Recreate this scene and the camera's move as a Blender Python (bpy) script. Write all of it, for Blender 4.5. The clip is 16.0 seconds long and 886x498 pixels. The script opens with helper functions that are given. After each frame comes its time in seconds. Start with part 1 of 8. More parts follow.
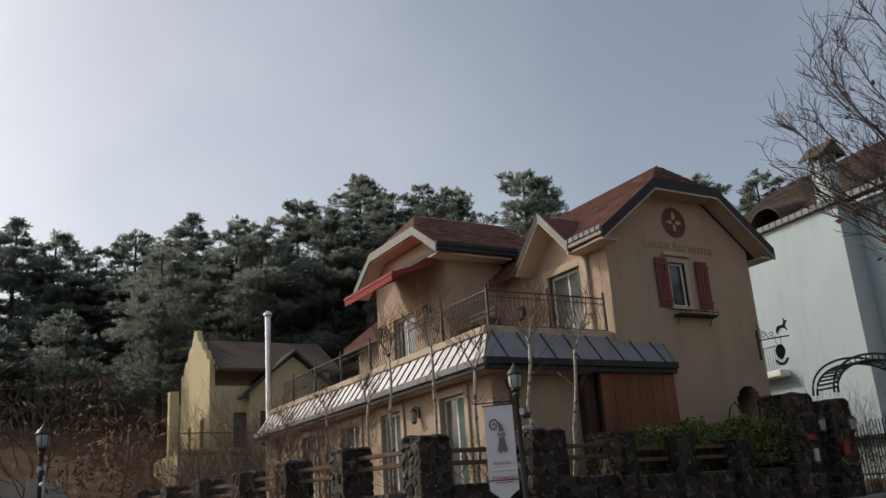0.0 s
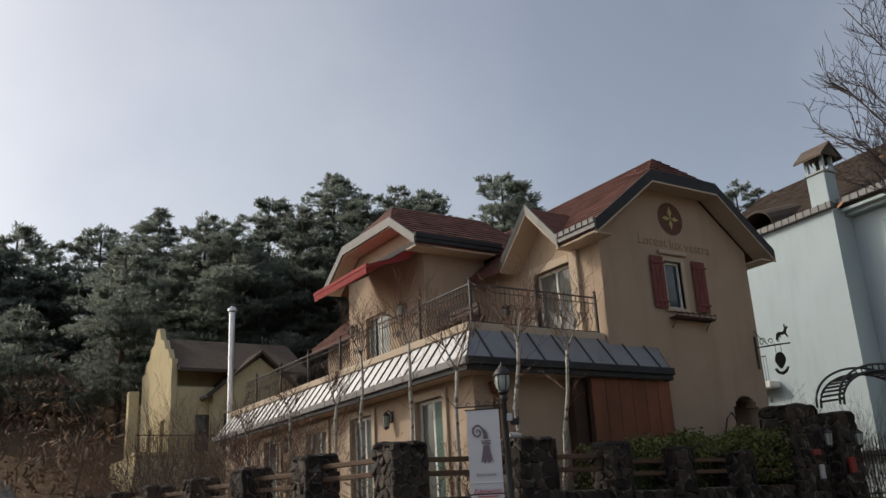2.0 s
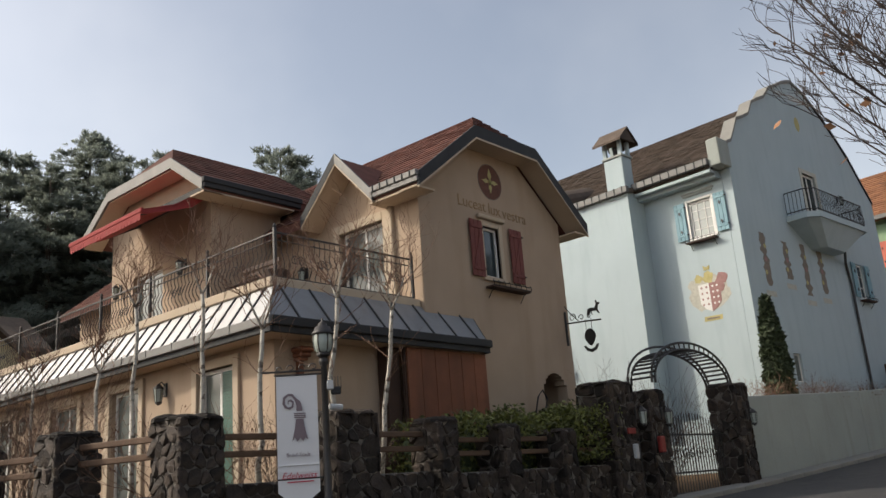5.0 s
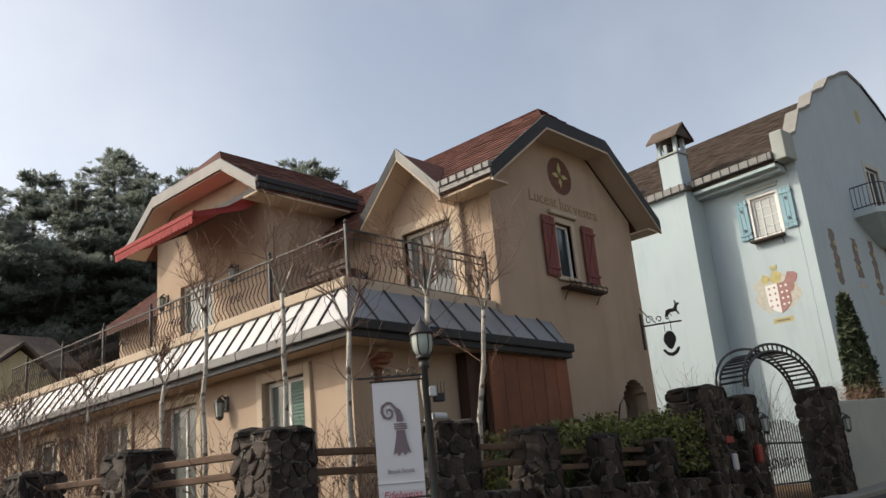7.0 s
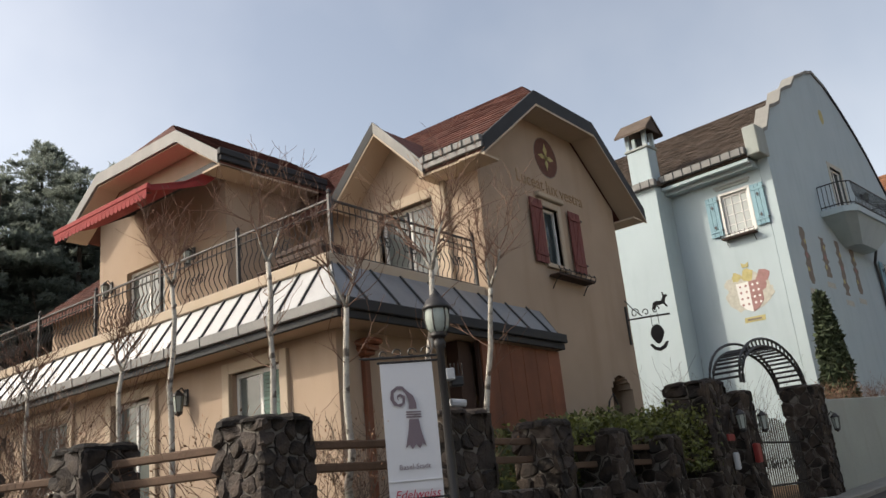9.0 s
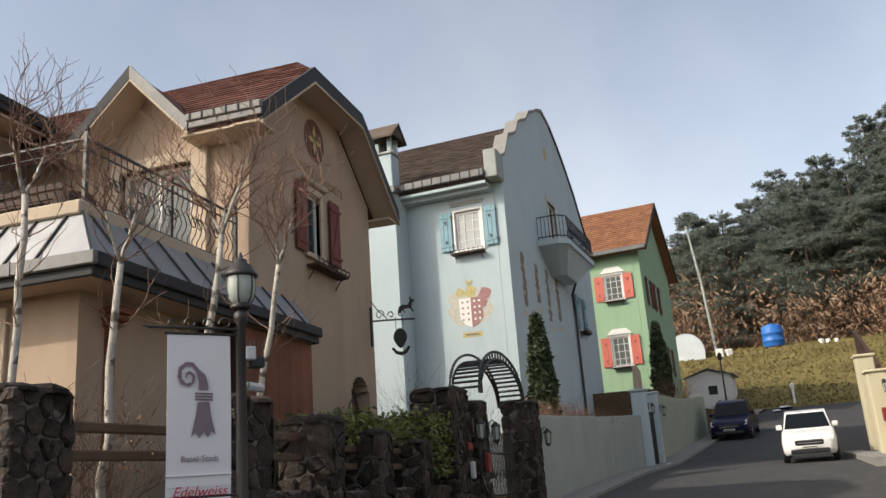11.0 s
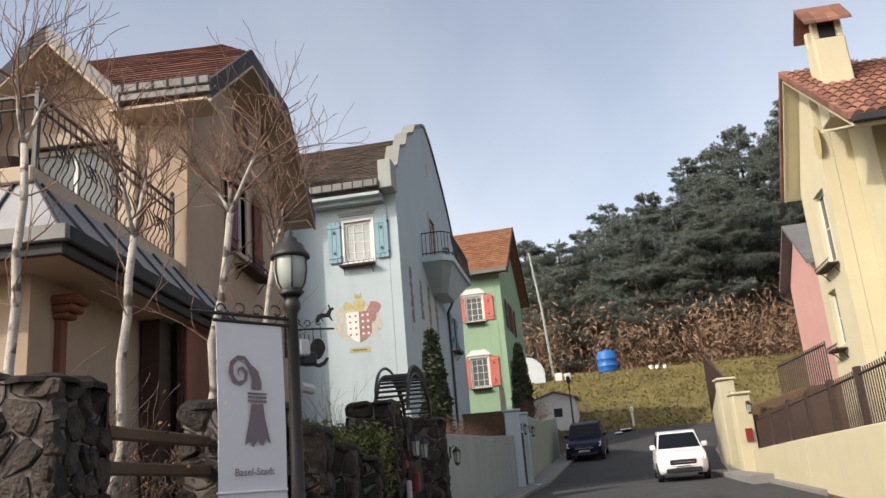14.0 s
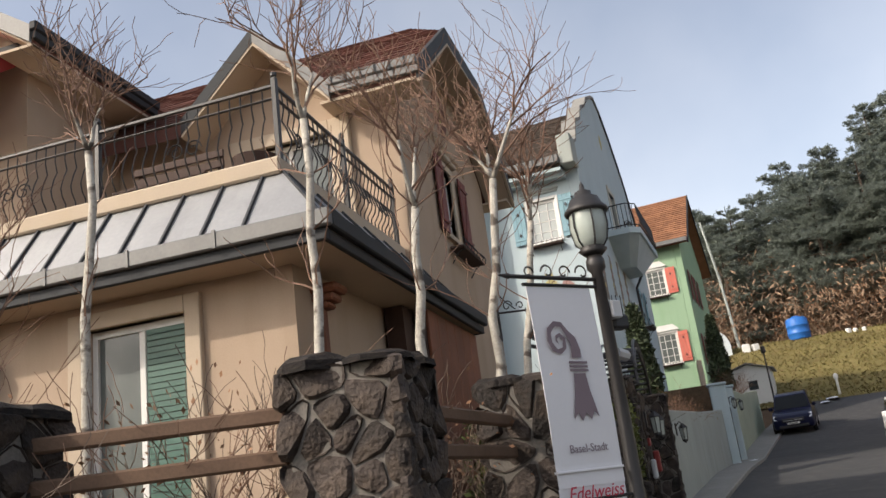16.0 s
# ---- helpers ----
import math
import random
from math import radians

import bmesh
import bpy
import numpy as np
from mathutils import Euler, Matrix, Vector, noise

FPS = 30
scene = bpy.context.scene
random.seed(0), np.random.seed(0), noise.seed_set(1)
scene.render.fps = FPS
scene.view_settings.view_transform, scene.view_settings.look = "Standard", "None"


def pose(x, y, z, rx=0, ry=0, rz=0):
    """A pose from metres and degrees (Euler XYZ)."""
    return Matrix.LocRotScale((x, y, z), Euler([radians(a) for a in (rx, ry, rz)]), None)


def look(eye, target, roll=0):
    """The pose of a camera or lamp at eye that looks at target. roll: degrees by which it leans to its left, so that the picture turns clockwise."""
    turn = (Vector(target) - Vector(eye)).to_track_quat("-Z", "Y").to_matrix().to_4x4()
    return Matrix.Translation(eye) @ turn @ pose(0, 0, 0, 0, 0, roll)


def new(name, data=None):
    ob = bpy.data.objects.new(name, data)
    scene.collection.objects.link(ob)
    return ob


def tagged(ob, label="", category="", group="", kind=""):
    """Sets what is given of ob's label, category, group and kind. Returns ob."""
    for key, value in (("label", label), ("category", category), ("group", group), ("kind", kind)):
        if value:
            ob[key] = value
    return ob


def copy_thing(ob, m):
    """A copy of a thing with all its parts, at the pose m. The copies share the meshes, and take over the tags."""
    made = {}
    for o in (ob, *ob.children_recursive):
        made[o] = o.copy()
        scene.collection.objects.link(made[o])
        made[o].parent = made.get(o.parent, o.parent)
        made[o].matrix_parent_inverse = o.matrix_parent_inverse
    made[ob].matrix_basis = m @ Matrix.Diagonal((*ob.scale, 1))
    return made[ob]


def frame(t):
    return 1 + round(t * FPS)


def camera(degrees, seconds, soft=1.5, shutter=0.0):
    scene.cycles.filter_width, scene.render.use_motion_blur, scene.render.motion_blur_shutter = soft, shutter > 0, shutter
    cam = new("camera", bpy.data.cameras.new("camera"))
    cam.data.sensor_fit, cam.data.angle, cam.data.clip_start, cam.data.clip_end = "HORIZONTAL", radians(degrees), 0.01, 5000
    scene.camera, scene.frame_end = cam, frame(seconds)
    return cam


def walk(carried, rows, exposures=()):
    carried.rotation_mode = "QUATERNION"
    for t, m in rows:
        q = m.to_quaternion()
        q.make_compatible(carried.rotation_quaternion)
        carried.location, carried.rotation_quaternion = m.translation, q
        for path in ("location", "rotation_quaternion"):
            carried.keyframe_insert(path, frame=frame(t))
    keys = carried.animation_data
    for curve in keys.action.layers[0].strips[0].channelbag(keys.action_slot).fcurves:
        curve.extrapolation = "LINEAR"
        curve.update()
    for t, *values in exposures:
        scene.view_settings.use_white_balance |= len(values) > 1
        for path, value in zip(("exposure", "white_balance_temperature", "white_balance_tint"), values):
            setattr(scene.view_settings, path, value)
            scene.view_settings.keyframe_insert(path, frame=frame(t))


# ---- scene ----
cam = camera(54.5, 16.0)
PATH = [
    (0, (0.000, 0.000, 1.600), (0.987, 1.639, 2.182), -4.12),
    (0.5, (0.176, 0.472, 1.715), (1.160, 2.124, 2.263), -2.81),
    (1, (0.379, 0.928, 1.718), (1.420, 2.545, 2.267), -2.84),
    (1.5, (0.526, 1.264, 1.707), (1.586, 2.857, 2.289), -3.46),
    (2, (0.779, 1.624, 1.741), (1.817, 3.226, 2.336), -3.15),
    (2.5, (0.897, 2.027, 1.747), (2.030, 3.585, 2.287), -3.58),
    (3, (1.119, 2.439, 1.755), (2.348, 3.931, 2.267), -4.29),
    (3.5, (1.314, 2.856, 1.783), (2.611, 4.291, 2.293), -3.45),
    (4, (1.425, 3.329, 1.786), (2.869, 4.629, 2.262), -4.62),
    (6.5, (1.889, 5.549, 1.882), (3.332, 6.807, 2.462), -4.32),
    (7, (1.863, 5.991, 1.920), (3.288, 7.271, 2.493), -5.34),
    (7.5, (1.984, 6.442, 1.902), (3.338, 7.799, 2.469), -5.98),
    (8, (2.086, 6.808, 1.938), (3.472, 8.132, 2.509), -5.41),
    (8.5, (2.209, 7.268, 1.959), (3.683, 8.481, 2.556), -5.73),
    (9, (2.353, 7.677, 1.926), (3.876, 8.837, 2.505), -5.86),
    (9.5, (2.485, 8.116, 1.939), (4.144, 9.098, 2.473), -4.23),
    (10, (2.516, 8.492, 1.971), (4.282, 9.270, 2.497), -4.38),
    (12.5, (2.752, 10.474, 2.048), (4.665, 10.732, 2.572), -3.22),
    (13, (2.757, 10.836, 2.078), (4.683, 10.954, 2.603), -3.83),
    (13.5, (2.856, 11.145, 2.073), (4.778, 11.234, 2.617), -4.30),
    (14, (3.044, 11.485, 2.096), (4.962, 11.619, 2.647), -4.93),
    (14.5, (3.131, 11.814, 2.106), (5.044, 11.994, 2.661), -7.09),
    (15, (3.245, 12.103, 2.111), (5.140, 12.428, 2.663), -8.22),
    (15.5, (3.385, 12.338, 2.107), (5.236, 12.800, 2.707), -8.30),
    (16, (3.505, 12.640, 2.149), (5.362, 13.123, 2.712), -7.52),
]
def stops():
    return [(0.0, -0.15, 6850, 10), (2.0, -0.1, 6850, 10), (2.5, -0.07, 6850, 10), (3.0, 0.15, 6880, 10), (4.0, 0.34, 6960, 10), (6.5, 0.47, 6980, 10), (10.0, 0.58, 6930, 10), (12.5, 0.62, 6900, 11), (16.0, 0.68, 6920, 12)]


walk(cam, [(t, look(eye, target, roll)) for t, eye, target, roll in PATH], stops())

# world and sun: hazy winter sun behind the houses
SUN = Vector((-1.0, 1.2, 1.12)).normalized()
world = bpy.data.worlds.new("sky")
world.use_nodes = True
scene.world = world
wn = world.node_tree
for n in list(wn.nodes):
    wn.nodes.remove(n)
sky = wn.nodes.new("ShaderNodeTexSky")
sky.sky_type, sky.sun_disc = "NISHITA", False
sky.sun_elevation = math.asin(SUN.z)
sky.sun_rotation = math.atan2(SUN.x, SUN.y)
sky.air_density, sky.dust_density, sky.ozone_density = 1.0, 3.0, 1.0
hsv = wn.nodes.new("ShaderNodeHueSaturation")
veil = wn.nodes.new("ShaderNodeTexNoise")
veil.inputs["Scale"].default_value, veil.inputs["Detail"].default_value = 2.2, 5
bright = wn.nodes.new("ShaderNodeMapRange")
bright.inputs[1].default_value, bright.inputs[2].default_value = 0.38, 0.72
bright.inputs[3].default_value, bright.inputs[4].default_value = 1.0, 1.2
pale = wn.nodes.new("ShaderNodeMapRange")
pale.inputs[1].default_value, pale.inputs[2].default_value = 0.38, 0.72
pale.inputs[3].default_value, pale.inputs[4].default_value = 0.72, 0.5
coord = wn.nodes.new("ShaderNodeTexCoord")
wn.links.new(coord.outputs["Generated"], veil.inputs["Vector"])
wn.links.new(veil.outputs["Fac"], bright.inputs[0])
wn.links.new(veil.outputs["Fac"], pale.inputs[0])
wn.links.new(bright.outputs[0], hsv.inputs["Value"])
wn.links.new(pale.outputs[0], hsv.inputs["Saturation"])
bg = wn.nodes.new("ShaderNodeBackground")
bg.inputs["Strength"].default_value = 0.15
wo = wn.nodes.new("ShaderNodeOutputWorld")
wn.links.new(sky.outputs[0], hsv.inputs["Color"])
wn.links.new(hsv.outputs[0], bg.inputs[0])
wn.links.new(bg.outputs[0], wo.inputs[0])
sun = new("sun", bpy.data.lights.new("sun", "SUN"))
sun.data.energy, sun.data.angle, sun.data.color = 2.2, radians(0.8), (1.0, 0.94, 0.84)
sun.matrix_basis = look(SUN * 50, (0, 0, 0))


# ---- materials ----
def mat(name, base, rough=0.85, var=0.25, scale=3.0, fine=40.0, bump=0.15, metal=0.0, spread=0.0, spec=0.4, stain=None, stain_amt=0.0, dist=0.02, grain=(2.2, 2.2, 0.35), edge=(0.5, 0.78)):
    """Two scales of variation, a bump, an optional stain colour in streaks, an optional spread of brightness between pieces."""
    m = bpy.data.materials.new(name)
    m.use_nodes = True
    nt = m.node_tree
    bsdf = nt.nodes["Principled BSDF"]
    tc = nt.nodes.new("ShaderNodeTexCoord")
    big = nt.nodes.new("ShaderNodeTexNoise")
    big.inputs["Scale"].default_value, big.inputs["Detail"].default_value = scale, 6
    small = nt.nodes.new("ShaderNodeTexNoise")
    small.inputs["Scale"].default_value, small.inputs["Detail"].default_value = fine, 4
    nt.links.new(tc.outputs["Object"], big.inputs["Vector"])
    nt.links.new(tc.outputs["Object"], small.inputs["Vector"])
    mix = nt.nodes.new("ShaderNodeMath")
    mix.operation = "MULTIPLY_ADD"
    mix.inputs[1].default_value = 0.6
    half = nt.nodes.new("ShaderNodeMath")
    half.operation = "MULTIPLY"
    half.inputs[1].default_value = 0.4
    nt.links.new(small.outputs["Fac"], half.inputs[0])
    nt.links.new(big.outputs["Fac"], mix.inputs[0])
    nt.links.new(half.outputs[0], mix.inputs[2])
    ramp = nt.nodes.new("ShaderNodeMapRange")
    ramp.inputs[1].default_value, ramp.inputs[2].default_value = 0.25, 0.75
    ramp.inputs[3].default_value, ramp.inputs[4].default_value = 1 - var, 1 + var
    nt.links.new(mix.outputs[0], ramp.inputs[0])
    value = ramp.outputs[0]
    if spread:
        info = nt.nodes.new("ShaderNodeObjectInfo")
        geo = nt.nodes.new("ShaderNodeNewGeometry")
        add = nt.nodes.new("ShaderNodeMath")
        add.operation = "ADD"
        nt.links.new(info.outputs["Random"], add.inputs[0])
        nt.links.new(geo.outputs["Random Per Island"], add.inputs[1])
        fr = nt.nodes.new("ShaderNodeMath")
        fr.operation = "FRACT"
        nt.links.new(add.outputs[0], fr.inputs[0])
        sp = nt.nodes.new("ShaderNodeMapRange")
        sp.inputs[3].default_value, sp.inputs[4].default_value = 1 - spread, 1 + spread
        nt.links.new(fr.outputs[0], sp.inputs[0])
        mul = nt.nodes.new("ShaderNodeMath")
        mul.operation = "MULTIPLY"
        nt.links.new(value, mul.inputs[0])
        nt.links.new(sp.outputs[0], mul.inputs[1])
        value = mul.outputs[0]
    tint = nt.nodes.new("ShaderNodeVectorMath")
    tint.operation = "SCALE"
    tint.inputs[0].default_value = base
    nt.links.new(value, tint.inputs["Scale"])
    colour = tint.outputs[0]
    if stain:
        mp = nt.nodes.new("ShaderNodeMapping")
        mp.inputs["Scale"].default_value = grain
        nt.links.new(tc.outputs["Object"], mp.inputs["Vector"])
        st = nt.nodes.new("ShaderNodeTexNoise")
        st.inputs["Scale"].default_value, st.inputs["Detail"].default_value = 1.3, 7
        nt.links.new(mp.outputs[0], st.inputs["Vector"])
        sr = nt.nodes.new("ShaderNodeMapRange")
        sr.inputs[1].default_value, sr.inputs[2].default_value = edge
        sr.inputs[4].default_value = stain_amt
        nt.links.new(st.outputs["Fac"], sr.inputs[0])
        mx = nt.nodes.new("ShaderNodeMix")
        mx.data_type = "RGBA"
        nt.links.new(sr.outputs[0], mx.inputs[0])
        nt.links.new(colour, mx.inputs[6])
        mx.inputs[7].default_value = (*stain, 1)
        colour = mx.outputs[2]
    nt.links.new(colour, bsdf.inputs["Base Color"])
    bsdf.inputs["Roughness"].default_value = rough
    bsdf.inputs["Metallic"].default_value = metal
    bsdf.inputs["Specular IOR Level"].default_value = spec
    if bump:
        bp = nt.nodes.new("ShaderNodeBump")
        bp.inputs["Strength"].default_value, bp.inputs["Distance"].default_value = bump, dist
        nt.links.new(mix.outputs[0], bp.inputs["Height"])
        nt.links.new(bp.outputs[0], bsdf.inputs["Normal"])
    return m


def glass_mat(name, base=(0.03, 0.04, 0.045), rough=0.05):
    m = mat(name, base, rough, 0.1, 1.5, 6, 0.02, spec=0.5)
    return m


PEACH = mat("peach_stucco", (0.385, 0.295, 0.222), 0.92, 0.1, 1.2, 60, 0.3, stain=(0.30, 0.22, 0.155), stain_amt=0.5, spec=0.2)
PALE = mat("pale_stucco_trim", (0.45, 0.37, 0.285), 0.9, 0.08, 2, 50, 0.2, stain=(0.42, 0.33, 0.22), stain_amt=0.35, spec=0.2)
SOFFIT = mat("soffit_board", (0.48, 0.39, 0.30), 0.85, 0.06, 2, 30, 0.1, spec=0.2)
BLUE = mat("pale_blue_stucco", (0.40, 0.475, 0.50), 0.92, 0.06, 0.8, 50, 0.25, stain=(0.30, 0.37, 0.40), stain_amt=0.45, spec=0.2)
GREEN = mat("mint_green_stucco", (0.27, 0.395, 0.265), 0.92, 0.06, 0.8, 50, 0.2, stain=(0.2, 0.33, 0.2), stain_amt=0.4, spec=0.2)
# cream's darker streaks also stand in for shadow on the retaining wall
CREAM = mat("cream_yellow_stucco", (0.53, 0.485, 0.34), 0.92, 0.1, 0.8, 50, 0.25, stain=(0.42, 0.38, 0.27), stain_amt=0.3, spec=0.2)
OCHRE = mat("ochre_stucco", (0.50, 0.42, 0.26), 0.92, 0.1, 0.8, 40, 0.25, stain=(0.35, 0.28, 0.17), stain_amt=0.6, spec=0.2)
PINK = mat("pink_stucco", (0.52,0.30,0.27), 0.92, 0.08, 0.8, 50, 0.2, spec=0.2)
WHITE = mat("white_paint", (0.66, 0.655, 0.63), 0.6, 0.06, 3, 30, 0.05)
CONCRETE = mat("painted_concrete", (0.31, 0.335, 0.315), 0.9, 0.14, 0.7, 30, 0.25, stain=(0.24, 0.25, 0.22), stain_amt=0.6, spec=0.2)
PALEGREEN_WALL = mat("pale_green_wall_paint", (0.33, 0.38, 0.29), 0.9, 0.12, 0.7, 30, 0.2, stain=(0.28, 0.31, 0.24), stain_amt=0.5, spec=0.2)
SHINGLE_RED = mat("red_brown_shingle", (0.112, 0.05, 0.040), 0.9, 0.3, 3, 50, 0.35, spread=0.28, spec=0.2)
SHINGLE_BROWN = mat("dark_brown_shingle", (0.085, 0.066, 0.054), 0.9, 0.3, 3, 50, 0.35, spread=0.28, spec=0.2)
SHINGLE_ORANGE = mat("orange_brown_shingle", (0.22, 0.105, 0.058), 0.9, 0.2, 3, 50, 0.3, spread=0.2, spec=0.2)
CLAY = mat("clay_roof_tile", (0.2, 0.092, 0.062), 0.8, 0.3, 3, 30, 0.3, spread=0.35)
FASCIA = mat("charcoal_fascia", (0.034, 0.036, 0.039), 0.7, 0.25, 2, 30, 0.1, spec=0.25)
ZINC = mat("weathered_zinc", (0.15, 0.15, 0.147), 0.6, 0.2, 1.6, 30, 0.08, metal=0.3, stain=(0.22, 0.21, 0.2), stain_amt=0.4)
SEAM_METAL = mat("standing_seam_sheet", (0.32, 0.325, 0.33), 0.5, 0.12, 1.2, 25, 0.05, metal=0.7, stain=(0.16, 0.16, 0.16), stain_amt=0.3)
SEAM_RIB = mat("seam_rib", (0.05, 0.052, 0.055), 0.5, 0.15, 2, 30, 0.05, metal=0.4)
STEEL = mat("stainless_steel", (0.6, 0.6, 0.6), 0.3, 0.1, 2, 20, 0.03, metal=1.0)
IRON = mat("black_wrought_iron", (0.022, 0.02, 0.02), 0.5, 0.3, 4, 60, 0.1, spec=0.5)
BROWN_IRON = mat("brown_painted_iron", (0.05, 0.03, 0.025), 0.55, 0.3, 4, 60, 0.1)
STONE = mat("dark_field_stone", (0.034, 0.026, 0.022), 0.75, 0.65, 8, 40, 1.0, spread=0.7, spec=0.3, stain=(0.085, 0.06, 0.042), stain_amt=0.8, dist=0.05, grain=(3, 3, 3))
MORTAR = mat("grey_mortar", (0.14, 0.128, 0.115), 0.95, 0.4, 6, 60, 0.7, spec=0.2)
WOOD_RAIL = mat("weathered_brown_rail", (0.11, 0.066, 0.042), 0.8, 0.35, 4, 50, 0.3)
WOOD_PANEL = mat("stained_wood_panel", (0.17, 0.062, 0.032), 0.7, 0.3, 3, 40, 0.25, spread=0.2, stain=(0.07, 0.03, 0.02), stain_amt=0.6)
WOOD_DARK = mat("dark_brown_wood", (0.05, 0.026, 0.018), 0.75, 0.3, 3, 40, 0.2)
SHUTTER_RED = mat("oxblood_shutter_paint", (0.15, 0.042, 0.036), 0.7, 0.25, 4, 50, 0.2)
SHUTTER_BLUE = mat("blue_shutter_paint", (0.20, 0.335, 0.39), 0.7, 0.15, 4, 50, 0.15)
SHUTTER_CORAL = mat("coral_shutter_paint", (0.55, 0.15, 0.11), 0.7, 0.12, 4, 50, 0.1)
GLASS = glass_mat("dark_window_glass")
# two paler base colours for whole panes
GLASS_PALE = glass_mat("pale_window_glass", (0.11, 0.125, 0.12), 0.1)
GLASS_PALER = glass_mat("paler_window_glass", (0.36, 0.385, 0.375), 0.12)
CAR_GLASS = mat("tinted_car_glass", (0.008, 0.01, 0.012), 0.08, 0.05, 2, 8, 0.0, spec=0.15)
BLIND = mat("green_slat_blind", (0.06, 0.13, 0.105), 0.5, 0.15, 3, 20, 0.05)
LAMP_GLASS = mat("frosted_lamp_glass", (0.33, 0.37, 0.34), 0.25, 0.1, 4, 20, 0.03)
CANVAS = mat("red_awning_canvas", (0.27, 0.036, 0.036), 0.85, 0.15, 3, 80, 0.15)
BIRCH = mat("birch_bark", (0.38, 0.355, 0.31), 0.8, 0.45, 9, 60, 0.5, stain=(0.06, 0.045, 0.035), stain_amt=0.9, grain=(5, 5, 7), edge=(0.54, 0.62))
TWIG = mat("brown_twig", (0.10, 0.07, 0.052), 0.85, 0.3, 5, 40, 0.2)
TWIG_DARK = mat("dark_wet_twig", (0.045, 0.034, 0.03), 0.85, 0.3, 5, 40, 0.2)
TWIG_RED = mat("russet_twig", (0.17, 0.10, 0.07), 0.85, 0.3, 5, 40, 0.2)
BARK = mat("pine_bark", (0.075, 0.055, 0.042), 0.9, 0.35, 3, 30, 0.5)
NEEDLE = mat("pine_needles", (0.088, 0.105, 0.09), 0.42, 0.3, 0.25, 6, 0.1, spread=0.55, spec=0.8)
NEEDLE_B = mat("pine_needles_dull", (0.09, 0.105, 0.08), 0.45, 0.3, 0.25, 6, 0.1, spread=0.5, spec=0.7)


def let_light_through(m, colour, amount):
    """Thin needles pass on some of the light that falls on their far side."""
    nt = m.node_tree
    out = nt.nodes["Material Output"]
    tr = nt.nodes.new("ShaderNodeBsdfTranslucent")
    tr.inputs["Color"].default_value = (*colour, 1)
    mx = nt.nodes.new("ShaderNodeMixShader")
    mx.inputs[0].default_value = amount
    nt.links.new(nt.nodes["Principled BSDF"].outputs[0], mx.inputs[1])
    nt.links.new(tr.outputs[0], mx.inputs[2])
    nt.links.new(mx.outputs[0], out.inputs["Surface"])


for m in (NEEDLE, NEEDLE_B):
    let_light_through(m, (0.3, 0.34, 0.29), 0.46)
THUJA = mat("dark_thuja_leaves", (0.045, 0.062, 0.03), 0.8, 0.35, 2, 20, 0.3, spread=0.5)
HEDGE = mat("hedge_leaves", (0.098, 0.11, 0.026), 0.55, 0.3, 2, 20, 0.1, spread=0.6)
DRYLEAF = mat("dry_russet_leaves", (0.19, 0.10, 0.055), 0.85, 0.3, 2, 20, 0.1, spread=0.5)
SCRUB = mat("bare_brown_scrub", (0.2, 0.135, 0.09), 0.9, 0.35, 0.3, 4, 0.3, spread=0.5)
GRASS = mat("dry_olive_grass", (0.15, 0.125, 0.05), 0.95, 0.4, 0.35, 6, 0.6, stain=(0.15, 0.09, 0.045), stain_amt=0.6, spec=0.1, dist=0.1)
SOIL = mat("leaf_strewn_soil", (0.12, 0.08, 0.05), 0.95, 0.4, 0.4, 8, 0.6, spec=0.1, dist=0.1)
ASPHALT = mat("asphalt", (0.05, 0.05, 0.052), 0.9, 0.22, 0.5, 90, 0.35, spec=0.3, stain=(0.10, 0.098, 0.092), stain_amt=0.5)
KERB = mat("kerb_concrete", (0.22,0.215,0.2), 0.9, 0.2, 2, 40, 0.3)
SNOW = mat("old_snow", (0.8, 0.82, 0.85), 0.7, 0.1, 3, 20, 0.3)
BANNER = mat("white_banner_vinyl", (0.62,0.62,0.64), 0.55, 0.03, 3, 30, 0.04)
BANNER_GREY = mat("plum_grey_print", (0.17, 0.13, 0.15), 0.6, 0.08, 5, 60, 0.02)
BANNER_RED = mat("crimson_print", (0.42, 0.03, 0.06), 0.6, 0.05, 5, 60, 0.02)
FRESCO_YELLOW = mat("faded_gold_mural_paint", (0.42, 0.37, 0.17), 0.9, 0.25, 6, 40, 0.1)
FRESCO_RED = mat("faded_red_mural_paint", (0.30, 0.17, 0.16), 0.9, 0.25, 6, 40, 0.1)
FRESCO_CREAM = mat("cream_mural_paint", (0.44, 0.43, 0.37), 0.9, 0.25, 9, 40, 0.1)
FRESCO_BROWN = mat("brown_mural_paint", (0.20,0.17,0.14), 0.9, 0.3, 9, 40, 0.1)
EMBLEM = mat("dark_red_emblem_paint", (0.13, 0.06, 0.045), 0.9, 0.3, 9, 40, 0.1)
LETTER = mat("faded_brown_lettering", (0.27, 0.18, 0.10), 0.9, 0.25, 8, 40, 0.1)
CAR_WHITE = mat("white_car_paint", (0.75, 0.75, 0.75), 0.18, 0.03, 1, 8, 0.0, spec=0.6)
CAR_NAVY = mat("navy_car_paint", (0.006, 0.008, 0.03), 0.3, 0.05, 1, 8, 0.0, spec=0.15)
RUBBER = mat("black_rubber", (0.02, 0.02, 0.02), 0.8, 0.2, 5, 40, 0.1)
BLACK_PLASTIC = mat("black_plastic", (0.02, 0.02, 0.022), 0.5, 0.15, 5, 40, 0.05)
HEADLIGHT = mat("clear_headlight", (0.6, 0.62, 0.65), 0.1, 0.1, 5, 40, 0.0, spec=0.8)
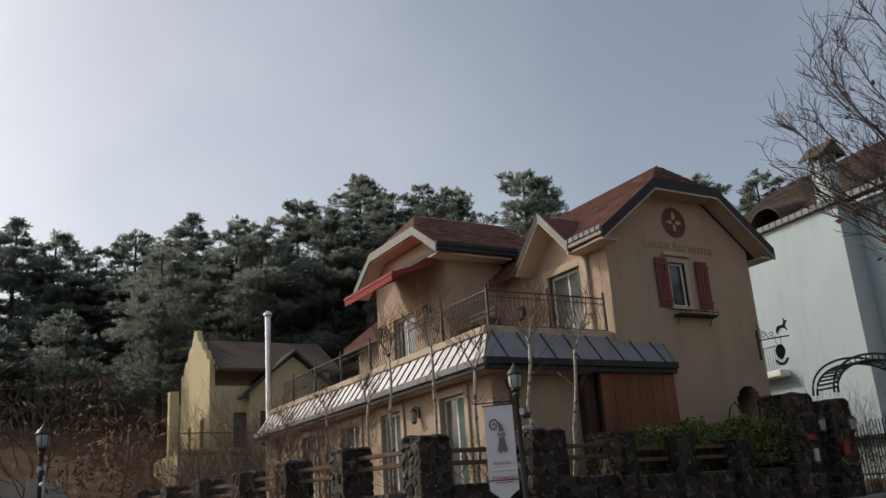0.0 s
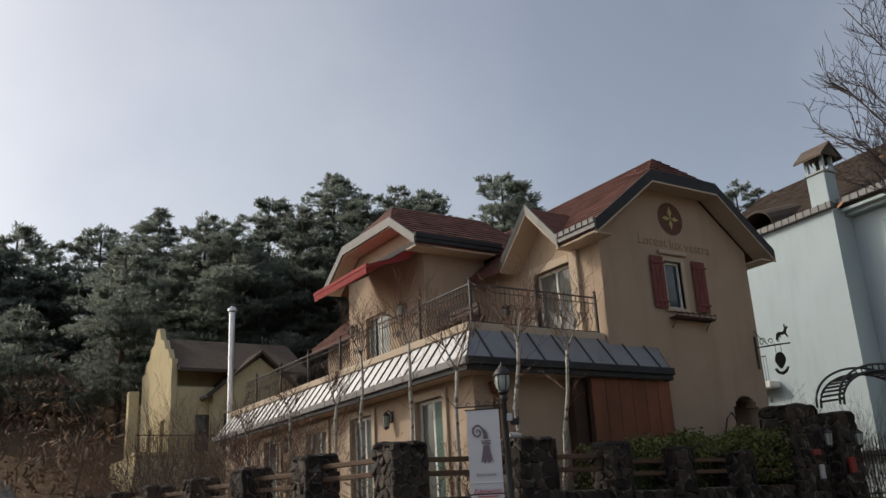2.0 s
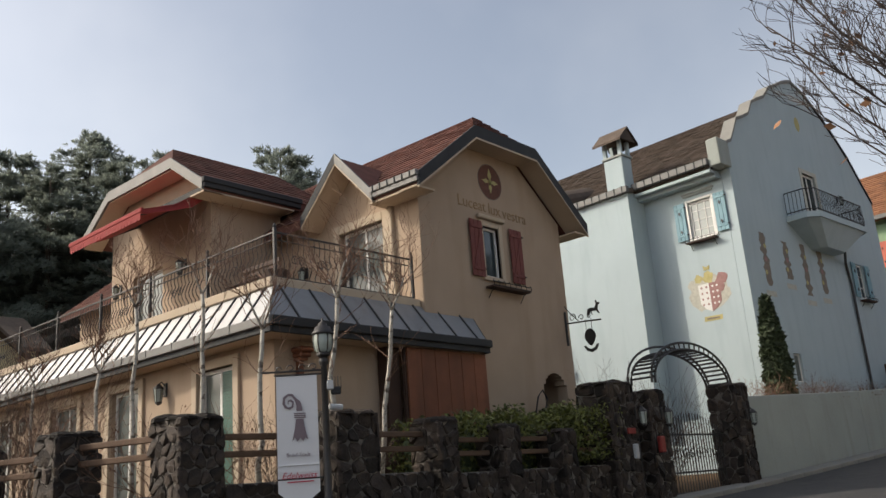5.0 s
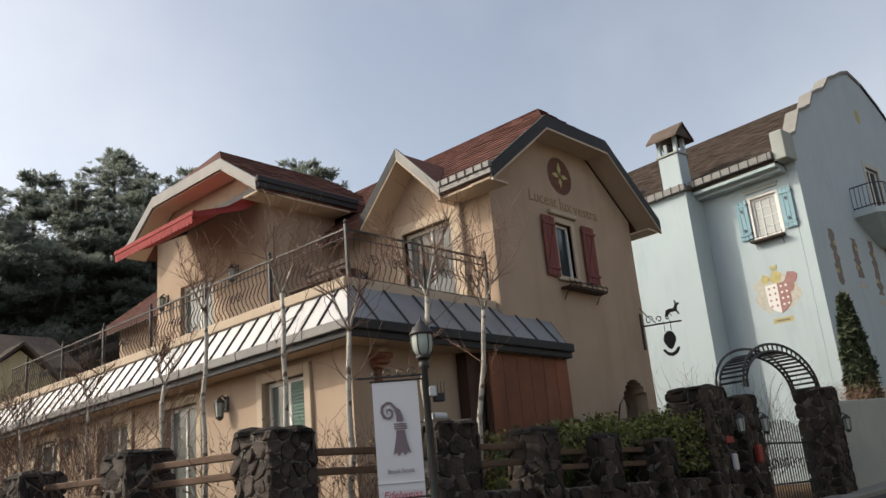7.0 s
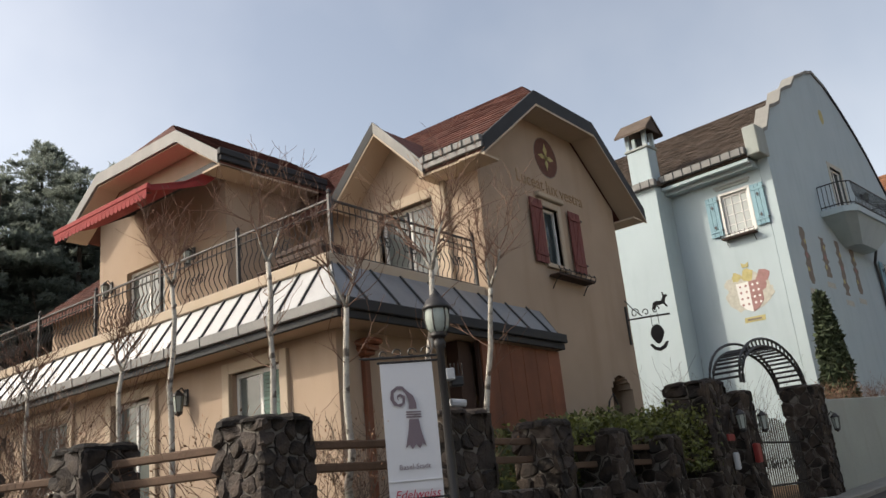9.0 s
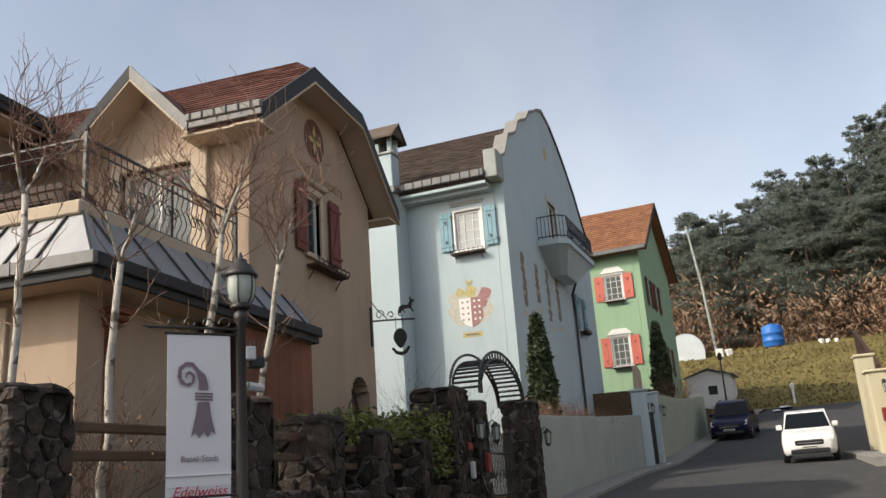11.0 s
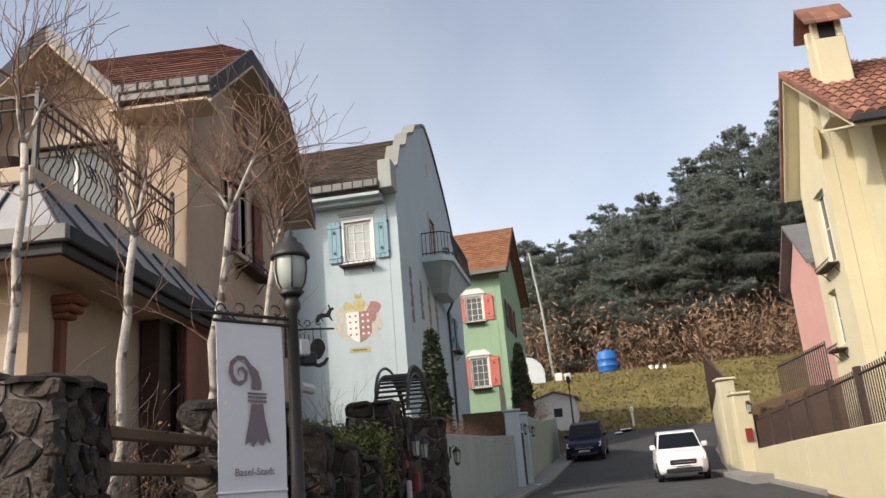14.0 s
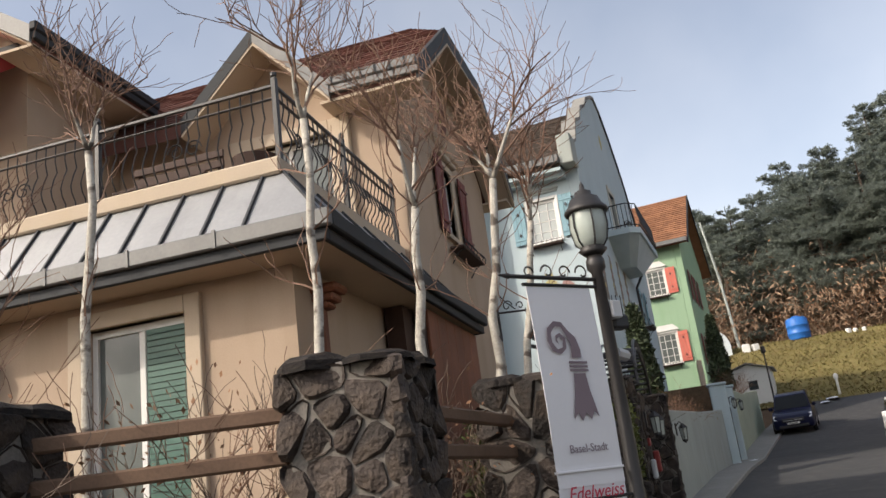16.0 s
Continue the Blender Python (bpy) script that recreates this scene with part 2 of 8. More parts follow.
TANK_BLUE = mat("blue_polyethylene", (0.02, 0.13, 0.42), 0.4, 0.1, 2, 20, 0.02)
PLASTIC_FILM = mat("greenhouse_film", (0.55, 0.60, 0.62), 0.35, 0.12, 2, 12, 0.1)
RED_BOX = mat("red_letterbox_paint", (0.22, 0.025, 0.022), 0.5, 0.15, 4, 30, 0.05)
GREY_BOX = mat("grey_device_plastic", (0.45, 0.46, 0.47), 0.5, 0.1, 4, 30, 0.03)


# ---- mesh helpers ----
WM = {}


def root(name, m, label="", category="", group="", kind=""):
    ob = new(name)
    ob.empty_display_size = 0.3
    ob.matrix_basis = m
    WM[ob] = m.copy()
    return tagged(ob, label, category, group, kind)


def part(name, bm, material, parent=None, label="", world_space=False, smooth=False):
    """Links a bmesh as one mesh object under a thing or a part."""
    bmesh.ops.recalc_face_normals(bm, faces=bm.faces)
    me = bpy.data.meshes.new(name)
    if parent and world_space:
        bm.transform(WM[parent].inverted())
    bm.to_mesh(me)
    bm.free()
    me.materials.append(material)
    if smooth:
        for p in me.polygons:
            p.use_smooth = True
    ob = new(name, me)
    if parent:
        ob.parent = parent
        WM[ob] = WM[parent]
    else:
        WM[ob] = Matrix.Identity(4)
    return tagged(ob, label)


def shared(name, me, m, parent, label=""):
    """One more object on an existing mesh, placed by m in its parent's space."""
    ob = new(name, me)
    ob.parent = parent
    ob.matrix_basis = m
    WM[ob] = WM[parent] @ m
    return tagged(ob, label)


def B():
    return bmesh.new()


def box(bm, x0, x1, y0, y1, z0, z1, m=None):
    co = [(x0, y0, z0), (x1, y0, z0), (x1, y1, z0), (x0, y1, z0), (x0, y0, z1), (x1, y0, z1), (x1, y1, z1), (x0, y1, z1)]
    v = [bm.verts.new(m @ Vector(c) if m else c) for c in co]
    for f in ((0, 3, 2, 1), (4, 5, 6, 7), (0, 1, 5, 4), (1, 2, 6, 5), (2, 3, 7, 6), (3, 0, 4, 7)):
        bm.faces.new([v[i] for i in f])
    return v


def bbox(bm, x0, x1, y0, y1, z0, z1, r=0.01, m=None):
    """A box with bevelled edges."""
    t = bmesh.new()
    box(t, x0, x1, y0, y1, z0, z1)
    bmesh.ops.bevel(t, geom=list(t.edges), offset=min(r, (x1 - x0) / 3, (y1 - y0) / 3, (z1 - z0) / 3), segments=1, affect="EDGES")
    if m:
        t.transform(m)
    join(bm, t)


def join(bm, t):
    me = bpy.data.meshes.new("tmp")
    t.to_mesh(me)
    t.free()
    bm.from_mesh(me)
    bpy.data.meshes.remove(me)


def prism(bm, pts, off):
    """A closed polygon of 3D points, thickened by the vector off."""
    off = Vector(off)
    a = [bm.verts.new(p) for p in pts]
    b = [bm.verts.new(Vector(p) + off) for p in pts]
    n = len(pts)
    bm.faces.new(a[::-1])
    bm.faces.new(b)
    for i in range(n):
        bm.faces.new((a[i], a[(i + 1) % n], b[(i + 1) % n], b[i]))


def tube(bm, pts, r0, r1=None, sides=6, cap=True):
    """A tapered round bar along a line of points."""
    r1 = r0 if r1 is None else r1
    pts = [Vector(p) for p in pts]
    n, rings = len(pts), []
    for i, p in enumerate(pts):
        d = (pts[min(i + 1, n - 1)] - pts[max(i - 1, 0)]).normalized()
        a = d.cross(Vector((0, 0, 1)) if abs(d.z) < 0.9 else Vector((1, 0, 0))).normalized()
        b = d.cross(a)
        r = r0 + (r1 - r0) * i / max(1, n - 1)
        rings.append([bm.verts.new(p + (a * math.cos(2 * math.pi * k / sides) + b * math.sin(2 * math.pi * k / sides)) * r) for k in range(sides)])
    for q, w in zip(rings, rings[1:]):
        for k in range(sides):
            bm.faces.new((q[k], q[(k + 1) % sides], w[(k + 1) % sides], w[k]))
    if cap:
        bm.faces.new(rings[0][::-1])
        bm.faces.new(rings[-1])


def lathe(bm, prof, sides=12, centre=(0, 0, 0)):
    """Turns a profile of (radius, height) round the z axis."""
    rings = []
    for r, z in prof:
        rings.append([bm.verts.new((centre[0] + r * math.cos(2 * math.pi * k / sides), centre[1] + r * math.sin(2 * math.pi * k / sides), centre[2] + z)) for k in range(sides)])
    for q, w in zip(rings, rings[1:]):
        for k in range(sides):
            bm.faces.new((q[k], q[(k + 1) % sides], w[(k + 1) % sides], w[k]))
    bm.faces.new(rings[0][::-1])
    bm.faces.new(rings[-1])


def wall(bm, p, q, z0, top, thick, holes=()):
    """A wall from p to q (plan points of its outer face; its body lies to the left of p->q), its top a height or a list of (u, z);
    holes are (u0, u1, z0, z1) or (u0, u1, z0, z1, 'arch')."""
    p, q = Vector((*p, 0)), Vector((*q, 0))
    length = (q - p).length
    e = (q - p).normalized()
    n = Vector((-e.y, e.x, 0)) * thick
    prof = [(0, top), (length, top)] if not isinstance(top, (list, tuple)) else list(top)

    def height(u):
        for (a, za), (b, zb) in zip(prof, prof[1:]):
            if a <= u <= b:
                return za + (zb - za) * (u - a) / max(1e-6, b - a)
        return prof[-1][1]
    cells = []
    for h in holes:
        if len(h) > 4:
            k, mid, half, spring = 10, (h[0] + h[1]) / 2, (h[1] - h[0]) / 2, h[3] - (h[1] - h[0]) / 2
            for i in range(k):
                a, b = h[0] + 2 * half * i / k, h[0] + 2 * half * (i + 1) / k
                c = (a + b) / 2 - mid
                cells.append((a, b, h[2], spring + math.sqrt(max(0, half * half - c * c))))
        else:
            cells.append(h)
    us = sorted({round(u, 4) for u in [0, length] + [c[0] for c in cells] + [c[1] for c in cells] + [a for a, _ in prof]})
    us = [u for u in us if 0 <= u <= length + 1e-4]
    zs = sorted({round(z, 4) for c in cells for z in c[2:4]})
    for a, b in zip(us, us[1:]):
        if b - a < 1e-3:
            continue
        mid = (a + b) / 2
        inside = sorted((c[2], c[3]) for c in cells if c[0] - 1e-4 <= mid <= c[1] + 1e-4)
        low = z0
        spans = []
        for c0, c1 in inside:
            if c0 > low + 1e-3:
                spans.append((low, low, c0, c0))
            low = c1
        spans.append((low, low, height(a), height(b)))
        for la, lb, ha, hb in spans:
            pa, pb = p + e * a, p + e * b
            levels = [z for z in zs if max(la, lb) + 1e-3 < z < min(ha, hb) - 1e-3]
            rows = [(la, lb)] + [(z, z) for z in levels] + [(ha, hb)]
            for (q0, w0), (q1, w1) in zip(rows, rows[1:]):
                prism(bm, [(pa.x, pa.y, q0), (pb.x, pb.y, w0), (pb.x, pb.y, w1), (pa.x, pa.y, q1)], n)
    bmesh.ops.remove_doubles(bm, verts=list(bm.verts), dist=0.0004)


def slab(bm, pts, thick):
    """A roof plane of 3D points with a thickness downwards."""
    prism(bm, pts, (0, 0, -thick))


def shingles(bm, a, b, c, d, rows, cols, seed=1, lift=0.018):
    """Lapped courses on the roof plane a-b (eave) to d-c (top)."""
    rnd = random.Random(seed)
    a, b, c, d = (Vector(v) for v in (a, b, c, d))
    n = (b - a).cross(d - a).normalized()
    if n.z < 0:
        n = -n
    for i in range(rows):
        s0, s1 = i / rows, min(1.0, (i + 1.12) / rows)
        l0, r0, l1, r1 = a.lerp(d, s0), b.lerp(c, s0), a.lerp(d, s1), b.lerp(c, s1)
        us = [0.0]
        while us[-1] < 1:
            us.append(us[-1] + rnd.uniform(0.7, 1.3) / cols)
        us[-1] = 1.0
        for u, v in zip(us, us[1:]):
            k = lift * rnd.uniform(0.8, 1.3)
            w = [l0.lerp(r0, u) + n * (k + 0.012), l0.lerp(r0, v) + n * (k + 0.012), l1.lerp(r1, v) + n * 0.006, l1.lerp(r1, u) + n * 0.006]
            q = [bm.verts.new(x) for x in w] + [bm.verts.new(l0.lerp(r0, u)), bm.verts.new(l0.lerp(r0, v))]
            bm.faces.new(q[:4])
            bm.faces.new((q[4], q[5], q[1], q[0]))


def interp(x, pts):
    if x <= pts[0][0]:
        return pts[0][1]
    for (a, za), (b, zb) in zip(pts, pts[1:]):
        if x <= b:
            return za + (zb - za) * (x - a) / (b - a)
    return pts[-1][1]


def smooth01(v):
    v = min(1.0, max(0.0, v))
    return v * v * (3 - 2 * v)
# ---- ground, road, walls of the plots ----
RISE = [(-60, -1.0), (0, 0.35), (4, 0.55), (15, 0.98), (22.6, 1.3), (31, 1.9), (37, 2.15), (49.5, 3.5), (60, 5.4), (66, 7.6), (76, 10.9), (84, 12.0), (100, 20), (130, 33), (170, 44), (400, 50)]


def ground_z(x, y):
    z = interp(x, RISE)
    k = 1 - smooth01((x - 6) / 10)
    z += 0.045 * (max(-40, min(y, 12)) - 12) * k
    north = interp(y, [(34, 0.0), (50, 2.2), (60, 5.0), (80, 13), (110, 24), (160, 38), (400, 44)])
    north *= smooth01((x + 45) / 45)
    z = max(z, north) + 0.25 * min(z, north) * smooth01((y - 30) / 30)
    z -= 8 * smooth01((-y - 30) / 120)
    return z


def sheet(name, xs, ys, lift, material, keep=None):
    verts = [(x, y, ground_z(x, y) + lift) for y in ys for x in xs]
    n = len(xs)
    faces = []
    for j in range(len(ys) - 1):
        for i in range(n - 1):
            if keep is None or keep((xs[i] + xs[i + 1]) / 2, (ys[j] + ys[j + 1]) / 2):
                faces.append((j * n + i, j * n + i + 1, (j + 1) * n + i + 1, (j + 1) * n + i))
    me = bpy.data.meshes.new(name)
    me.from_pydata(verts, [], faces)
    me.materials.append(material)
    return new(name, me)


def steps(a, b, c, d, near, far):
    """Grid lines, dense between b and c."""
    out = list(np.linspace(a, b, far)) + list(np.linspace(b, c, near))[1:] + list(np.linspace(c, d, far))[1:]
    return [float(v) for v in out]


ground = sheet("ground", steps(-900, -20, 110, 1200, 131, 30), steps(-900, -40, 120, 1200, 121, 30), -0.05, SOIL)
tagged(ground, "leaf-strewn brown winter hillside soil", "ground", kind="structure")


def strip(name, left, right, lift, material, n=60, label="", category="road"):
    """A paved strip between two edges given as y over x."""
    xs = np.linspace(left[0][0], left[-1][0], n)
    verts, faces = [], []
    k = 8
    for x in xs:
        a, b = interp(x, left), interp(x, right)
        for i in range(k + 1):
            y = a + (b - a) * i / k
            verts.append((float(x), y, ground_z(x, y) + lift))
    for j in range(n - 1):
        for i in range(k):
            q = j * (k + 1) + i
            faces.append((q, q + 1, q + k + 2, q + k + 1))
    me = bpy.data.meshes.new(name)
    me.from_pydata(verts, [], faces)
    me.materials.append(material)
    return tagged(new(name, me), label, category, kind="structure")


ROAD_L = [(7.0, 13.0), (17, 12.9), (23, 12.5), (37, 10.6), (49.5, 8.6), (58, 6.0)]
ROAD_R = [(7.0, 2.0), (12, 4.4), (20, 4.9), (31, 4.9), (45, 2.6), (58, -1.0)]
strip("road", ROAD_L, ROAD_R, 0.03, ASPHALT, 60, "worn grey asphalt lane climbing between the houses")
junction = sheet("road", [-4 + 1.1 * i for i in range(11)], [-60 + 1.5 * i for i in range(81)], 0.03, ASPHALT)
tagged(junction, "worn grey asphalt lane and junction", "road", kind="structure")


def kerb(edge, x0, x1, side, label):
    """Kerb stones along a road edge, each a piece."""
    holder = root("kerb", pose(0, 0, 0), label, "kerb", kind="structure")
    bm = B()
    bbox(bm, -0.495, 0.495, -0.09, 0.09, -0.25, 0.10, 0.015)
    first = part("kerb_stone", bm, KERB, holder)
    x, me, k = x0, first.data, 0
    while x < x1:
        y, y2 = interp(x, edge), interp(x + 1, edge)
        a = math.degrees(math.atan2(y2 - y, 1))
        sl = math.degrees(math.atan2(ground_z(x + 1, y2) - ground_z(x, y), 1))
        m = pose(x + 0.5, (y + y2) / 2 + side * 0.09, ground_z(x + 0.5, (y + y2) / 2) + 0.03, 0, -sl, a)
        if k == 0:
            first.matrix_basis = m
        else:
            shared("kerb_stone", me, m, holder)
        x, k = x + 1.0, k + 1
    return holder


kerb(ROAD_L, 10.0, 56, 1, "grey concrete kerb along the upper garden walls")
kerb(ROAD_R, 24.0, 56, -1, "grey concrete kerb below the cream house")
strip("pavement", [(x, y + 1.0) for x, y in ROAD_L], [(x, y + 0.16) for x, y in ROAD_L], 0.10, KERB, 50, "narrow concrete strip along the garden walls", "pavement")


def plinth(name, pts, z0, z1, material, label):
    bm = B()
    prism(bm, [(x, y, z0) for x, y in pts], (0, 0, z1 - z0))
    ob = part(name, bm, material)
    return tagged(ob, label, "ground", kind="structure")


plinth("garden_ground", [(7.95, 14.25), (17.6, 14.2), (18.0, 17.5), (23.2, 17.5), (23.4, 40), (4.3, 40), (6.3, 22.5), (7.4, 16.3)], -1, 1.95, SOIL, "bare raised garden soil round the peach house")
plinth("garden_ground", [(24.5, 13.42), (36.2, 12.0), (38, 26), (28.4, 26), (28.4, 14.5), (24.5, 14.4)], 0, 3.3, SOIL, "bare raised garden soil round the blue house")
plinth("garden_ground", [(38.2, 11.5), (56, 9.2), (56, 24), (38.2, 24)], 0, 5.2, SOIL, "raised garden soil round the green house")
plinth("garden_ground", [(20.5, 3.6), (33, 3.0), (33, -16), (20.5, -16)], -2, 2.6, SOIL, "raised garden soil round the cream house")

# grassy bank at the lane's end
bank = sheet("grass_bank", [58 + 0.75 * i for i in range(27)], [-26 + 1.0 * i for i in range(52)], 0.05, GRASS)
tagged(bank, "dry olive grass bank above the lane's end", "grass", kind="stuff")


# ---- windows and doors ----
def window(parent, u0, u1, z0, z1, frame_m, glass=GLASS, bars=(1, 1), fr=0.06, fm=WHITE, name="window", label="", depth=0.1):
    """A framed window in the local plane y=0 (outside at -y), set into its opening by frame_m."""
    bm = B()
    ring = []
    for y in (depth - 0.03, depth + 0.04):
        ring.append([bm.verts.new(c) for c in ((u0, y, z0), (u1, y, z0), (u1, y, z1), (u0, y, z1))])
        ring.append([bm.verts.new(c) for c in ((u0 + fr, y, z0 + fr), (u1 - fr, y, z0 + fr), (u1 - fr, y, z1 - fr), (u0 + fr, y, z1 - fr))])
    for k in range(4):
        n2 = (k + 1) % 4
        for p, q in ((0, 1), (2, 3), (0, 2), (1, 3)):
            bm.faces.new((ring[p][k], ring[p][n2], ring[q][n2], ring[q][k]))
    bm.transform(frame_m)
    w = part(name, bm, fm, parent, label)
    nx, nz = bars
    for i in range(1, nx):
        u = u0 + (u1 - u0) * i / nx
        bm = B()
        hw = 0.035 if nx == 2 and nz == 1 else 0.016
        bbox(bm, u - hw, u + hw, depth - 0.02, depth + 0.035, z0 + fr, z1 - fr, 0.006, frame_m)
        part("glazing_bar", bm, fm, w)
    for i in range(1, nz):
        z = z0 + (z1 - z0) * i / nz
        bm = B()
        bbox(bm, u0 + fr, u1 - fr, depth - 0.012, depth + 0.03, z - 0.012, z + 0.012, 0.004, frame_m)
        part("glazing_bar", bm, fm, w)
    g = B()
    box(g, u0 + fr * 0.7, u1 - fr * 0.7, depth + 0.003, depth + 0.015, z0 + fr * 0.7, z1 - fr * 0.7)
    g.transform(frame_m)
    part("pane", g, glass, w)
    return w


def surround(parent, u0, u1, z0, z1, m, material, w=0.12, proud=0.05, bottom=False, name="window_surround"):
    bm = B()
    bbox(bm, u0 - w, u0, -proud, 0.1, z0, z1 + w, 0.01)
    bbox(bm, u1, u1 + w, -proud, 0.1, z0, z1 + w, 0.01)
    bbox(bm, u0, u1, -proud, 0.1, z1, z1 + w, 0.01)
    if bottom:
        bbox(bm, u0 - w, u1 + w, -proud - 0.03, 0.1, z0 - w * 0.7, z0, 0.01)
    bm.transform(m)
    return part(name, bm, material, parent)


def shutter(parent, u0, u1, z0, z1, m, material, motif=True, label=""):
    bm = B()
    n = 3
    for i in range(n):
        a, b = u0 + (u1 - u0) * i / n, u0 + (u1 - u0) * (i + 1) / n
        bbox(bm, a + 0.003, b - 0.003, -0.075, -0.045, z0, z1, 0.006)
    for z in (z0 + 0.14, z1 - 0.2):
        bbox(bm, u0 + 0.02, u1 - 0.02, -0.095, -0.072, z, z + 0.07, 0.006)
    bm.transform(m)
    s = part("shutter", bm, material, parent, label)
    if motif == "brace":
        bm = B()
        z = z0 + 0.2
        prism(bm, [(u0 + 0.04, -0.09, z), (u0 + 0.1, -0.09, z), (u1 - 0.04, -0.09, z1 - 0.24), (u1 - 0.1, -0.09, z1 - 0.24)], (0, 0.02, 0))
        bm.transform(m)
        part("brace", bm, material, s)
    elif motif:
        # black diamonds laid on the boards paint the shade inside the cut-outs
        c = (u0 + u1) / 2
        for z in (z0 + 0.24, z1 - 0.42):
            bm = B()
            prism(bm, [(c, -0.1, z), (c + 0.045, -0.1, z + 0.07), (c, -0.1, z + 0.14), (c - 0.045, -0.1, z + 0.07)], (0, 0.03, 0))
            bm.transform(m)
            part("cutout", bm, BLACK_PLASTIC, s)
    for z in (z0 + 0.17, z1 - 0.17):
        bm = B()
        box(bm, u1 - 0.02, u1 + 0.03, -0.1, -0.03, z, z + 0.03)
        bm.transform(m)
        part("hinge", bm, IRON, s)
    return s


def flower_box(parent, u0, u1, z, m):
    bm = B()
    bbox(bm, u0, u1, -0.26, -0.02, z - 0.05, z, 0.01)
    bm.transform(m)
    f = part("window_shelf", bm, WOOD_DARK, parent, "dark iron and wood flower shelf")
    bm = B()
    for k in (0, 1):
        tube(bm, [(u0, -0.26, z + 0.08 * k), (u1, -0.26, z + 0.08 * k)], 0.012, sides=4)
    n = 7
    for i in range(n + 1):
        u = u0 + (u1 - u0) * i / n
        tube(bm, [(u, -0.26, z - 0.03), (u, -0.29, z + 0.05), (u, -0.25, z + 0.12)], 0.01, sides=4)
    for u in (u0 + 0.1, u1 - 0.1):
        tube(bm, [(u, -0.24, z - 0.04), (u, -0.12, z - 0.1), (u, -0.01, z - 0.26)], 0.012, sides=4)
    bm.transform(m)
    part("scrollwork", bm, IRON, f)
    return f


WEST = Matrix(((0, 1, 0, 0), (-1, 0, 0, 0), (0, 0, 1, 0), (0, 0, 0, 1)))


def facing_west(x, y0):
    """Local frame of a wall that faces -x: u runs towards -y from y0, outside is -x."""
    return Matrix.Translation((x, y0, 0)) @ WEST


def facing_south(x0, y):
    return Matrix.Translation((x0, y, 0))


# ---- the peach house ----
house = root("house", pose(14.5, 20, 1.9), "peach stucco two-storey house with red-brown shingle roof", "house")
HW = WM[house].inverted()
GZ = 1.9


def hp(name, bm, material, label="", parent=None):
    return part(name, bm, material, parent or house, label, world_space=True)


# ground floor: west wall with sliding doors, south wall
bm = B()
wall(bm, (10.6, 30.99), (10.6, 15.95), GZ, 4.77, 0.3, [(31 - 18.22, 31 - 17.08, 2.0, 4.2), (31 - 21.46, 31 - 20.3, 2.0, 4.2), (31 - 24.2, 31 - 22.9, 2.9, 4.15), (31 - 27.4, 31 - 26.2, 2.0, 4.2)])
hp("wall", bm, PEACH)
bm = B()
wall(bm, (10.91, 15.96), (14.38, 15.96), GZ, 4.77, 0.3)
hp("wall", bm, PEACH)
bm = B()
wall(bm, (19.6, 31.3), (10.7, 31.3), GZ, 4.77, 0.3)
hp("wall", bm, PEACH)
# pilaster and bracket at the corner
bm = B()
bbox(bm, 11.07, 11.18, 15.88, 15.99, GZ, 4.1, 0.01)
bbox(bm, 11.02, 11.23, 15.8, 15.99, 4.1, 4.16, 0.02)
bbox(bm, 11.0, 11.25, 15.74, 15.99, 4.16, 4.24, 0.02)
bbox(bm, 10.97, 11.28, 15.68, 15.99, 4.24, 4.33, 0.03)
hp("pilaster", bm, WOOD_PANEL, "brown downpipe column with a shaped bracket")
mw = HW @ facing_west(10.6, 0)
for y0, y1, z0, gl in ((17.08, 18.22, 2.0, BLIND), (20.3, 21.46, 2.0, GLASS_PALE), (22.9, 24.2, 2.9, GLASS_PALE), (26.2, 27.4, 2.0, GLASS_PALE)):
    w = window(house, -y1, -y0, z0, 4.2, mw, GLASS_PALE, (2, 1), 0.07, WHITE, "sliding_door" if z0 < 2.5 else "window", "white framed sliding glass door", 0.12)
    surround(house, -y1, -y0, z0, 4.2, mw, PALE, 0.17, 0.06)
    if gl is BLIND:
        b = B()
        for i in range(34):
            z = 2.1 + 0.06 * i
            box(b, -(y0 + y1) / 2 + 0.05, -y0 - 0.08, 0.098, 0.116, z, z + 0.05, mw @ Matrix.Translation((0, 0, 0)))
        part("blind", b, BLIND, w, "closed green slatted blind")
# timber screen, and a dark box painting the shade of its recess under the skirt roof
bm = B()
box(bm, 13.0, 13.35, 15.7, 15.93, GZ, 4.45)
hp("recess", bm, WOOD_DARK)
screen = root("timber_screen", pose(14.6, 15.55, GZ), "closed reddish brown boarded timber screen beside the house", "screen")
for i in range(6):
    x = 13.36 + i * 0.395
    bm = B()
    bbox(bm, x + 0.004, x + 0.39, 15.5, 15.54, GZ, 4.44, 0.006)
    part("board", bm, WOOD_PANEL, screen, world_space=True)
for x in (13.36, 14.5, 15.68):
    bm = B()
    bbox(bm, x - 0.03, x + 0.05, 15.545, 15.62, GZ, 4.45, 0.008)
    part("post", bm, WOOD_DARK, screen, world_space=True)
# terrace block over the ground floor
bm = B()
box(bm, 10.66, 14.38, 16.02, 30.9, 4.78, 5.52)
box(bm, 14.38, 15.9, 16.02 - 0.02, 16.2, 4.78, 5.46)
hp("terrace_slab", bm, PEACH)
bm = B()
bbox(bm, 10.6, 10.9, 16.0, 30.9, 5.40, 5.58, 0.02)
bbox(bm, 10.9, 14.39, 16.0, 16.25, 5.40, 5.58, 0.02)
hp("coping", bm, PALE)
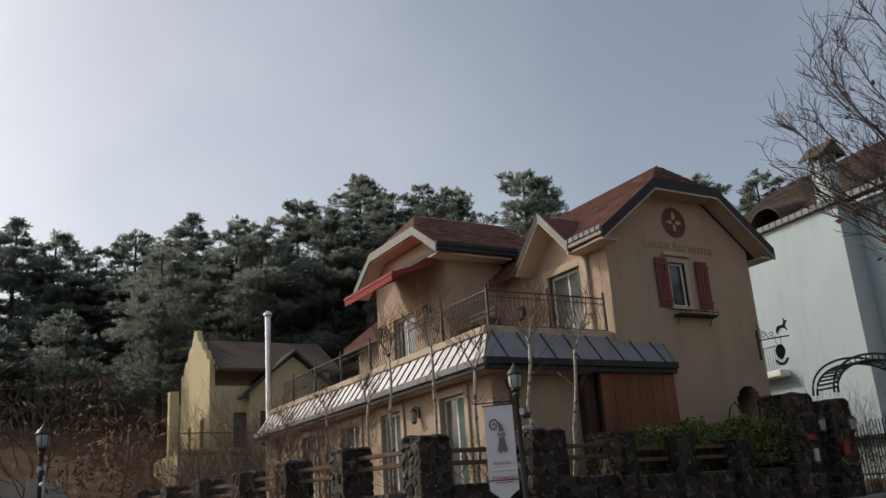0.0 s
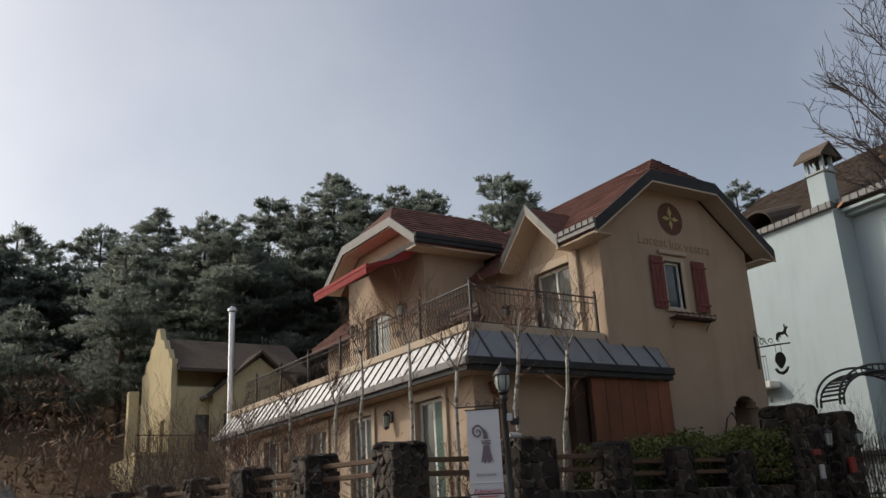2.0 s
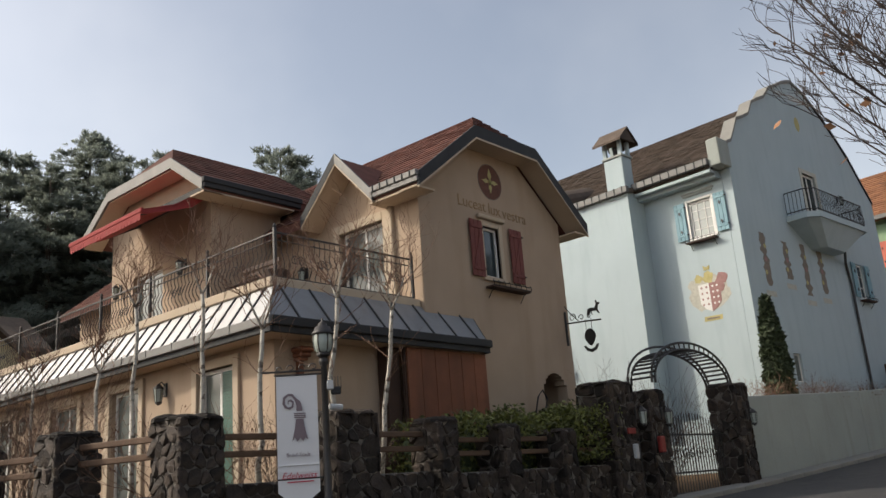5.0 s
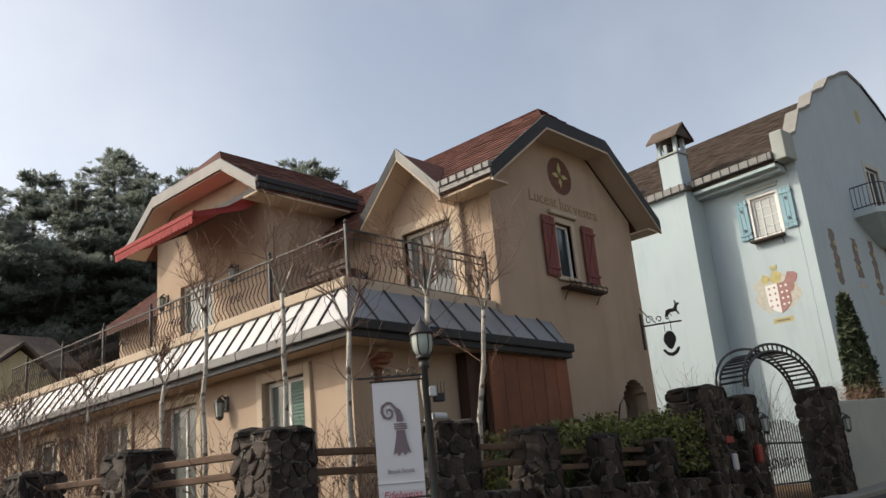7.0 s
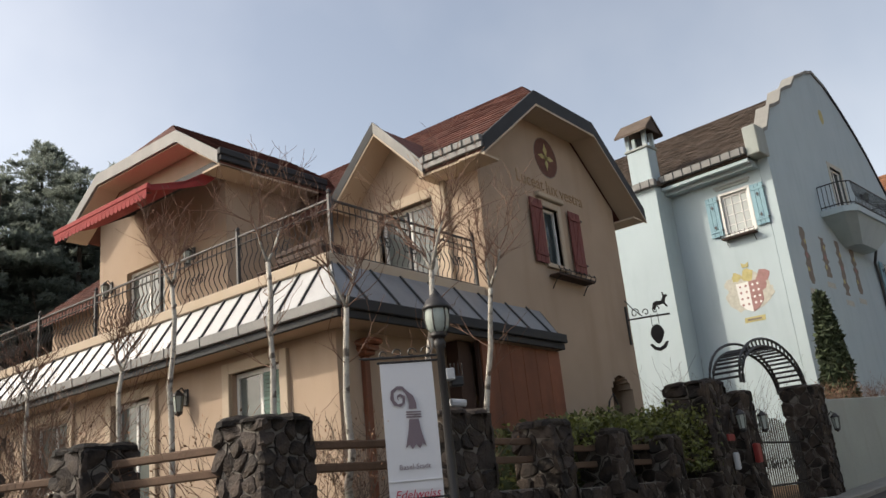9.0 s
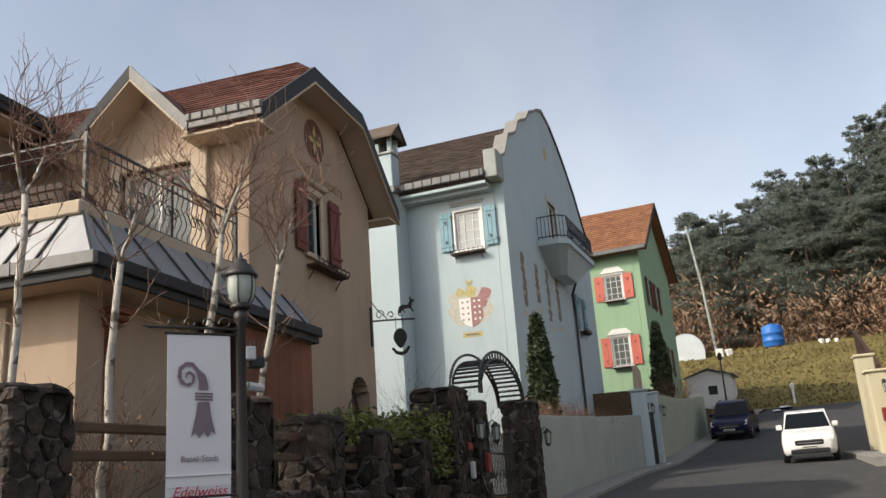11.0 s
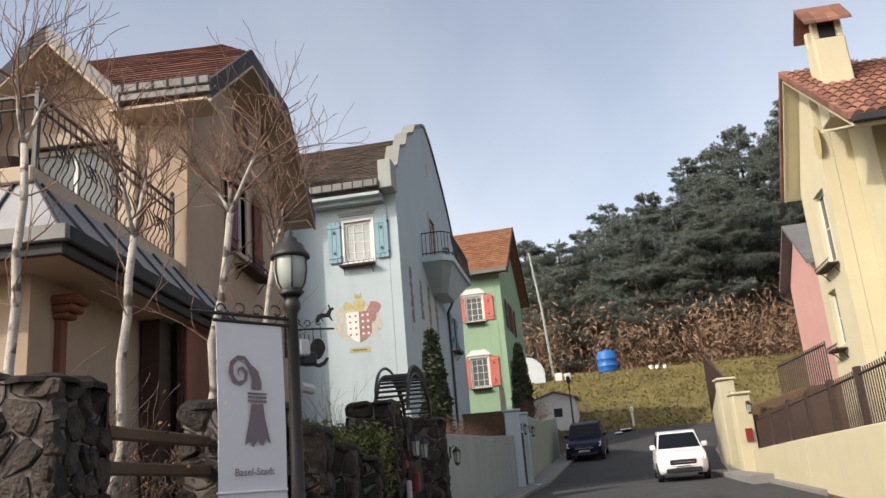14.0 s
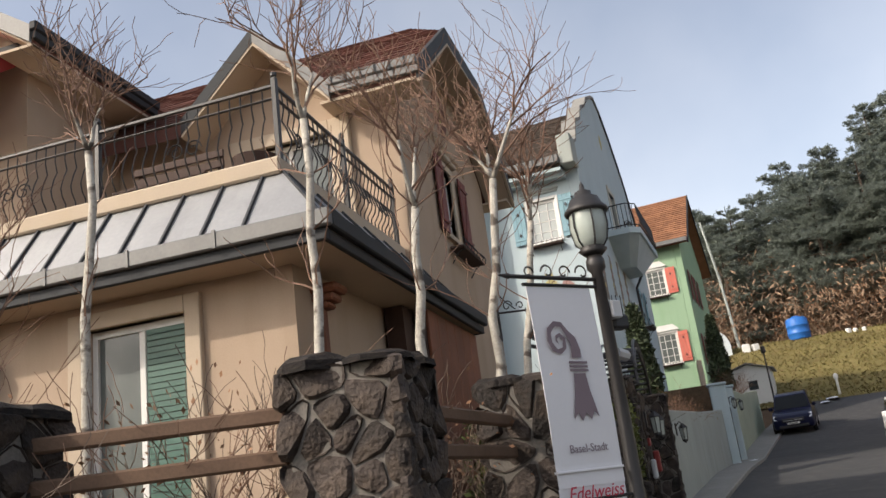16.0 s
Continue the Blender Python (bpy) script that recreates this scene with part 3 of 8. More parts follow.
# soffit under the skirt
bm = B()
box(bm, 10.14, 10.62, 15.42, 30.9, 4.46, 4.49)
box(bm, 10.62, 15.68, 15.42, 15.96, 4.46, 4.49)
hp("soffit", bm, SOFFIT)
# skirt roof sheets, seams and gutter bands
XE, XT, YE, YT, ZE, ZT = 10.08, 10.66, 15.36, 16.0, 4.62, 5.42
bm = B()
slab(bm, [(XE, YE, ZE), (XE, 30.9, ZE), (XT, 30.9, ZT), (XT, YT, ZT)], 0.05)
hp("skirt_sheet", bm, SEAM_METAL, "pale standing-seam metal skirt roof")
bm = B()
slab(bm, [(XE, YE, ZE), (15.72, YE, ZE), (15.95, YT, ZT), (XT, YT, ZT)], 0.05)
hp("skirt_sheet", bm, SEAM_METAL, "dull blue-grey standing-seam metal skirt roof")


def rib(p, q, n):
    bm = B()
    p, q, n = Vector(p), Vector(q), Vector(n).normalized() * 0.028
    w = (q - p).cross(n).normalized() * 0.012
    prism(bm, [p - w, p + w, q + w, q - w], n)
    return bm


nw, ns = (-(ZT - ZE), 0, XT - XE), (0, -(ZT - ZE), YT - YE)
y = 16.2
while y < 30.8:
    hp("seam", rib((XE, y, ZE), (XT, y, ZT), nw), SEAM_RIB)
    y += 0.435
x = 10.77
while x < 15.75:
    hp("seam", rib((x, YE, ZE), (x, YT, ZT), ns), SEAM_RIB)
    x += 0.67
hp("hip_cap", rib((XE, YE, ZE), (XT, YT, ZT), (-1, -1, 1)), SEAM_RIB)
bm = B()
bbox(bm, XE - 0.06, XE + 0.02, YE - 0.06, 30.9, ZE - 0.06, ZE + 0.1, 0.015)
hp("gutter", bm, ZINC, "weathered zinc box gutter")
bm = B()
bbox(bm, XE + 0.02, 15.76, YE - 0.06, YE + 0.02, ZE - 0.06, ZE + 0.1, 0.015)
hp("gutter", bm, FASCIA, "dark metal box gutter")
bm = B()
bbox(bm, XE, XE + 0.06, YE, 30.9, ZE - 0.17, ZE - 0.06, 0.01)
bbox(bm, XE + 0.06, 15.74, YE, YE + 0.06, ZE - 0.17, ZE - 0.06, 0.01)
bbox(bm, 15.68, 15.74, YE + 0.06, 15.95, ZE - 0.17, ZE + 0.05, 0.01)
hp("fascia", bm, FASCIA)
bm = B()
prism(bm, [(15.70, YE, ZE), (15.70, YT, ZE), (15.93, YT, ZT)], (0.03, 0, 0))
hp("skirt_end", bm, FASCIA)
y = 16.4
while y < 30.5:
    bm = B()
    box(bm, XE - 0.07, XE - 0.055, y, y + 0.03, ZE - 0.06, ZE + 0.11)
    hp("gutter_clip", bm, ZINC)
    y += 0.9

# main block: gable wall to the south, west wall, closing walls
FRONT = [(0, 8.15), (1.8, 9.45), (3.55, 9.45), (5.25, 8.1)]
bm = B()
wall(bm, (14.4, 15.9), (19.65, 15.9), GZ, FRONT, 0.3, [(16.5 - 14.4, 17.08 - 14.4, 6.32, 7.52), (18.3 - 14.4, 19.25 - 14.4, GZ + 0.1, 4.25, "arch")])
hp("wall", bm, PEACH)
bm = B()
wall(bm, (14.4, 20.6), (14.4, 16.21), 5.52, [(0, 8.1), (20.6 - 19.0, 8.1), (20.6 - 17.85, 9.1), (20.6 - 16.8, 8.1), (4.39, 8.1)], 0.28, [(20.6 - 18.35, 20.6 - 16.95, 5.56, 7.55)])
hp("wall", bm, PEACH)
bm = B()
wall(bm, (19.65, 16.21), (19.65, 30.99), GZ, 8.1, 0.3)
wall(bm, (14.4, 30.99), (14.4, 25.4), 5.5, 8.1, 0.3)
hp("wall", bm, PEACH)
# dark passage behind the arched opening
bm = B()
box(bm, 18.1, 19.4, 16.9, 17.0, GZ, 4.6)
hp("passage_back", bm, PEACH)
w = window(house, -18.35, -16.95, 5.56, 7.55, HW @ facing_west(14.4, 0), GLASS_PALE, (2, 1), 0.07, WHITE, "sliding_door", "white framed terrace sliding door", 0.14)
surround(house, -18.35, -16.95, 5.56, 7.55, HW @ facing_west(14.4, 0), PALE, 0.2, 0.07)
bm = B()
bbox(bm, 14.3, 14.5, 16.62, 16.75, 5.56, 7.95, 0.02)
hp("pier", bm, PALE)

# main roof: clipped gable, ridge along y
RX, RZ, EZ = 17.05, 10.52, 8.02
EL, ER, YF, YH, CZ = 13.88, 20.15, 15.4, 16.3, 9.6
CL, CR = EL + (CZ - EZ) / (RZ - EZ) * (RX - EL), ER - (CZ - EZ) / (RZ - EZ) * (ER - RX)
YB = 31.3
DA, DY0, DY1, DX, DYM = 9.16, 16.72, 19.0, 13.84, 17.8
XR = EL + (DA - EZ) / (RZ - EZ) * (RX - EL)
L = [(EL, YF, EZ), (EL, DY0, EZ), (XR, DYM, DA), (EL, DY1, EZ), (EL, YB, EZ), (RX, YB, RZ), (RX, YH, RZ), (CL, YF, CZ)]
R = [(ER, YF, EZ), (ER, YB, EZ), (RX, YB, RZ), (RX, YH, RZ), (CR, YF, CZ)]
bm = B()
slab(bm, L, 0.2)
slab(bm, R, 0.2)
slab(bm, [(CL, YF, CZ), (CR, YF, CZ), (RX, YH, RZ)], 0.2)
roof = hp("roof", bm, SHINGLE_RED, "red-brown shingle roof with clipped gable")
bm = B()
shingles(bm, (EL, YF, EZ), (EL, DY0, EZ), (XR, DYM, DA), (XR, YF, DA), 8, 6, 1)
shingles(bm, (EL, DY1, EZ), (EL, YB, EZ), (XR, YB, DA), (XR, DYM, DA), 8, 40, 11)
shingles(bm, (XR, YF, DA), (XR, YB, DA), (CL, YB, CZ), (CL, YF, CZ), 3, 52, 12)
shingles(bm, (CL, YF, CZ), (CL, YB, CZ), (RX, YB, RZ), (RX, YH, RZ), 7, 52, 2)
shingles(bm, (CL, YF, CZ), (CR, YF, CZ), (RX + 0.02, YH, RZ), (RX - 0.02, YH, RZ), 7, 10, 3)
ob = hp("shingle", bm, SHINGLE_RED, "", roof)
tagged(ob, kind="stuff")
# verge boards of the front gable and their pale undersides


def verge(p, q, y, h, material, depth=0.06, drop=0.0):
    bm = B()
    p, q = Vector(p), Vector(q)
    prism(bm, [p, q, q - Vector((0, 0, h)), p - Vector((0, 0, h))], (0, depth, 0) if y else (depth, 0, 0))
    return bm


for p, q in (((EL - 0.02, YF - 0.06, EZ + 0.06), (CL, YF - 0.06, CZ + 0.06)), ((CL, YF - 0.06, CZ + 0.06), (CR, YF - 0.06, CZ + 0.06)), ((CR, YF - 0.06, CZ + 0.06), (ER + 0.02, YF - 0.06, EZ + 0.06))):
    hp("verge_board", verge(p, q, True, 0.3, FASCIA), FASCIA)
    a, b = Vector(p) + Vector((0, 0.06, -0.3)), Vector(q) + Vector((0, 0.06, -0.3))
    bm = B()
    prism(bm, [a, b, b + Vector((0, 0.5, 0)), a + Vector((0, 0.5, 0))], (0, 0, 0.03))
    hp("soffit", bm, SOFFIT)
    bm = B()
    a, b = Vector(p) + Vector((0, -0.005, -0.3)), Vector(q) + Vector((0, -0.005, -0.3))
    prism(bm, [a, b, b - Vector((0, 0, 0.045)), a - Vector((0, 0, 0.045))], (0, 0.05, 0))
    hp("verge_trim", bm, PALE)
# east eave soffit wedge
bm = B()
box(bm, 19.65, ER, YF, 31, EZ - 0.25, EZ - 0.21)
box(bm, EL, 14.4, YF, 16.85, EZ - 0.25, EZ - 0.21)
hp("soffit", bm, SOFFIT)


def eave_gutter(x0, x1, y0, y1, z, mt=ZINC):
    bm = B()
    bbox(bm, x0, x1, y0, y1, z - 0.02, z + 0.12, 0.02)
    bbox(bm, x0 + 0.03, x1 - 0.03 if x1 - x0 > 0.2 else x1, y0 + (0.03 if y1 - y0 < 0.5 else 0), y1, z - 0.13, z - 0.02, 0.01)
    return bm


hp("gutter", eave_gutter(EL - 0.1, EL + 0.02, YF - 0.06, 16.72, EZ - 0.02), ZINC, "weathered zinc eave gutter")
y = 15.5
while y < 16.7:
    bm = B()
    box(bm, EL - 0.115, EL - 0.1, y, y + 0.025, EZ - 0.05, EZ + 0.1)
    hp("gutter_clip", bm, FASCIA)
    y += 0.22

# cross gable over the terrace door
for ya, s in ((DY0, 1), (DY1, -1)):
    bm = B()
    slab(bm, [(DX, ya, EZ), (EL + 0.05, ya, EZ + 0.02), (XR, DYM, DA), (DX, DYM, DA)], 0.18)
    hp("dormer_roof", bm, SHINGLE_RED)
    p, q = Vector((DX - 0.05, ya - 0.05 * s, EZ + 0.03)), Vector((DX - 0.05, DYM, DA + 0.08))
    hp("verge_board", verge(p, q, False, 0.24, ZINC), ZINC if s > 0 else FASCIA)
    a, b = p + Vector((0.01, 0, -0.24)), q + Vector((0.01, 0, -0.24))
    bm = B()
    prism(bm, [a, b, b - Vector((0, 0, 0.05)), a - Vector((0, 0, 0.05))], (0.05, 0, 0))
    hp("verge_trim", bm, PALE)
    bm = B()
    a, b = p + Vector((0.05, 0, -0.29)), q + Vector((0.05, 0, -0.29))
    prism(bm, [a, b, b + Vector((0.6, 0, 0)), a + Vector((0.6, 0, 0))], (0, 0, 0.03))
    hp("soffit", bm, SOFFIT)

# west wing with clipped gable, ridge along x
WX, WY0, WY1 = 12.4, 20.55, 25.1
bm = B()
wall(bm, (WX, WY1), (WX, WY0), 5.52, [(0, 8.9), (0.75, 9.6), (3.75, 9.6), (4.55, 8.9)], 0.28, [(WY1 - 24.0, WY1 - 22.6, 5.56, 7.5)])
hp("wall", bm, PEACH)
bm = B()
wall(bm, (WX + 0.28, WY0), (14.39, WY0), 5.52, 8.9, 0.28)
wall(bm, (14.39, WY1), (WX + 0.28, WY1), 5.52, 8.9, 0.28)
hp("wall", bm, PEACH)
window(house, -24.0, -22.6, 5.56, 7.5, HW @ facing_west(WX, 0), GLASS_PALE, (2, 1), 0.07, WHITE, "sliding_door", "white framed terrace door", 0.14)
WE0, WE1, WZE, WR, WRZ, WXF, WXH, WCZ = 20.0, 25.62, 8.82, 22.8, 10.72, 11.86, 12.75, 9.72
f = (WCZ - WZE) / (WRZ - WZE)
C0, C1 = WE0 + f * (WR - WE0), WE1 - f * (WE1 - WR)
bm = B()
slab(bm, [(WXF, WE0, WZE), (RX - 1, WE0, WZE), (RX - 1, WR, WRZ), (WXH, WR, WRZ), (WXF, C0, WCZ)], 0.2)
slab(bm, [(WXF, WE1, WZE), (RX - 1, WE1, WZE), (RX - 1, WR, WRZ), (WXH, WR, WRZ), (WXF, C1, WCZ)], 0.2)
slab(bm, [(WXF, C0, WCZ), (WXF, C1, WCZ), (WXH, WR, WRZ)], 0.2)
hp("roof", bm, SHINGLE_RED, "red-brown shingle wing roof")
bm = B()
shingles(bm, (WXF, WE0, WZE), (RX - 1, WE0, WZE), (RX - 1, C0, WCZ), (WXF, C0, WCZ), 6, 16, 4)
shingles(bm, (WXF, C0, WCZ), (RX - 1, C0, WCZ), (RX - 1, WR, WRZ), (WXH, WR, WRZ), 7, 16, 5)
tagged(hp("shingle", bm, SHINGLE_RED, "", roof), kind="stuff")
for p, q, mt in (((WXF - 0.06, WE0, WZE + 0.05), (WXF - 0.06, C0, WCZ + 0.06), ZINC), ((WXF - 0.06, C0, WCZ + 0.06), (WXF - 0.06, C1, WCZ + 0.06), ZINC), ((WXF - 0.06, C1, WCZ + 0.06), (WXF - 0.06, WE1, WZE + 0.05), ZINC)):
    hp("verge_board", verge(p, q, False, 0.26, mt), mt)
    a, b = Vector(p) + Vector((0.06, 0, -0.29)), Vector(q) + Vector((0.06, 0, -0.29))
    bm = B()
    prism(bm, [a, b, b + Vector((0.5, 0, 0)), a + Vector((0.5, 0, 0))], (0, 0, 0.03))
    hp("soffit", bm, SOFFIT)
bm = eave_gutter(WXF - 0.06, 14.6, WE0 - 0.1, WE0 + 0.02, WZE - 0.02)
hp("gutter", bm, FASCIA, "dark stained eave gutter")
bm = B()
box(bm, WXF, 14.4, WE0, WY0, WZE - 0.24, WZE - 0.2)
hp("soffit", bm, SOFFIT)
# ---- the blue house ----
blue = root("house", pose(28.35, 14.6, 3.3, 0, 0, -5), "pale blue stucco house with curved gable and brown roof", "house")
BZ = -0.2
bz = 3.3  # heights below are over the sea of the plan, turned local by subtracting bz


def bp(name, bm, material, label="", parent=None, smooth=False):
    bm.transform(Matrix.Translation((0, 0, -bz)))
    return part(name, bm, material, parent or blue, label, smooth=smooth)


HALF = [(0, 12.2), (0.35, 12.35), (0.7, 12.85), (1.0, 13.3), (1.5, 13.5), (2.0, 13.75), (2.4, 14.3), (2.9, 14.55), (3.5, 14.8), (4.1, 15.35), (4.8, 15.65), (5.4, 15.95), (6.15, 16.2)]
BW = 12.3
PROF = HALF + [(7.2, 15.95), (8.4, 15.35), (9.6, 14.6), (10.6, 13.85), (11.5, 12.95), (BW, 12.2)]
bm = B()
wall(bm, (0, 0), (BW, 0), BZ + bz, PROF, 0.32, [(5.65, 6.75, 10.2, 12.3), (8.95, 9.75, 7.75, 9.15), (10.3, 11.1, 3.3, 5.2, "arch"), (2.2, 2.75, 4.3, 5.25)])
bp("wall", bm, BLUE)
# coping that follows the curved gable
for k, ((a, za), (b, zb)) in enumerate(zip(PROF, PROF[1:])):
    bm = B()
    prism(bm, [(a, -0.06, za - 0.02), (b, -0.06, zb - 0.02), (b, -0.06, zb + 0.1), (a, -0.06, za + 0.1)], (0, 0.46, 0))
    bp("coping_stone", bm, KERB if k < len(HALF) else FASCIA)
bm = B()
bbox(bm, -0.62, 0.12, -0.05, 0.38, 11.35, 12.3, 0.03)
bp("gable_shoulder", bm, CONCRETE)
bm = B()
wall(bm, (0, 12), (0, 0.33), BZ + bz, 11.5, 0.3, [(12 - 1.72, 12 - 0.84, 9.28, 10.58)])
bp("wall", bm, BLUE)
bm = B()
wall(bm, (-0.98, 9.6), (-0.98, 3.4), BZ + bz, 11.35, 0.97)
bp("wall", bm, BLUE)
bm = B()
wall(bm, (BW, 0.33), (BW, 12), BZ + bz, 11.5, 0.3)
wall(bm, (BW - 0.3, 12), (0.3, 12), BZ + bz, [(0, 11.5), (BW / 2 - 0.3, 15.4), (BW - 0.6, 11.5)], 0.3)
bp("wall", bm, BLUE)
# roof
bm = B()
RZb = 15.85
slab(bm, [(-0.55, 0.3, 11.55), (-0.55, 12.3, 11.55), (BW / 2, 12.3, RZb), (BW / 2, 0.3, RZb)], 0.2)
slab(bm, [(-1.0, 3.3, 11.46), (-1.0, 12.3, 11.46), (-0.54, 12.3, 11.56), (-0.54, 3.3, 11.56)], 0.16)
slab(bm, [(BW + 0.55, 0.3, 11.55), (BW + 0.55, 12.3, 11.55), (BW / 2, 12.3, RZb), (BW / 2, 0.3, RZb)], 0.2)
broof = bp("roof", bm, SHINGLE_BROWN, "dark brown shingle roof")
bm = B()
shingles(bm, (-0.55, 0.33, 11.55), (-0.55, 12.3, 11.55), (BW / 2, 12.3, RZb), (BW / 2, 0.33, RZb), 30, 36, 7, 0.03)
tagged(bp("shingle", bm, SHINGLE_BROWN, "", broof), kind="stuff")
bm = B()
bbox(bm, -0.74, -0.55, 0.39, 3.38, 11.42, 11.66, 0.02)
bbox(bm, -1.16, -0.98, 3.3, 12.3, 11.30, 11.54, 0.02)
bp("gutter", bm, ZINC, "streaked zinc eave gutter")
bm = B()
box(bm, -0.6, 0.0, 0.39, 12, 11.2, 11.3)
box(bm, -0.35, 0.0, 0.37, 3.4, 11.08, 11.2)
bp("cornice", bm, BLUE)
for i in range(36):
    bm = B()
    y = 0.5 + i * 0.33
    gx, gz = (-0.755, 11.38) if y < 3.35 else (-1.175, 11.26)
    box(bm, gx, gx + 0.02, y, y + 0.03, gz, gz + 0.29)
    bp("gutter_clip", bm, FASCIA)
# chimney with a small gabled hood, ridge towards the gable
bm = B()
bbox(bm, -1.0, -0.42, 3.42, 4.2, 11.2, 12.72, 0.02)
ch = bp("chimney", bm, BLUE)
bm = B()
bbox(bm, -1.05, -0.37, 3.37, 4.25, 12.72, 12.8, 0.015)
bp("chimney_cap", bm, CONCRETE, "", ch)
for x in (-1.0, -0.54):
    for y in (3.42, 4.06):
        bm = B()
        bbox(bm, x, x + 0.12, y, y + 0.14, 12.8, 13.36, 0.01)
        bp("chimney_post", bm, BLUE, "", ch)
bm = B()
lathe(bm, [(0.11, 12.8), (0.11, 13.15), (0.13, 13.16), (0.13, 13.2)], 10, (-0.71, 3.8, 0))
bp("chimney_pot", bm, FASCIA, "", ch)
for s in (-1, 1):
    bm = B()
    slab(bm, [(-0.71 + s * 0.56, 3.2, 13.3), (-0.71 + s * 0.56, 4.42, 13.3), (-0.71, 4.42, 13.85), (-0.71, 3.2, 13.85)], 0.08)
    bp("chimney_hood", bm, SHINGLE_BROWN, "", ch)
bm = B()
prism(bm, [(-1.16, 3.24, 13.3), (-0.26, 3.24, 13.3), (-0.71, 3.24, 13.74)], (0, 0.05, 0))
bp("hood_gable", bm, SHINGLE_BROWN, "", ch)
# recessed dormer-like hood further back
bm = B()
for k in range(9):
    a0, a1 = math.pi * k / 9, math.pi * (k + 1) / 9
    prism(bm, [(-0.9, 6.9 - 0.8 * math.cos(a0), 11.6 + 0.7 * math.sin(a0)), (-0.9, 6.9 - 0.8 * math.cos(a1), 11.6 + 0.7 * math.sin(a1)), (1.2, 6.9 - 0.8 * math.cos(a1), 12.2 + 0.7 * math.sin(a1)), (1.2, 6.9 - 0.8 * math.cos(a0), 12.2 + 0.7 * math.sin(a0))], (0, 0, 0.06))
bmesh.ops.remove_doubles(bm, verts=list(bm.verts), dist=0.001)
bp("eyebrow_roof", bm, SHINGLE_BROWN)
# back balcony on the north part of the west face
bm = B()
bbox(bm, -1.5, -0.05, 6.9, 8.6, 5.6, 5.85, 0.03)
bal = bp("balcony", bm, WHITE)
bm = B()
for i in range(14):
    tube(bm, [(-1.45, 6.95 + i * 0.125, 5.85), (-1.45, 6.95 + i * 0.125, 6.75)], 0.012, sides=4)
tube(bm, [(-1.45, 6.95, 6.75), (-1.45, 8.6, 6.75)], 0.02, sides=4)
bp("balustrade", bm, IRON, "", bal)

LW = Matrix.Translation((0, 0, -bz)) @ WEST
LS = Matrix.Translation((0, 0, -bz))
w = window(blue, -1.72, -0.84, 9.28, 10.58, LW, GLASS_PALER, (3, 4), 0.08, WHITE, "window", "white window with small panes", 0.08)
surround(blue, -1.72, -0.84, 9.28, 10.58, LW, WHITE, 0.09, 0.03, True)
bm = B()
bbox(bm, -1.9, -0.68, -0.06, 0.03, 10.86, 10.93, 0.01)
bbox(bm, -1.85, -0.73, -0.04, 0.03, 10.78, 10.86, 0.01)
bm.transform(LW)
part("hood_mould", bm, CONCRETE, blue)
shutter(blue, -2.24, -1.83, 9.3, 10.62, LW, SHUTTER_BLUE, True, "blue plank shutter with diamond cut-outs")
shutter(blue, -0.73, -0.31, 9.3, 10.62, LW, SHUTTER_BLUE, True, "blue plank shutter with diamond cut-outs")
flower_box(blue, -1.86, -0.76, 9.16, LW)
window(blue, 5.65, 6.75, 10.2, 12.3, LS, GLASS, (2, 1), 0.08, WHITE, "balcony_door", "dark glazed balcony door", 0.1)
surround(blue, 5.65, 6.75, 10.2, 12.3, LS, FRESCO_CREAM, 0.18, 0.03)
window(blue, 8.95, 9.75, 7.75, 9.15, LS, GLASS, (2, 3), 0.07, WHITE, "window", "white window with small panes", 0.1)
shutter(blue, 8.5, 8.9, 7.75, 9.15, LS, SHUTTER_BLUE, True)
shutter(blue, 9.8, 10.2, 7.75, 9.15, LS, SHUTTER_BLUE, True)
flower_box(blue, 8.8, 9.9, 7.65, LS)
window(blue, 2.2, 2.75, 4.3, 5.25, LS, GLASS_PALE, (1, 1), 0.05, WHITE, "window", "", 0.1)
bm = B()
box(bm, 10.3, 11.1, 0.2, 0.24, 3.3, 5.2)
bp("arched_door", bm, WOOD_DARK)
# rounded balcony on the gable
bm = B()
pts = [(3.6, 0.0), (3.6, -0.75), (3.95, -1.08), (8.0, -1.08), (8.35, -0.75), (8.35, 0.0)]
prism(bm, [(x, y, 10.0) for x, y in pts], (0, 0, 0.2))
low = [(5.2, 0.0), (5.2, -0.35), (5.4, -0.55), (6.9, -0.55), (7.1, -0.35), (7.1, 0.0)]
a = [bm.verts.new((6.15 + (x - 6.15) * 0.95, y * 0.93, 10.0)) for x, y in pts]
b = [bm.verts.new((x, y, 9.2)) for x, y in low]
for i in range(5):
    bm.faces.new((a[i], a[i + 1], b[i + 1], b[i]))
bm.faces.new(b)
bm.faces.new(a[::-1])
bal = bp("balcony", bm, BLUE, "moulded balcony on the gable")
rail = [(3.65, -0.05), (3.65, -0.75), (3.97, -1.03), (7.98, -1.03), (8.3, -0.75), (8.3, -0.05)]
bm = B()
for z in (10.3, 11.05):
    tube(bm, [(x, y, z) for x, y in rail], 0.022, sides=5)
bp("handrail", bm, IRON, "", bal)
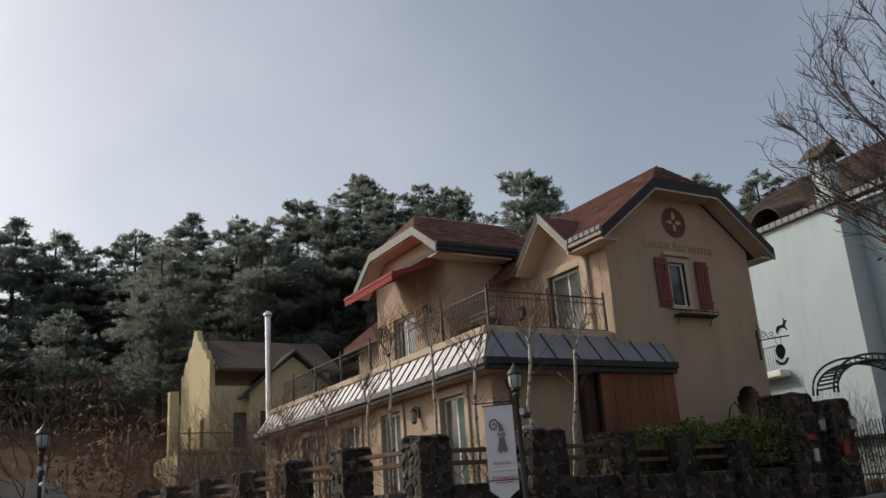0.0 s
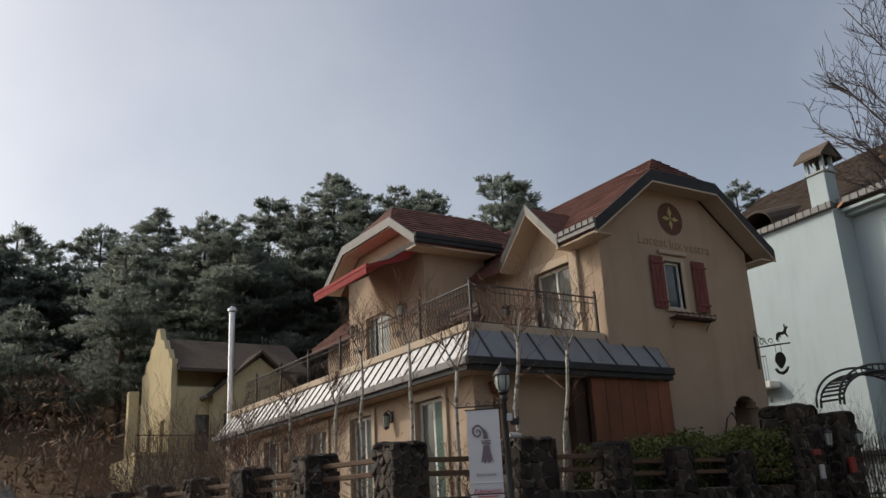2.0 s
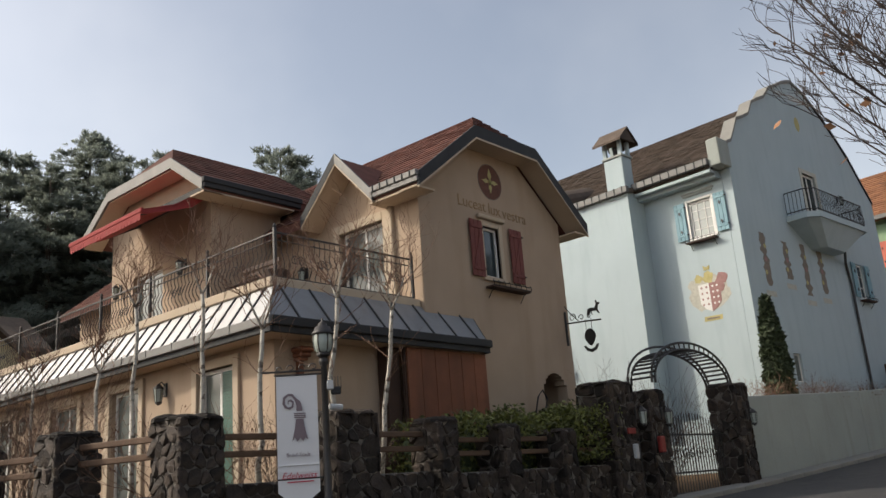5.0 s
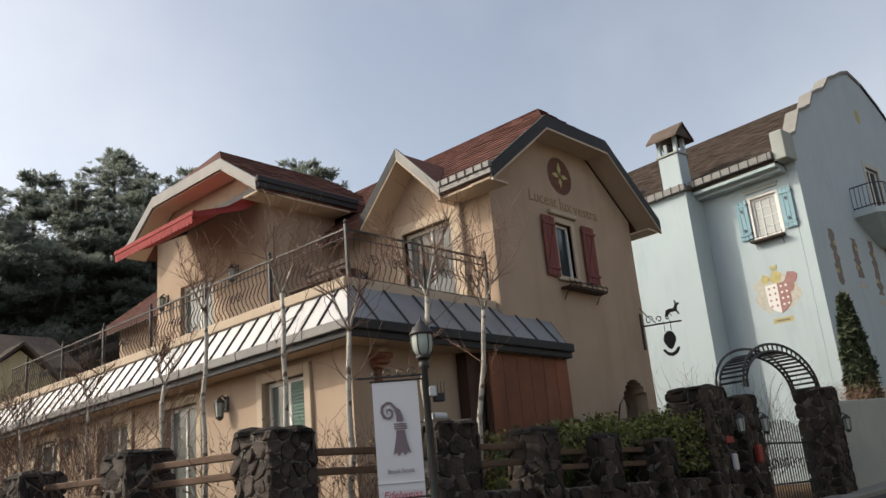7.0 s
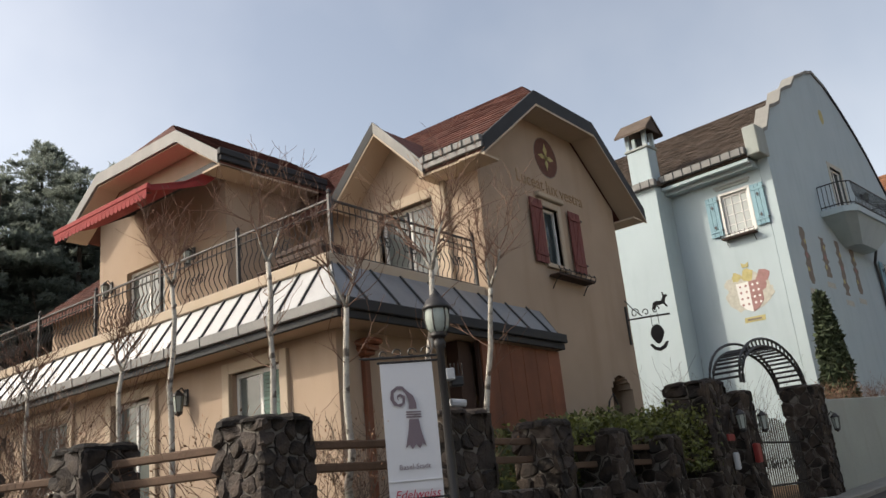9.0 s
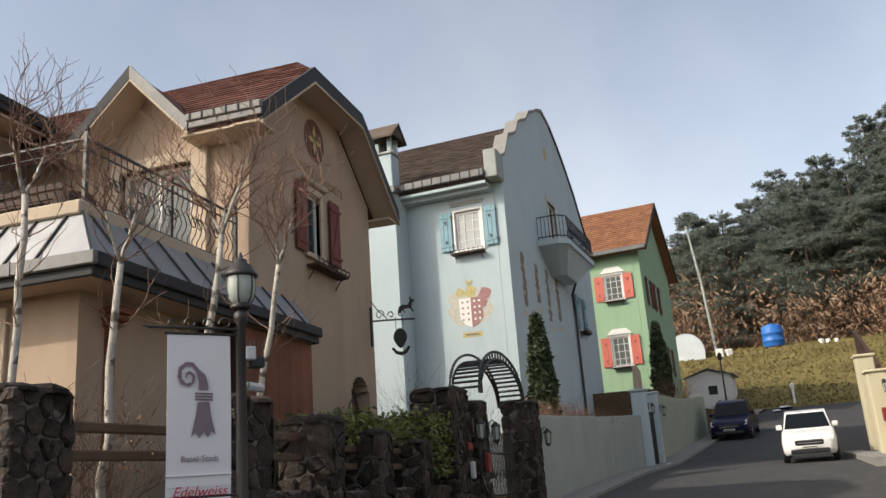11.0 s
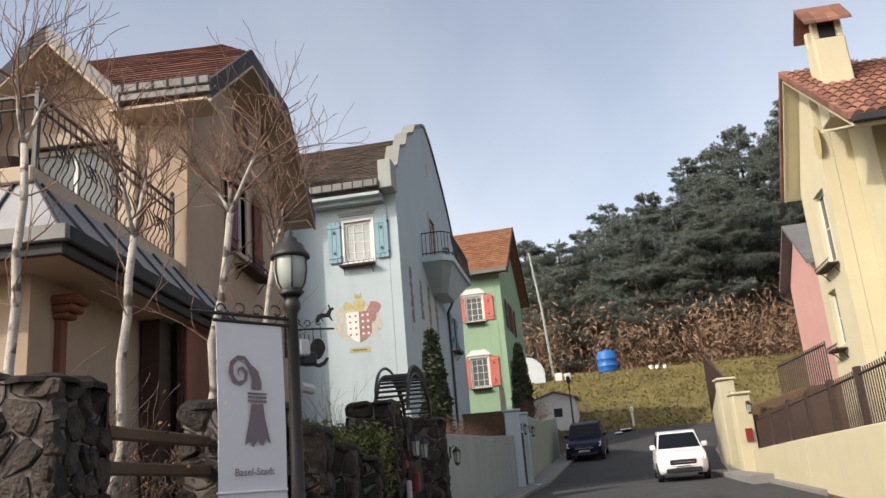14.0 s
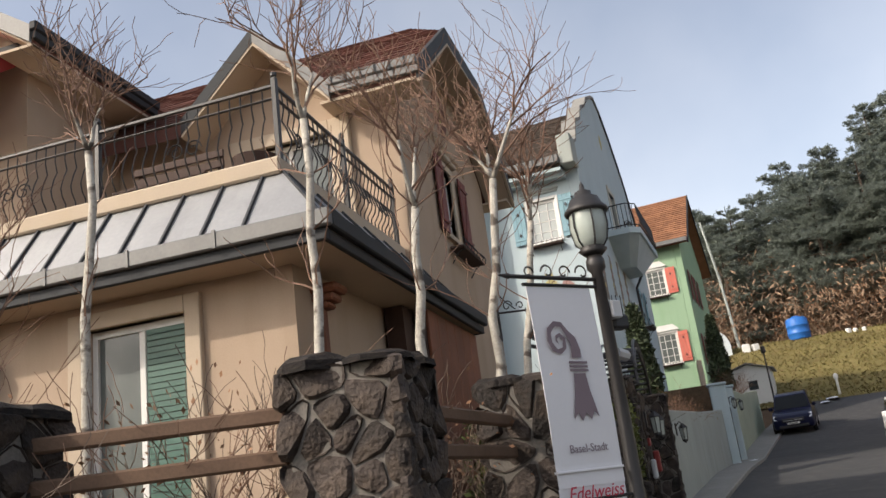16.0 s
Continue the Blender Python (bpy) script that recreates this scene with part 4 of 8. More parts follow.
for (x0, y0), (x1, y1) in zip(rail, rail[1:]):
    n = max(2, int(math.hypot(x1 - x0, y1 - y0) / 0.13))
    for i in range(n):
        x, y = x0 + (x1 - x0) * i / n, y0 + (y1 - y0) * i / n
        ox, oy = (0, -1) if abs(y1 - y0) < 0.1 else ((x - 6.15) / 2.5, -0.2)
        bm = B()
        tube(bm, [(x, y, 10.22), (x + 0.07 * ox, y + 0.07 * oy, 10.45), (x + 0.02 * ox, y + 0.02 * oy, 10.7), (x, y, 11.05)], 0.011, sides=4)
        bp("baluster", bm, IRON, "", bal)
# downpipe
bm = B()
tube(bm, [(7.0, -0.5, 9.3), (7.95, -0.08, 9.0), (8.1, -0.08, 8.2), (8.1, -0.08, 3.3)], 0.05, sides=8)
bp("downpipe", bm, IRON)


def plate(pts, z_off, material, name, label="", m=LW, parent=None):
    """A thin painted shape on a wall."""
    bm = B()
    prism(bm, [(u, -0.004 - z_off, z) for u, z in pts], (0, 0.004 + z_off - 0.001, 0))
    bm.transform(m)
    return part(name, bm, material, parent or blue, label)


def disc(cu, cz, r, n=14, sx=1.0, jag=0.0, seed=0):
    rnd = random.Random(seed)
    return [(cu + sx * r * (1 + rnd.uniform(-jag, jag)) * math.cos(2 * math.pi * k / n), cz + r * (1 + rnd.uniform(-jag, jag)) * math.sin(2 * math.pi * k / n)) for k in range(n)]


# painted coat of arms on the west face
mural = plate(disc(-1.42, 7.38, 0.62, 26, 1.15, 0.14, 3), 0.0, FRESCO_CREAM, "mural", "faded painted coat of arms with crest and scroll")
for i, (cu, cz, r, mt) in enumerate(((-1.92, 7.72, 0.22, FRESCO_CREAM), (-0.92, 7.75, 0.22, FRESCO_RED), (-1.95, 7.2, 0.2, FRESCO_CREAM), (-0.85, 7.3, 0.19, FRESCO_CREAM), (-1.38, 7.9, 0.2, FRESCO_YELLOW), (-1.75, 7.9, 0.14, FRESCO_YELLOW), (-1.0, 7.5, 0.17, FRESCO_RED))):
    plate(disc(cu, cz, r, 13, 1.0, 0.25, 10 + i), 0.003 + 0.001 * i, mt, "mural_leaf", parent=mural)
plate([(-1.8, 7.7), (-1.4, 7.7), (-1.4, 6.75), (-1.6, 6.85), (-1.78, 7.05)], 0.012, WHITE, "shield_half", parent=mural)
plate([(-1.4, 7.7), (-1.0, 7.7), (-1.02, 7.05), (-1.2, 6.85), (-1.4, 6.75)], 0.012, FRESCO_RED, "shield_half", parent=mural)
for i in range(4):
    for k, (c, mt) in enumerate(((-1.68, FRESCO_RED), (-1.5, FRESCO_RED), (-1.28, WHITE), (-1.12, WHITE))):
        plate(disc(c, 7.58 - i * 0.19, 0.04, 6), 0.016, mt, "star", parent=mural)
plate([(-1.5, 8.15), (-1.3, 8.15), (-1.28, 8.3), (-1.4, 8.24), (-1.52, 8.32)], 0.014, FRESCO_YELLOW, "crown", parent=mural)
plate([(-1.75, 6.46), (-1.1, 6.44), (-1.08, 6.6), (-1.73, 6.62)], 0.004, FRESCO_YELLOW, "scroll", parent=mural)
plate([(-1.65, 6.51), (-1.2, 6.495), (-1.2, 6.55), (-1.65, 6.565)], 0.01, FRESCO_BROWN, "lettering_bar", parent=mural)
# faded painted ornaments on the gable
for i, (cu, z0, z1, mt) in enumerate(((1.45, 7.45, 9.3, FRESCO_BROWN), (3.05, 7.85, 9.2, FRESCO_BROWN), (4.45, 7.4, 9.3, FRESCO_BROWN), (5.8, 7.6, 9.28, FRESCO_BROWN))):
    rnd = random.Random(40 + i)
    left, right, n = [], [], 12
    for k in range(n + 1):
        z = z0 + (z1 - z0) * k / n
        ww = 0.10 + 0.24 * abs(math.sin(k * 1.35 + i)) * (1 - 0.3 * k / n)
        left.append((cu - ww * rnd.uniform(0.6, 1.1), z))
        right.append((cu + ww * rnd.uniform(0.6, 1.1), z))
    o = plate(left + right[::-1], 0.0, mt, "mural", "faded brown and gold painted ornament", LS)
    for k in (3, 6, 9):
        plate(disc(cu + 0.03 * (k - 6), z0 + (z1 - z0) * k / 12, 0.09, 9, 1, 0.2, k), 0.003, (FRESCO_YELLOW, FRESCO_RED, FRESCO_YELLOW)[k // 3 - 1], "mural_patch", "", LS, o)
    plate([(cu - 0.35, z0 - 0.35), (cu + 0.35, z0 - 0.35), (cu + 0.35, z0 - 0.17), (cu - 0.35, z0 - 0.17)], 0.002, FRESCO_CREAM, "mural_caption", "", LS, o)
plate(disc(6.15, 14.4, 0.3, 12, 0.7, 0.1, 5), 0.0, FRESCO_YELLOW, "mural", "small faded gold ornament", LS)

# ---- the green house ----
green = root("house", pose(48.3, 11.75, 5.2, 0, 0, -7), "mint green stucco house with coral shutters and orange-brown roof", "house")


def gp(name, bm, material, label="", parent=None):
    bm.transform(Matrix.Translation((0, 0, -5.2)))
    return part(name, bm, material, parent or green, label)


bm = B()
wall(bm, (0, 0), (9.0, 0), 4.9, [(0, 13.6), (4.5, 17.0), (9.0, 13.6)], 0.3, [(1.4, 2.2, 10.6, 12.2), (3.6, 4.4, 10.6, 12.2), (1.4, 2.2, 7.2, 8.8), (5.5, 6.3, 7.2, 8.8)])
gp("wall", bm, GREEN)
bm = B()
wall(bm, (0, 9), (0, 0.31), 4.9, 13.6, 0.3, [(9 - 1.98, 9 - 1.03, 10.95, 12.3), (9 - 1.97, 9 - 1.04, 7.42, 8.96), (9 - 4.9, 9 - 3.95, 10.95, 12.3), (9 - 4.9, 9 - 3.95, 7.42, 8.96)])
gp("wall", bm, GREEN)
bm = B()
wall(bm, (9, 0.31), (9, 9), 4.9, 13.6, 0.3)
wall(bm, (8.69, 9.3), (0.31, 9.3), 4.9, [(0, 13.6), (4.19, 16.9), (8.38, 13.6)], 0.3)
gp("wall", bm, GREEN)
bm = B()
slab(bm, [(-0.5, -0.5, 13.5), (-0.5, 9.6, 13.5), (4.5, 9.6, 17.25), (4.5, -0.5, 17.25)], 0.2)
slab(bm, [(9.5, -0.5, 13.5), (9.5, 9.6, 13.5), (4.5, 9.6, 17.25), (4.5, -0.5, 17.25)], 0.2)
groof = gp("roof", bm, SHINGLE_ORANGE, "orange-brown shingle roof")
bm = B()
shingles(bm, (-0.5, -0.5, 13.5), (-0.5, 9.6, 13.5), (4.5, 9.6, 17.25), (4.5, -0.5, 17.25), 22, 26, 9, 0.03)
tagged(gp("shingle", bm, SHINGLE_ORANGE, "", groof), kind="stuff")
bm = B()
bbox(bm, -0.66, -0.5, -0.5, 9.6, 13.36, 13.58, 0.02)
gp("gutter", bm, ZINC)
for s in (0, 1):
    bm = B()
    xa = -0.5 if s == 0 else 9.5
    prism(bm, [(xa, -0.55, 13.52), (4.5, -0.55, 17.27), (4.5, -0.55, 17.0), (xa, -0.55, 13.25)], (0, 0.05, 0))
    gp("verge_board", bm, FASCIA)
GLW = Matrix.Translation((0, 0, -5.2)) @ WEST
GLS = Matrix.Translation((0, 0, -5.2))
for y0 in (1.03, 3.95):
    for z0, z1 in ((10.95, 12.3), (7.42, 8.96)):
        window(green, -y0 - 0.95, -y0, z0, z1, GLW, GLASS_PALE, (3, 4), 0.08, WHITE, "window", "white window with small panes", 0.06)
        surround(green, -y0 - 0.95, -y0, z0, z1, GLW, WHITE, 0.1, 0.04, True)
        bm = B()
        prism(bm, [(-y0 - 1.15, -0.1, z1 + 0.12), (-y0 + 0.2, -0.1, z1 + 0.12), (-y0 - 0.1, -0.1, z1 + 0.42), (-y0 - 0.85, -0.1, z1 + 0.42)], (0, 0.12, 0))
        bm.transform(GLW)
        part("pediment", bm, WHITE, green)
        shutter(green, -y0 + 0.06, -y0 + 0.56, z0, z1, GLW, SHUTTER_CORAL, "coral", "coral red plank shutter")
        shutter(green, -y0 - 1.51, -y0 - 1.01, z0, z1, GLW, SHUTTER_CORAL, "coral", "coral red plank shutter")
        flower_box(green, -y0 - 1.0, -y0 + 0.05, z0 - 0.08, GLW)
for x0, z0 in ((1.4, 10.6), (3.6, 10.6), (1.4, 7.2), (5.5, 7.2)):
    window(green, x0, x0 + 0.8, z0, z0 + 1.6, GLS, GLASS, (2, 3), 0.07, WHITE, "window", "", 0.08)
    for u in (x0 - 0.5, x0 + 0.85):
        shutter(green, u, u + 0.45, z0, z0 + 1.6, GLS, SHUTTER_RED, False)

# ---- the cream house across the lane ----
cream = root("house", pose(20.2, 4.0, 2.4, 0, 0, -4), "cream yellow stucco house with clay tile roof and chimney", "house")


def cp(name, bm, material, label="", parent=None):
    bm.transform(Matrix.Translation((0, 0, -2.4)))
    return part(name, bm, material, parent or cream, label)


NE, AP, FE = (0.0, 8.95), (4.1, 11.95), (6.2, 9.3)
bm = B()
wall(bm, (6.0, -0.4), (3.65, -0.4), 2.0, [(0, 9.25), (1.9, 11.75), (2.35, 11.45)], 0.3, [(1.0, 1.9, 6.9, 8.75), (0.55, 1.2, 4.9, 6.3)])
cp("wall", bm, CREAM)
bm = B()
wall(bm, (3.65, -0.71), (3.65, -1.15), 2.0, 11.4, 0.3)
wall(bm, (3.64, -1.15), (2.15, -1.15), 2.0, [(0, 11.4), (1.49, 10.3)], 0.3)
wall(bm, (2.15, -1.46), (2.15, -14), 2.0, 10.2, 0.3, [(4.2, 5.3, 6.5, 8.1)])
wall(bm, (6.0, -14), (6.0, -0.71), 2.0, 9.2, 0.3)
wall(bm, (2.46, -14.3), (5.7, -14.3), 2.0, [(0, 10.2), (1.8, 11.7), (3.24, 9.2)], 0.3)
cp("wall", bm, CREAM)
bm = B()
slab(bm, [(NE[0], 0, NE[1]), (NE[0], -15, NE[1]), (AP[0], -15, AP[1]), (AP[0], 0, AP[1])], 0.16)
slab(bm, [(FE[0], 0, FE[1]), (FE[0], -15, FE[1]), (AP[0], -15, AP[1]), (AP[0], 0, AP[1])], 0.16)
croof = cp("roof", bm, CLAY, "orange-red clay pantile roof")
CA = [0, 0.6, 1.2, 1.8, 2.4, math.pi]
bm = B()
sl = Vector((AP[0] - NE[0], 0, AP[1] - NE[1]))
cols, rows = 30, 13
for j in range(cols):
    y0 = -0.02 - j * 0.24
    for i in range(rows):
        p0 = Vector((NE[0], 0, NE[1])) + sl * (i / rows) - sl.normalized() * 0.04
        p1 = Vector((NE[0], 0, NE[1])) + sl * ((i + 1) / rows)
        up = Vector((-sl.z, 0, sl.x)).normalized()
        ra = [bm.verts.new(p0 + up * (0.10 * math.sin(a) + 0.035) + Vector((0, y0 - 0.12 + 0.12 * math.cos(a), 0))) for a in CA]
        rb = [bm.verts.new(p1 + up * (0.085 * math.sin(a) + 0.01) + Vector((0, y0 - 0.12 + 0.105 * math.cos(a), 0))) for a in CA]
        for k in range(len(CA) - 1):
            bm.faces.new((ra[k], ra[k + 1], rb[k + 1], rb[k]))
        bm.faces.new(ra)
tagged(cp("roof_tile", bm, CLAY, "", croof), kind="stuff")
# verge tiles along the gable and the boards beneath
for (a, b) in ((NE, AP), (AP, FE)):
    a, b = Vector((a[0], 0, a[1])), Vector((b[0], 0, b[1]))
    n = 13 if b.z > a.z else 10
    for i in range(n):
        p, q = a.lerp(b, i / n), a.lerp(b, (i + 1.1) / n)
        bm = B()
        prism(bm, [p + Vector((0, -0.12, 0.1)), q + Vector((0, -0.12, 0.07)), q + Vector((0, 0.06, 0.07)), p + Vector((0, 0.06, 0.1))], (0, 0, -0.16))
        cp("verge_tile", bm, CLAY, "", croof)
    bm = B()
    prism(bm, [a + Vector((0, 0.0, -0.06)), b + Vector((0, 0.0, -0.06)), b + Vector((0, 0.0, -0.22)), a + Vector((0, 0.0, -0.22))], (0, -0.05, 0))
    cp("verge_board", bm, CREAM)
    bm = B()
    prism(bm, [a + Vector((0, -0.05, -0.2)), b + Vector((0, -0.05, -0.2)), b + Vector((0, -0.62, -0.2)), a + Vector((0, -0.62, -0.2))], (0, 0, 0.03))
    cp("soffit", bm, CREAM)
bm = B()
bbox(bm, -0.14, 0.0, -15, 0.0, 8.78, 8.95, 0.02)
cp("gutter", bm, FASCIA)
bm = B()
prism(bm, [(0.02, -15, 8.74), (2.2, -15, 9.5), (2.2, -0.06, 9.5), (0.02, -0.06, 8.74)], (0, 0, 0.04))
cp("soffit", bm, CREAM)
bm = B()
bbox(bm, 2.4, 3.1, -1.15, -0.4, 9.9, 12.0, 0.03)
ch = cp("chimney", bm, CREAM)
for x in (2.42, 2.93):
    for y in (-1.13, -0.57):
        bm = B()
        bbox(bm, x, x + 0.15, y, y + 0.15, 12.0, 12.45, 0.02)
        cp("chimney_post", bm, CREAM, "", ch)
for k in range(3):
    for s in (-1, 1):
        for q in range(4):
            bm = B()
            xa, xb = 2.75 + s * (0.56 - 0.18 * k), 2.75 + s * (0.36 - 0.18 * k)
            ya, yb = -1.32 + 0.28 * q, -1.32 + 0.28 * (q + 1) - 0.015
            slab(bm, [(xa, ya, 12.4 + 0.2 * k), (xa, yb, 12.4 + 0.2 * k), (xb, yb, 12.64 + 0.2 * k), (xb, ya, 12.64 + 0.2 * k)], 0.08)
            cp("chimney_tile", bm, CLAY, "", ch)
bm = B()
box(bm, 2.5, 3.0, -1.0, -0.55, 12.0, 12.45)
cp("flue", bm, BLACK_PLASTIC, "", ch)
CN = Matrix.Translation((6.0, -0.4, -2.4)) @ Matrix.Rotation(math.pi, 4, "Z")
window(cream, 1.0, 1.9, 6.9, 8.75, CN, GLASS, (2, 2), 0.07, WHITE, "window", "deep-set white window", 0.14)
flower_box(cream, 0.85, 2.05, 6.8, CN)
window(cream, 0.55, 1.2, 4.9, 6.3, CN, GLASS, (2, 2), 0.07, WHITE, "window", "", 0.14)
flower_box(cream, 0.45, 1.3, 4.8, CN)
plate(disc(2.3, 9.8, 0.45, 16, 0.6), 0.0, FRESCO_YELLOW, "mural", "faded gold oval ornament", CN, cream)

# pink house further up
pink = root("house", pose(42.0, -2.55, 6.0, 0, 0, -6), "pale pink stucco house with grey roof", "house")
bm = B()
wall(bm, (6, 0), (0, 0), -4, [(0, 5.0), (3, 7.2), (6, 5.0)], 0.3)
wall(bm, (0, -0.31), (0, -8), -4, 5.0, 0.3)
wall(bm, (0.31, -8.3), (6, -8.3), -4, 5, 0.3)
part("wall", bm, PINK, pink)
bm = B()
slab(bm, [(-0.4, 0.5, 4.95), (-0.4, -8.5, 4.95), (3, -8.5, 7.5), (3, 0.5, 7.5)], 0.2)
slab(bm, [(6.4, 0.5, 4.95), (6.4, -8.5, 4.95), (3, -8.5, 7.5), (3, 0.5, 7.5)], 0.2)
part("roof", bm, ZINC, pink)
PW = WEST
for v in (-1.6, -4.0):
    bm = B()
    bbox(bm, -v - 0.4, -v + 0.4, -0.06, 0.04, 2.2, 3.6, 0.02)
    bm.transform(PW)
    part("window", bm, GLASS, pink)

# ---- the ochre house down the other lane ----
ochre = root("house", pose(15.0, 55.0, 3.0), "ochre stucco house with curved gable and brown roof", "house")


def op(name, bm, material, label="", parent=None):
    bm.transform(Matrix.Translation((-15, -55, -3)))
    return part(name, bm, material, parent or ochre, label)


HALF2 = [(0, 12.0), (0.6, 12.1), (1.1, 12.8), (1.7, 12.9), (2.2, 13.6), (2.8, 13.7), (3.4, 14.6)]
P2 = HALF2 + [(7.4 - u, z) for u, z in reversed(HALF2)]
bm = B()
wall(bm, (15.0, 62.4), (15.0, 55.0), 1, P2, 0.35, [(5.2, 6.2, 6.4, 8.4), (2.2, 3.0, 6.6, 8.2)])
op("wall", bm, OCHRE)
bm = B()
wall(bm, (15.36, 55.0), (23.0, 55.0), 1, 10.3, 0.3, [(1.2, 2.3, 6.4, 8.6)])
wall(bm, (15.36, 56.8), (24.0, 56.8), 9, 11.6, 0.3)
wall(bm, (23.0, 55.31), (23.0, 64), 1, 10.3, 0.3)
wall(bm, (22.6, 64.3), (15.1, 64.3), 1, 10.3, 0.3)
op("wall", bm, OCHRE)
bm = B()
wall(bm, (17.4, 54.3), (23.4, 54.3), 1, [(0, 9.9), (3.0, 12.2), (6.0, 9.9)], 0.3, [(0.7, 1.7, 6.4, 8.6)])
wall(bm, (17.4, 54.98), (17.4, 54.61), 1, 9.9, 0.3)
op("wall", bm, OCHRE)
bm = B()
slab(bm, [(15.3, 54.5, 11.4), (24, 54.5, 11.4), (24, 58.7, 14.0), (15.3, 58.7, 14.0)], 0.2)
slab(bm, [(15.3, 62.9, 11.4), (24, 62.9, 11.4), (24, 58.7, 14.0), (15.3, 58.7, 14.0)], 0.2)
slab(bm, [(16.9, 53.8, 9.6), (16.9, 58, 9.6), (20.4, 58, 12.6), (20.4, 53.8, 12.6)], 0.2)
slab(bm, [(23.9, 53.8, 9.6), (23.9, 58, 9.6), (20.4, 58, 12.6), (20.4, 53.8, 12.6)], 0.2)
op("roof", bm, SHINGLE_BROWN, "dark brown shingle roof")
bm = B()
bbox(bm, 16.78, 16.9, 53.8, 58, 9.45, 9.65, 0.02)
op("gutter", bm, ZINC)
bm = B()
bbox(bm, 12.6, 17.3, 53.2, 54.2, 6.0, 6.2, 0.03)
bal = op("balcony", bm, OCHRE)
bm = B()
for i in range(38):
    tube(bm, [(12.65 + i * 0.125, 53.25, 6.2), (12.65 + i * 0.125, 53.25, 7.15)], 0.014, sides=4)
tube(bm, [(12.65, 53.25, 7.15), (17.3, 53.25, 7.15)], 0.03, sides=4)
op("balustrade", bm, IRON, "", bal)
bm = B()
box(bm, 12.7, 17.2, 53.4, 60, 1.0, 6.0)
op("annexe", bm, OCHRE)
bm = B()
bbox(bm, 13.0, 13.6, 57, 57.6, 6, 10.2, 0.03)
op("chimney", bm, OCHRE)
for x0 in (18.1, 16.5):
    bm = B()
    bbox(bm, x0 - 0.05, x0 + 1.05, 54.36 if x0 > 17 else 55.1, 54.5 if x0 > 17 else 55.2, 6.35, 8.65, 0.02)
    op("window", bm, GLASS)
# ---- fittings of the peach house ----
ms = HW @ facing_south(0, 15.9)
w = window(house, 16.5, 17.08, 6.32, 7.52, ms, GLASS, (1, 1), 0.06, WHITE, "window", "narrow dark window with white frame", 0.1)
surround(house, 16.5, 17.08, 6.32, 7.52, ms, PALE, 0.13, 0.04, True)
bm = B()
bbox(bm, 16.3, 17.28, -0.1, 0.0, 7.68, 7.78, 0.02)
bm.transform(ms)
part("hood_mould", bm, PALE, house)
shutter(house, 15.98, 16.42, 6.28, 7.6, ms, SHUTTER_RED, "brace", "oxblood plank shutter with diagonal brace")
shutter(house, 17.44, 17.9, 6.28, 7.6, ms, SHUTTER_RED, "brace", "oxblood plank shutter with diagonal brace")
flower_box(house, 16.42, 17.8, 6.08, ms)


def text_part(body, size, m, material, parent, name="lettering", label="", depth=0.004, spread=1.0, slant=0.0):
    cu = bpy.data.curves.new("text", "FONT")
    cu.body, cu.size, cu.extrude, cu.align_x, cu.align_y = body, size, depth, "CENTER", "CENTER"
    cu.space_character, cu.shear, cu.resolution_u = spread, slant, 3
    ob = bpy.data.objects.new("text", cu)
    scene.collection.objects.link(ob)
    me = bpy.data.meshes.new_from_object(ob)
    bpy.data.objects.remove(ob)
    me.transform(m @ Matrix.Rotation(math.pi / 2, 4, "X"))
    me.materials.clear()
    me.materials.append(material)
    o = new(name, me)
    o.parent = parent
    WM[o] = WM[parent]
    return tagged(o, label)


for word, u, z in (("Luceat", 16.2, 8.0), ("lux", 17.02, 7.985), ("vestra", 17.79, 7.97)):
    text_part(word, 0.38, ms @ Matrix.Translation((u, -0.004, z)), LETTER, house, "lettering", "faded brown painted motto", 0.004, 1.0)
emb = plate(disc(16.95, 8.68, 0.43, 28), 0.002, EMBLEM, "emblem", "round dark painted emblem with gold lily cross", ms, house)
for u, z, a, b in ((16.95, 8.84, 0.07, 0.17), (16.95, 8.54, 0.06, 0.15), (16.8, 8.68, 0.15, 0.06), (17.1, 8.68, 0.15, 0.06), (16.95, 8.68, 0.09, 0.09)):
    plate([(u - a, z), (u, z - b), (u + a, z), (u, z + b)], 0.008, FRESCO_YELLOW, "emblem_petal", "", ms, emb)
plate([(u, z) for u, z in disc(16.95, 8.68, 0.45, 28)], 0.0, FRESCO_BROWN, "emblem_rim", "", ms, emb)

# shaped iron railing round the terrace
railing = root("railing", pose(10.75, 16.06, 5.52), "black wrought-iron terrace railing with bellied balusters", "railing")
ZB, ZR = 5.60, 6.44


def bar_mesh(name, pts, r, sides=4):
    bm = B()
    tube(bm, pts, r, sides=sides)
    ob = part(name, bm, IRON, railing)
    return ob


def belly(out):
    return [(0, 0, 0.06), (0.0, 0, 0.12), (0.055 * out, 0, 0.2), (0.075 * out, 0, 0.28), (0.03 * out, 0, 0.42), (-0.02 * out, 0, 0.52), (0.012 * out, 0, 0.64), (0, 0, 0.82)]


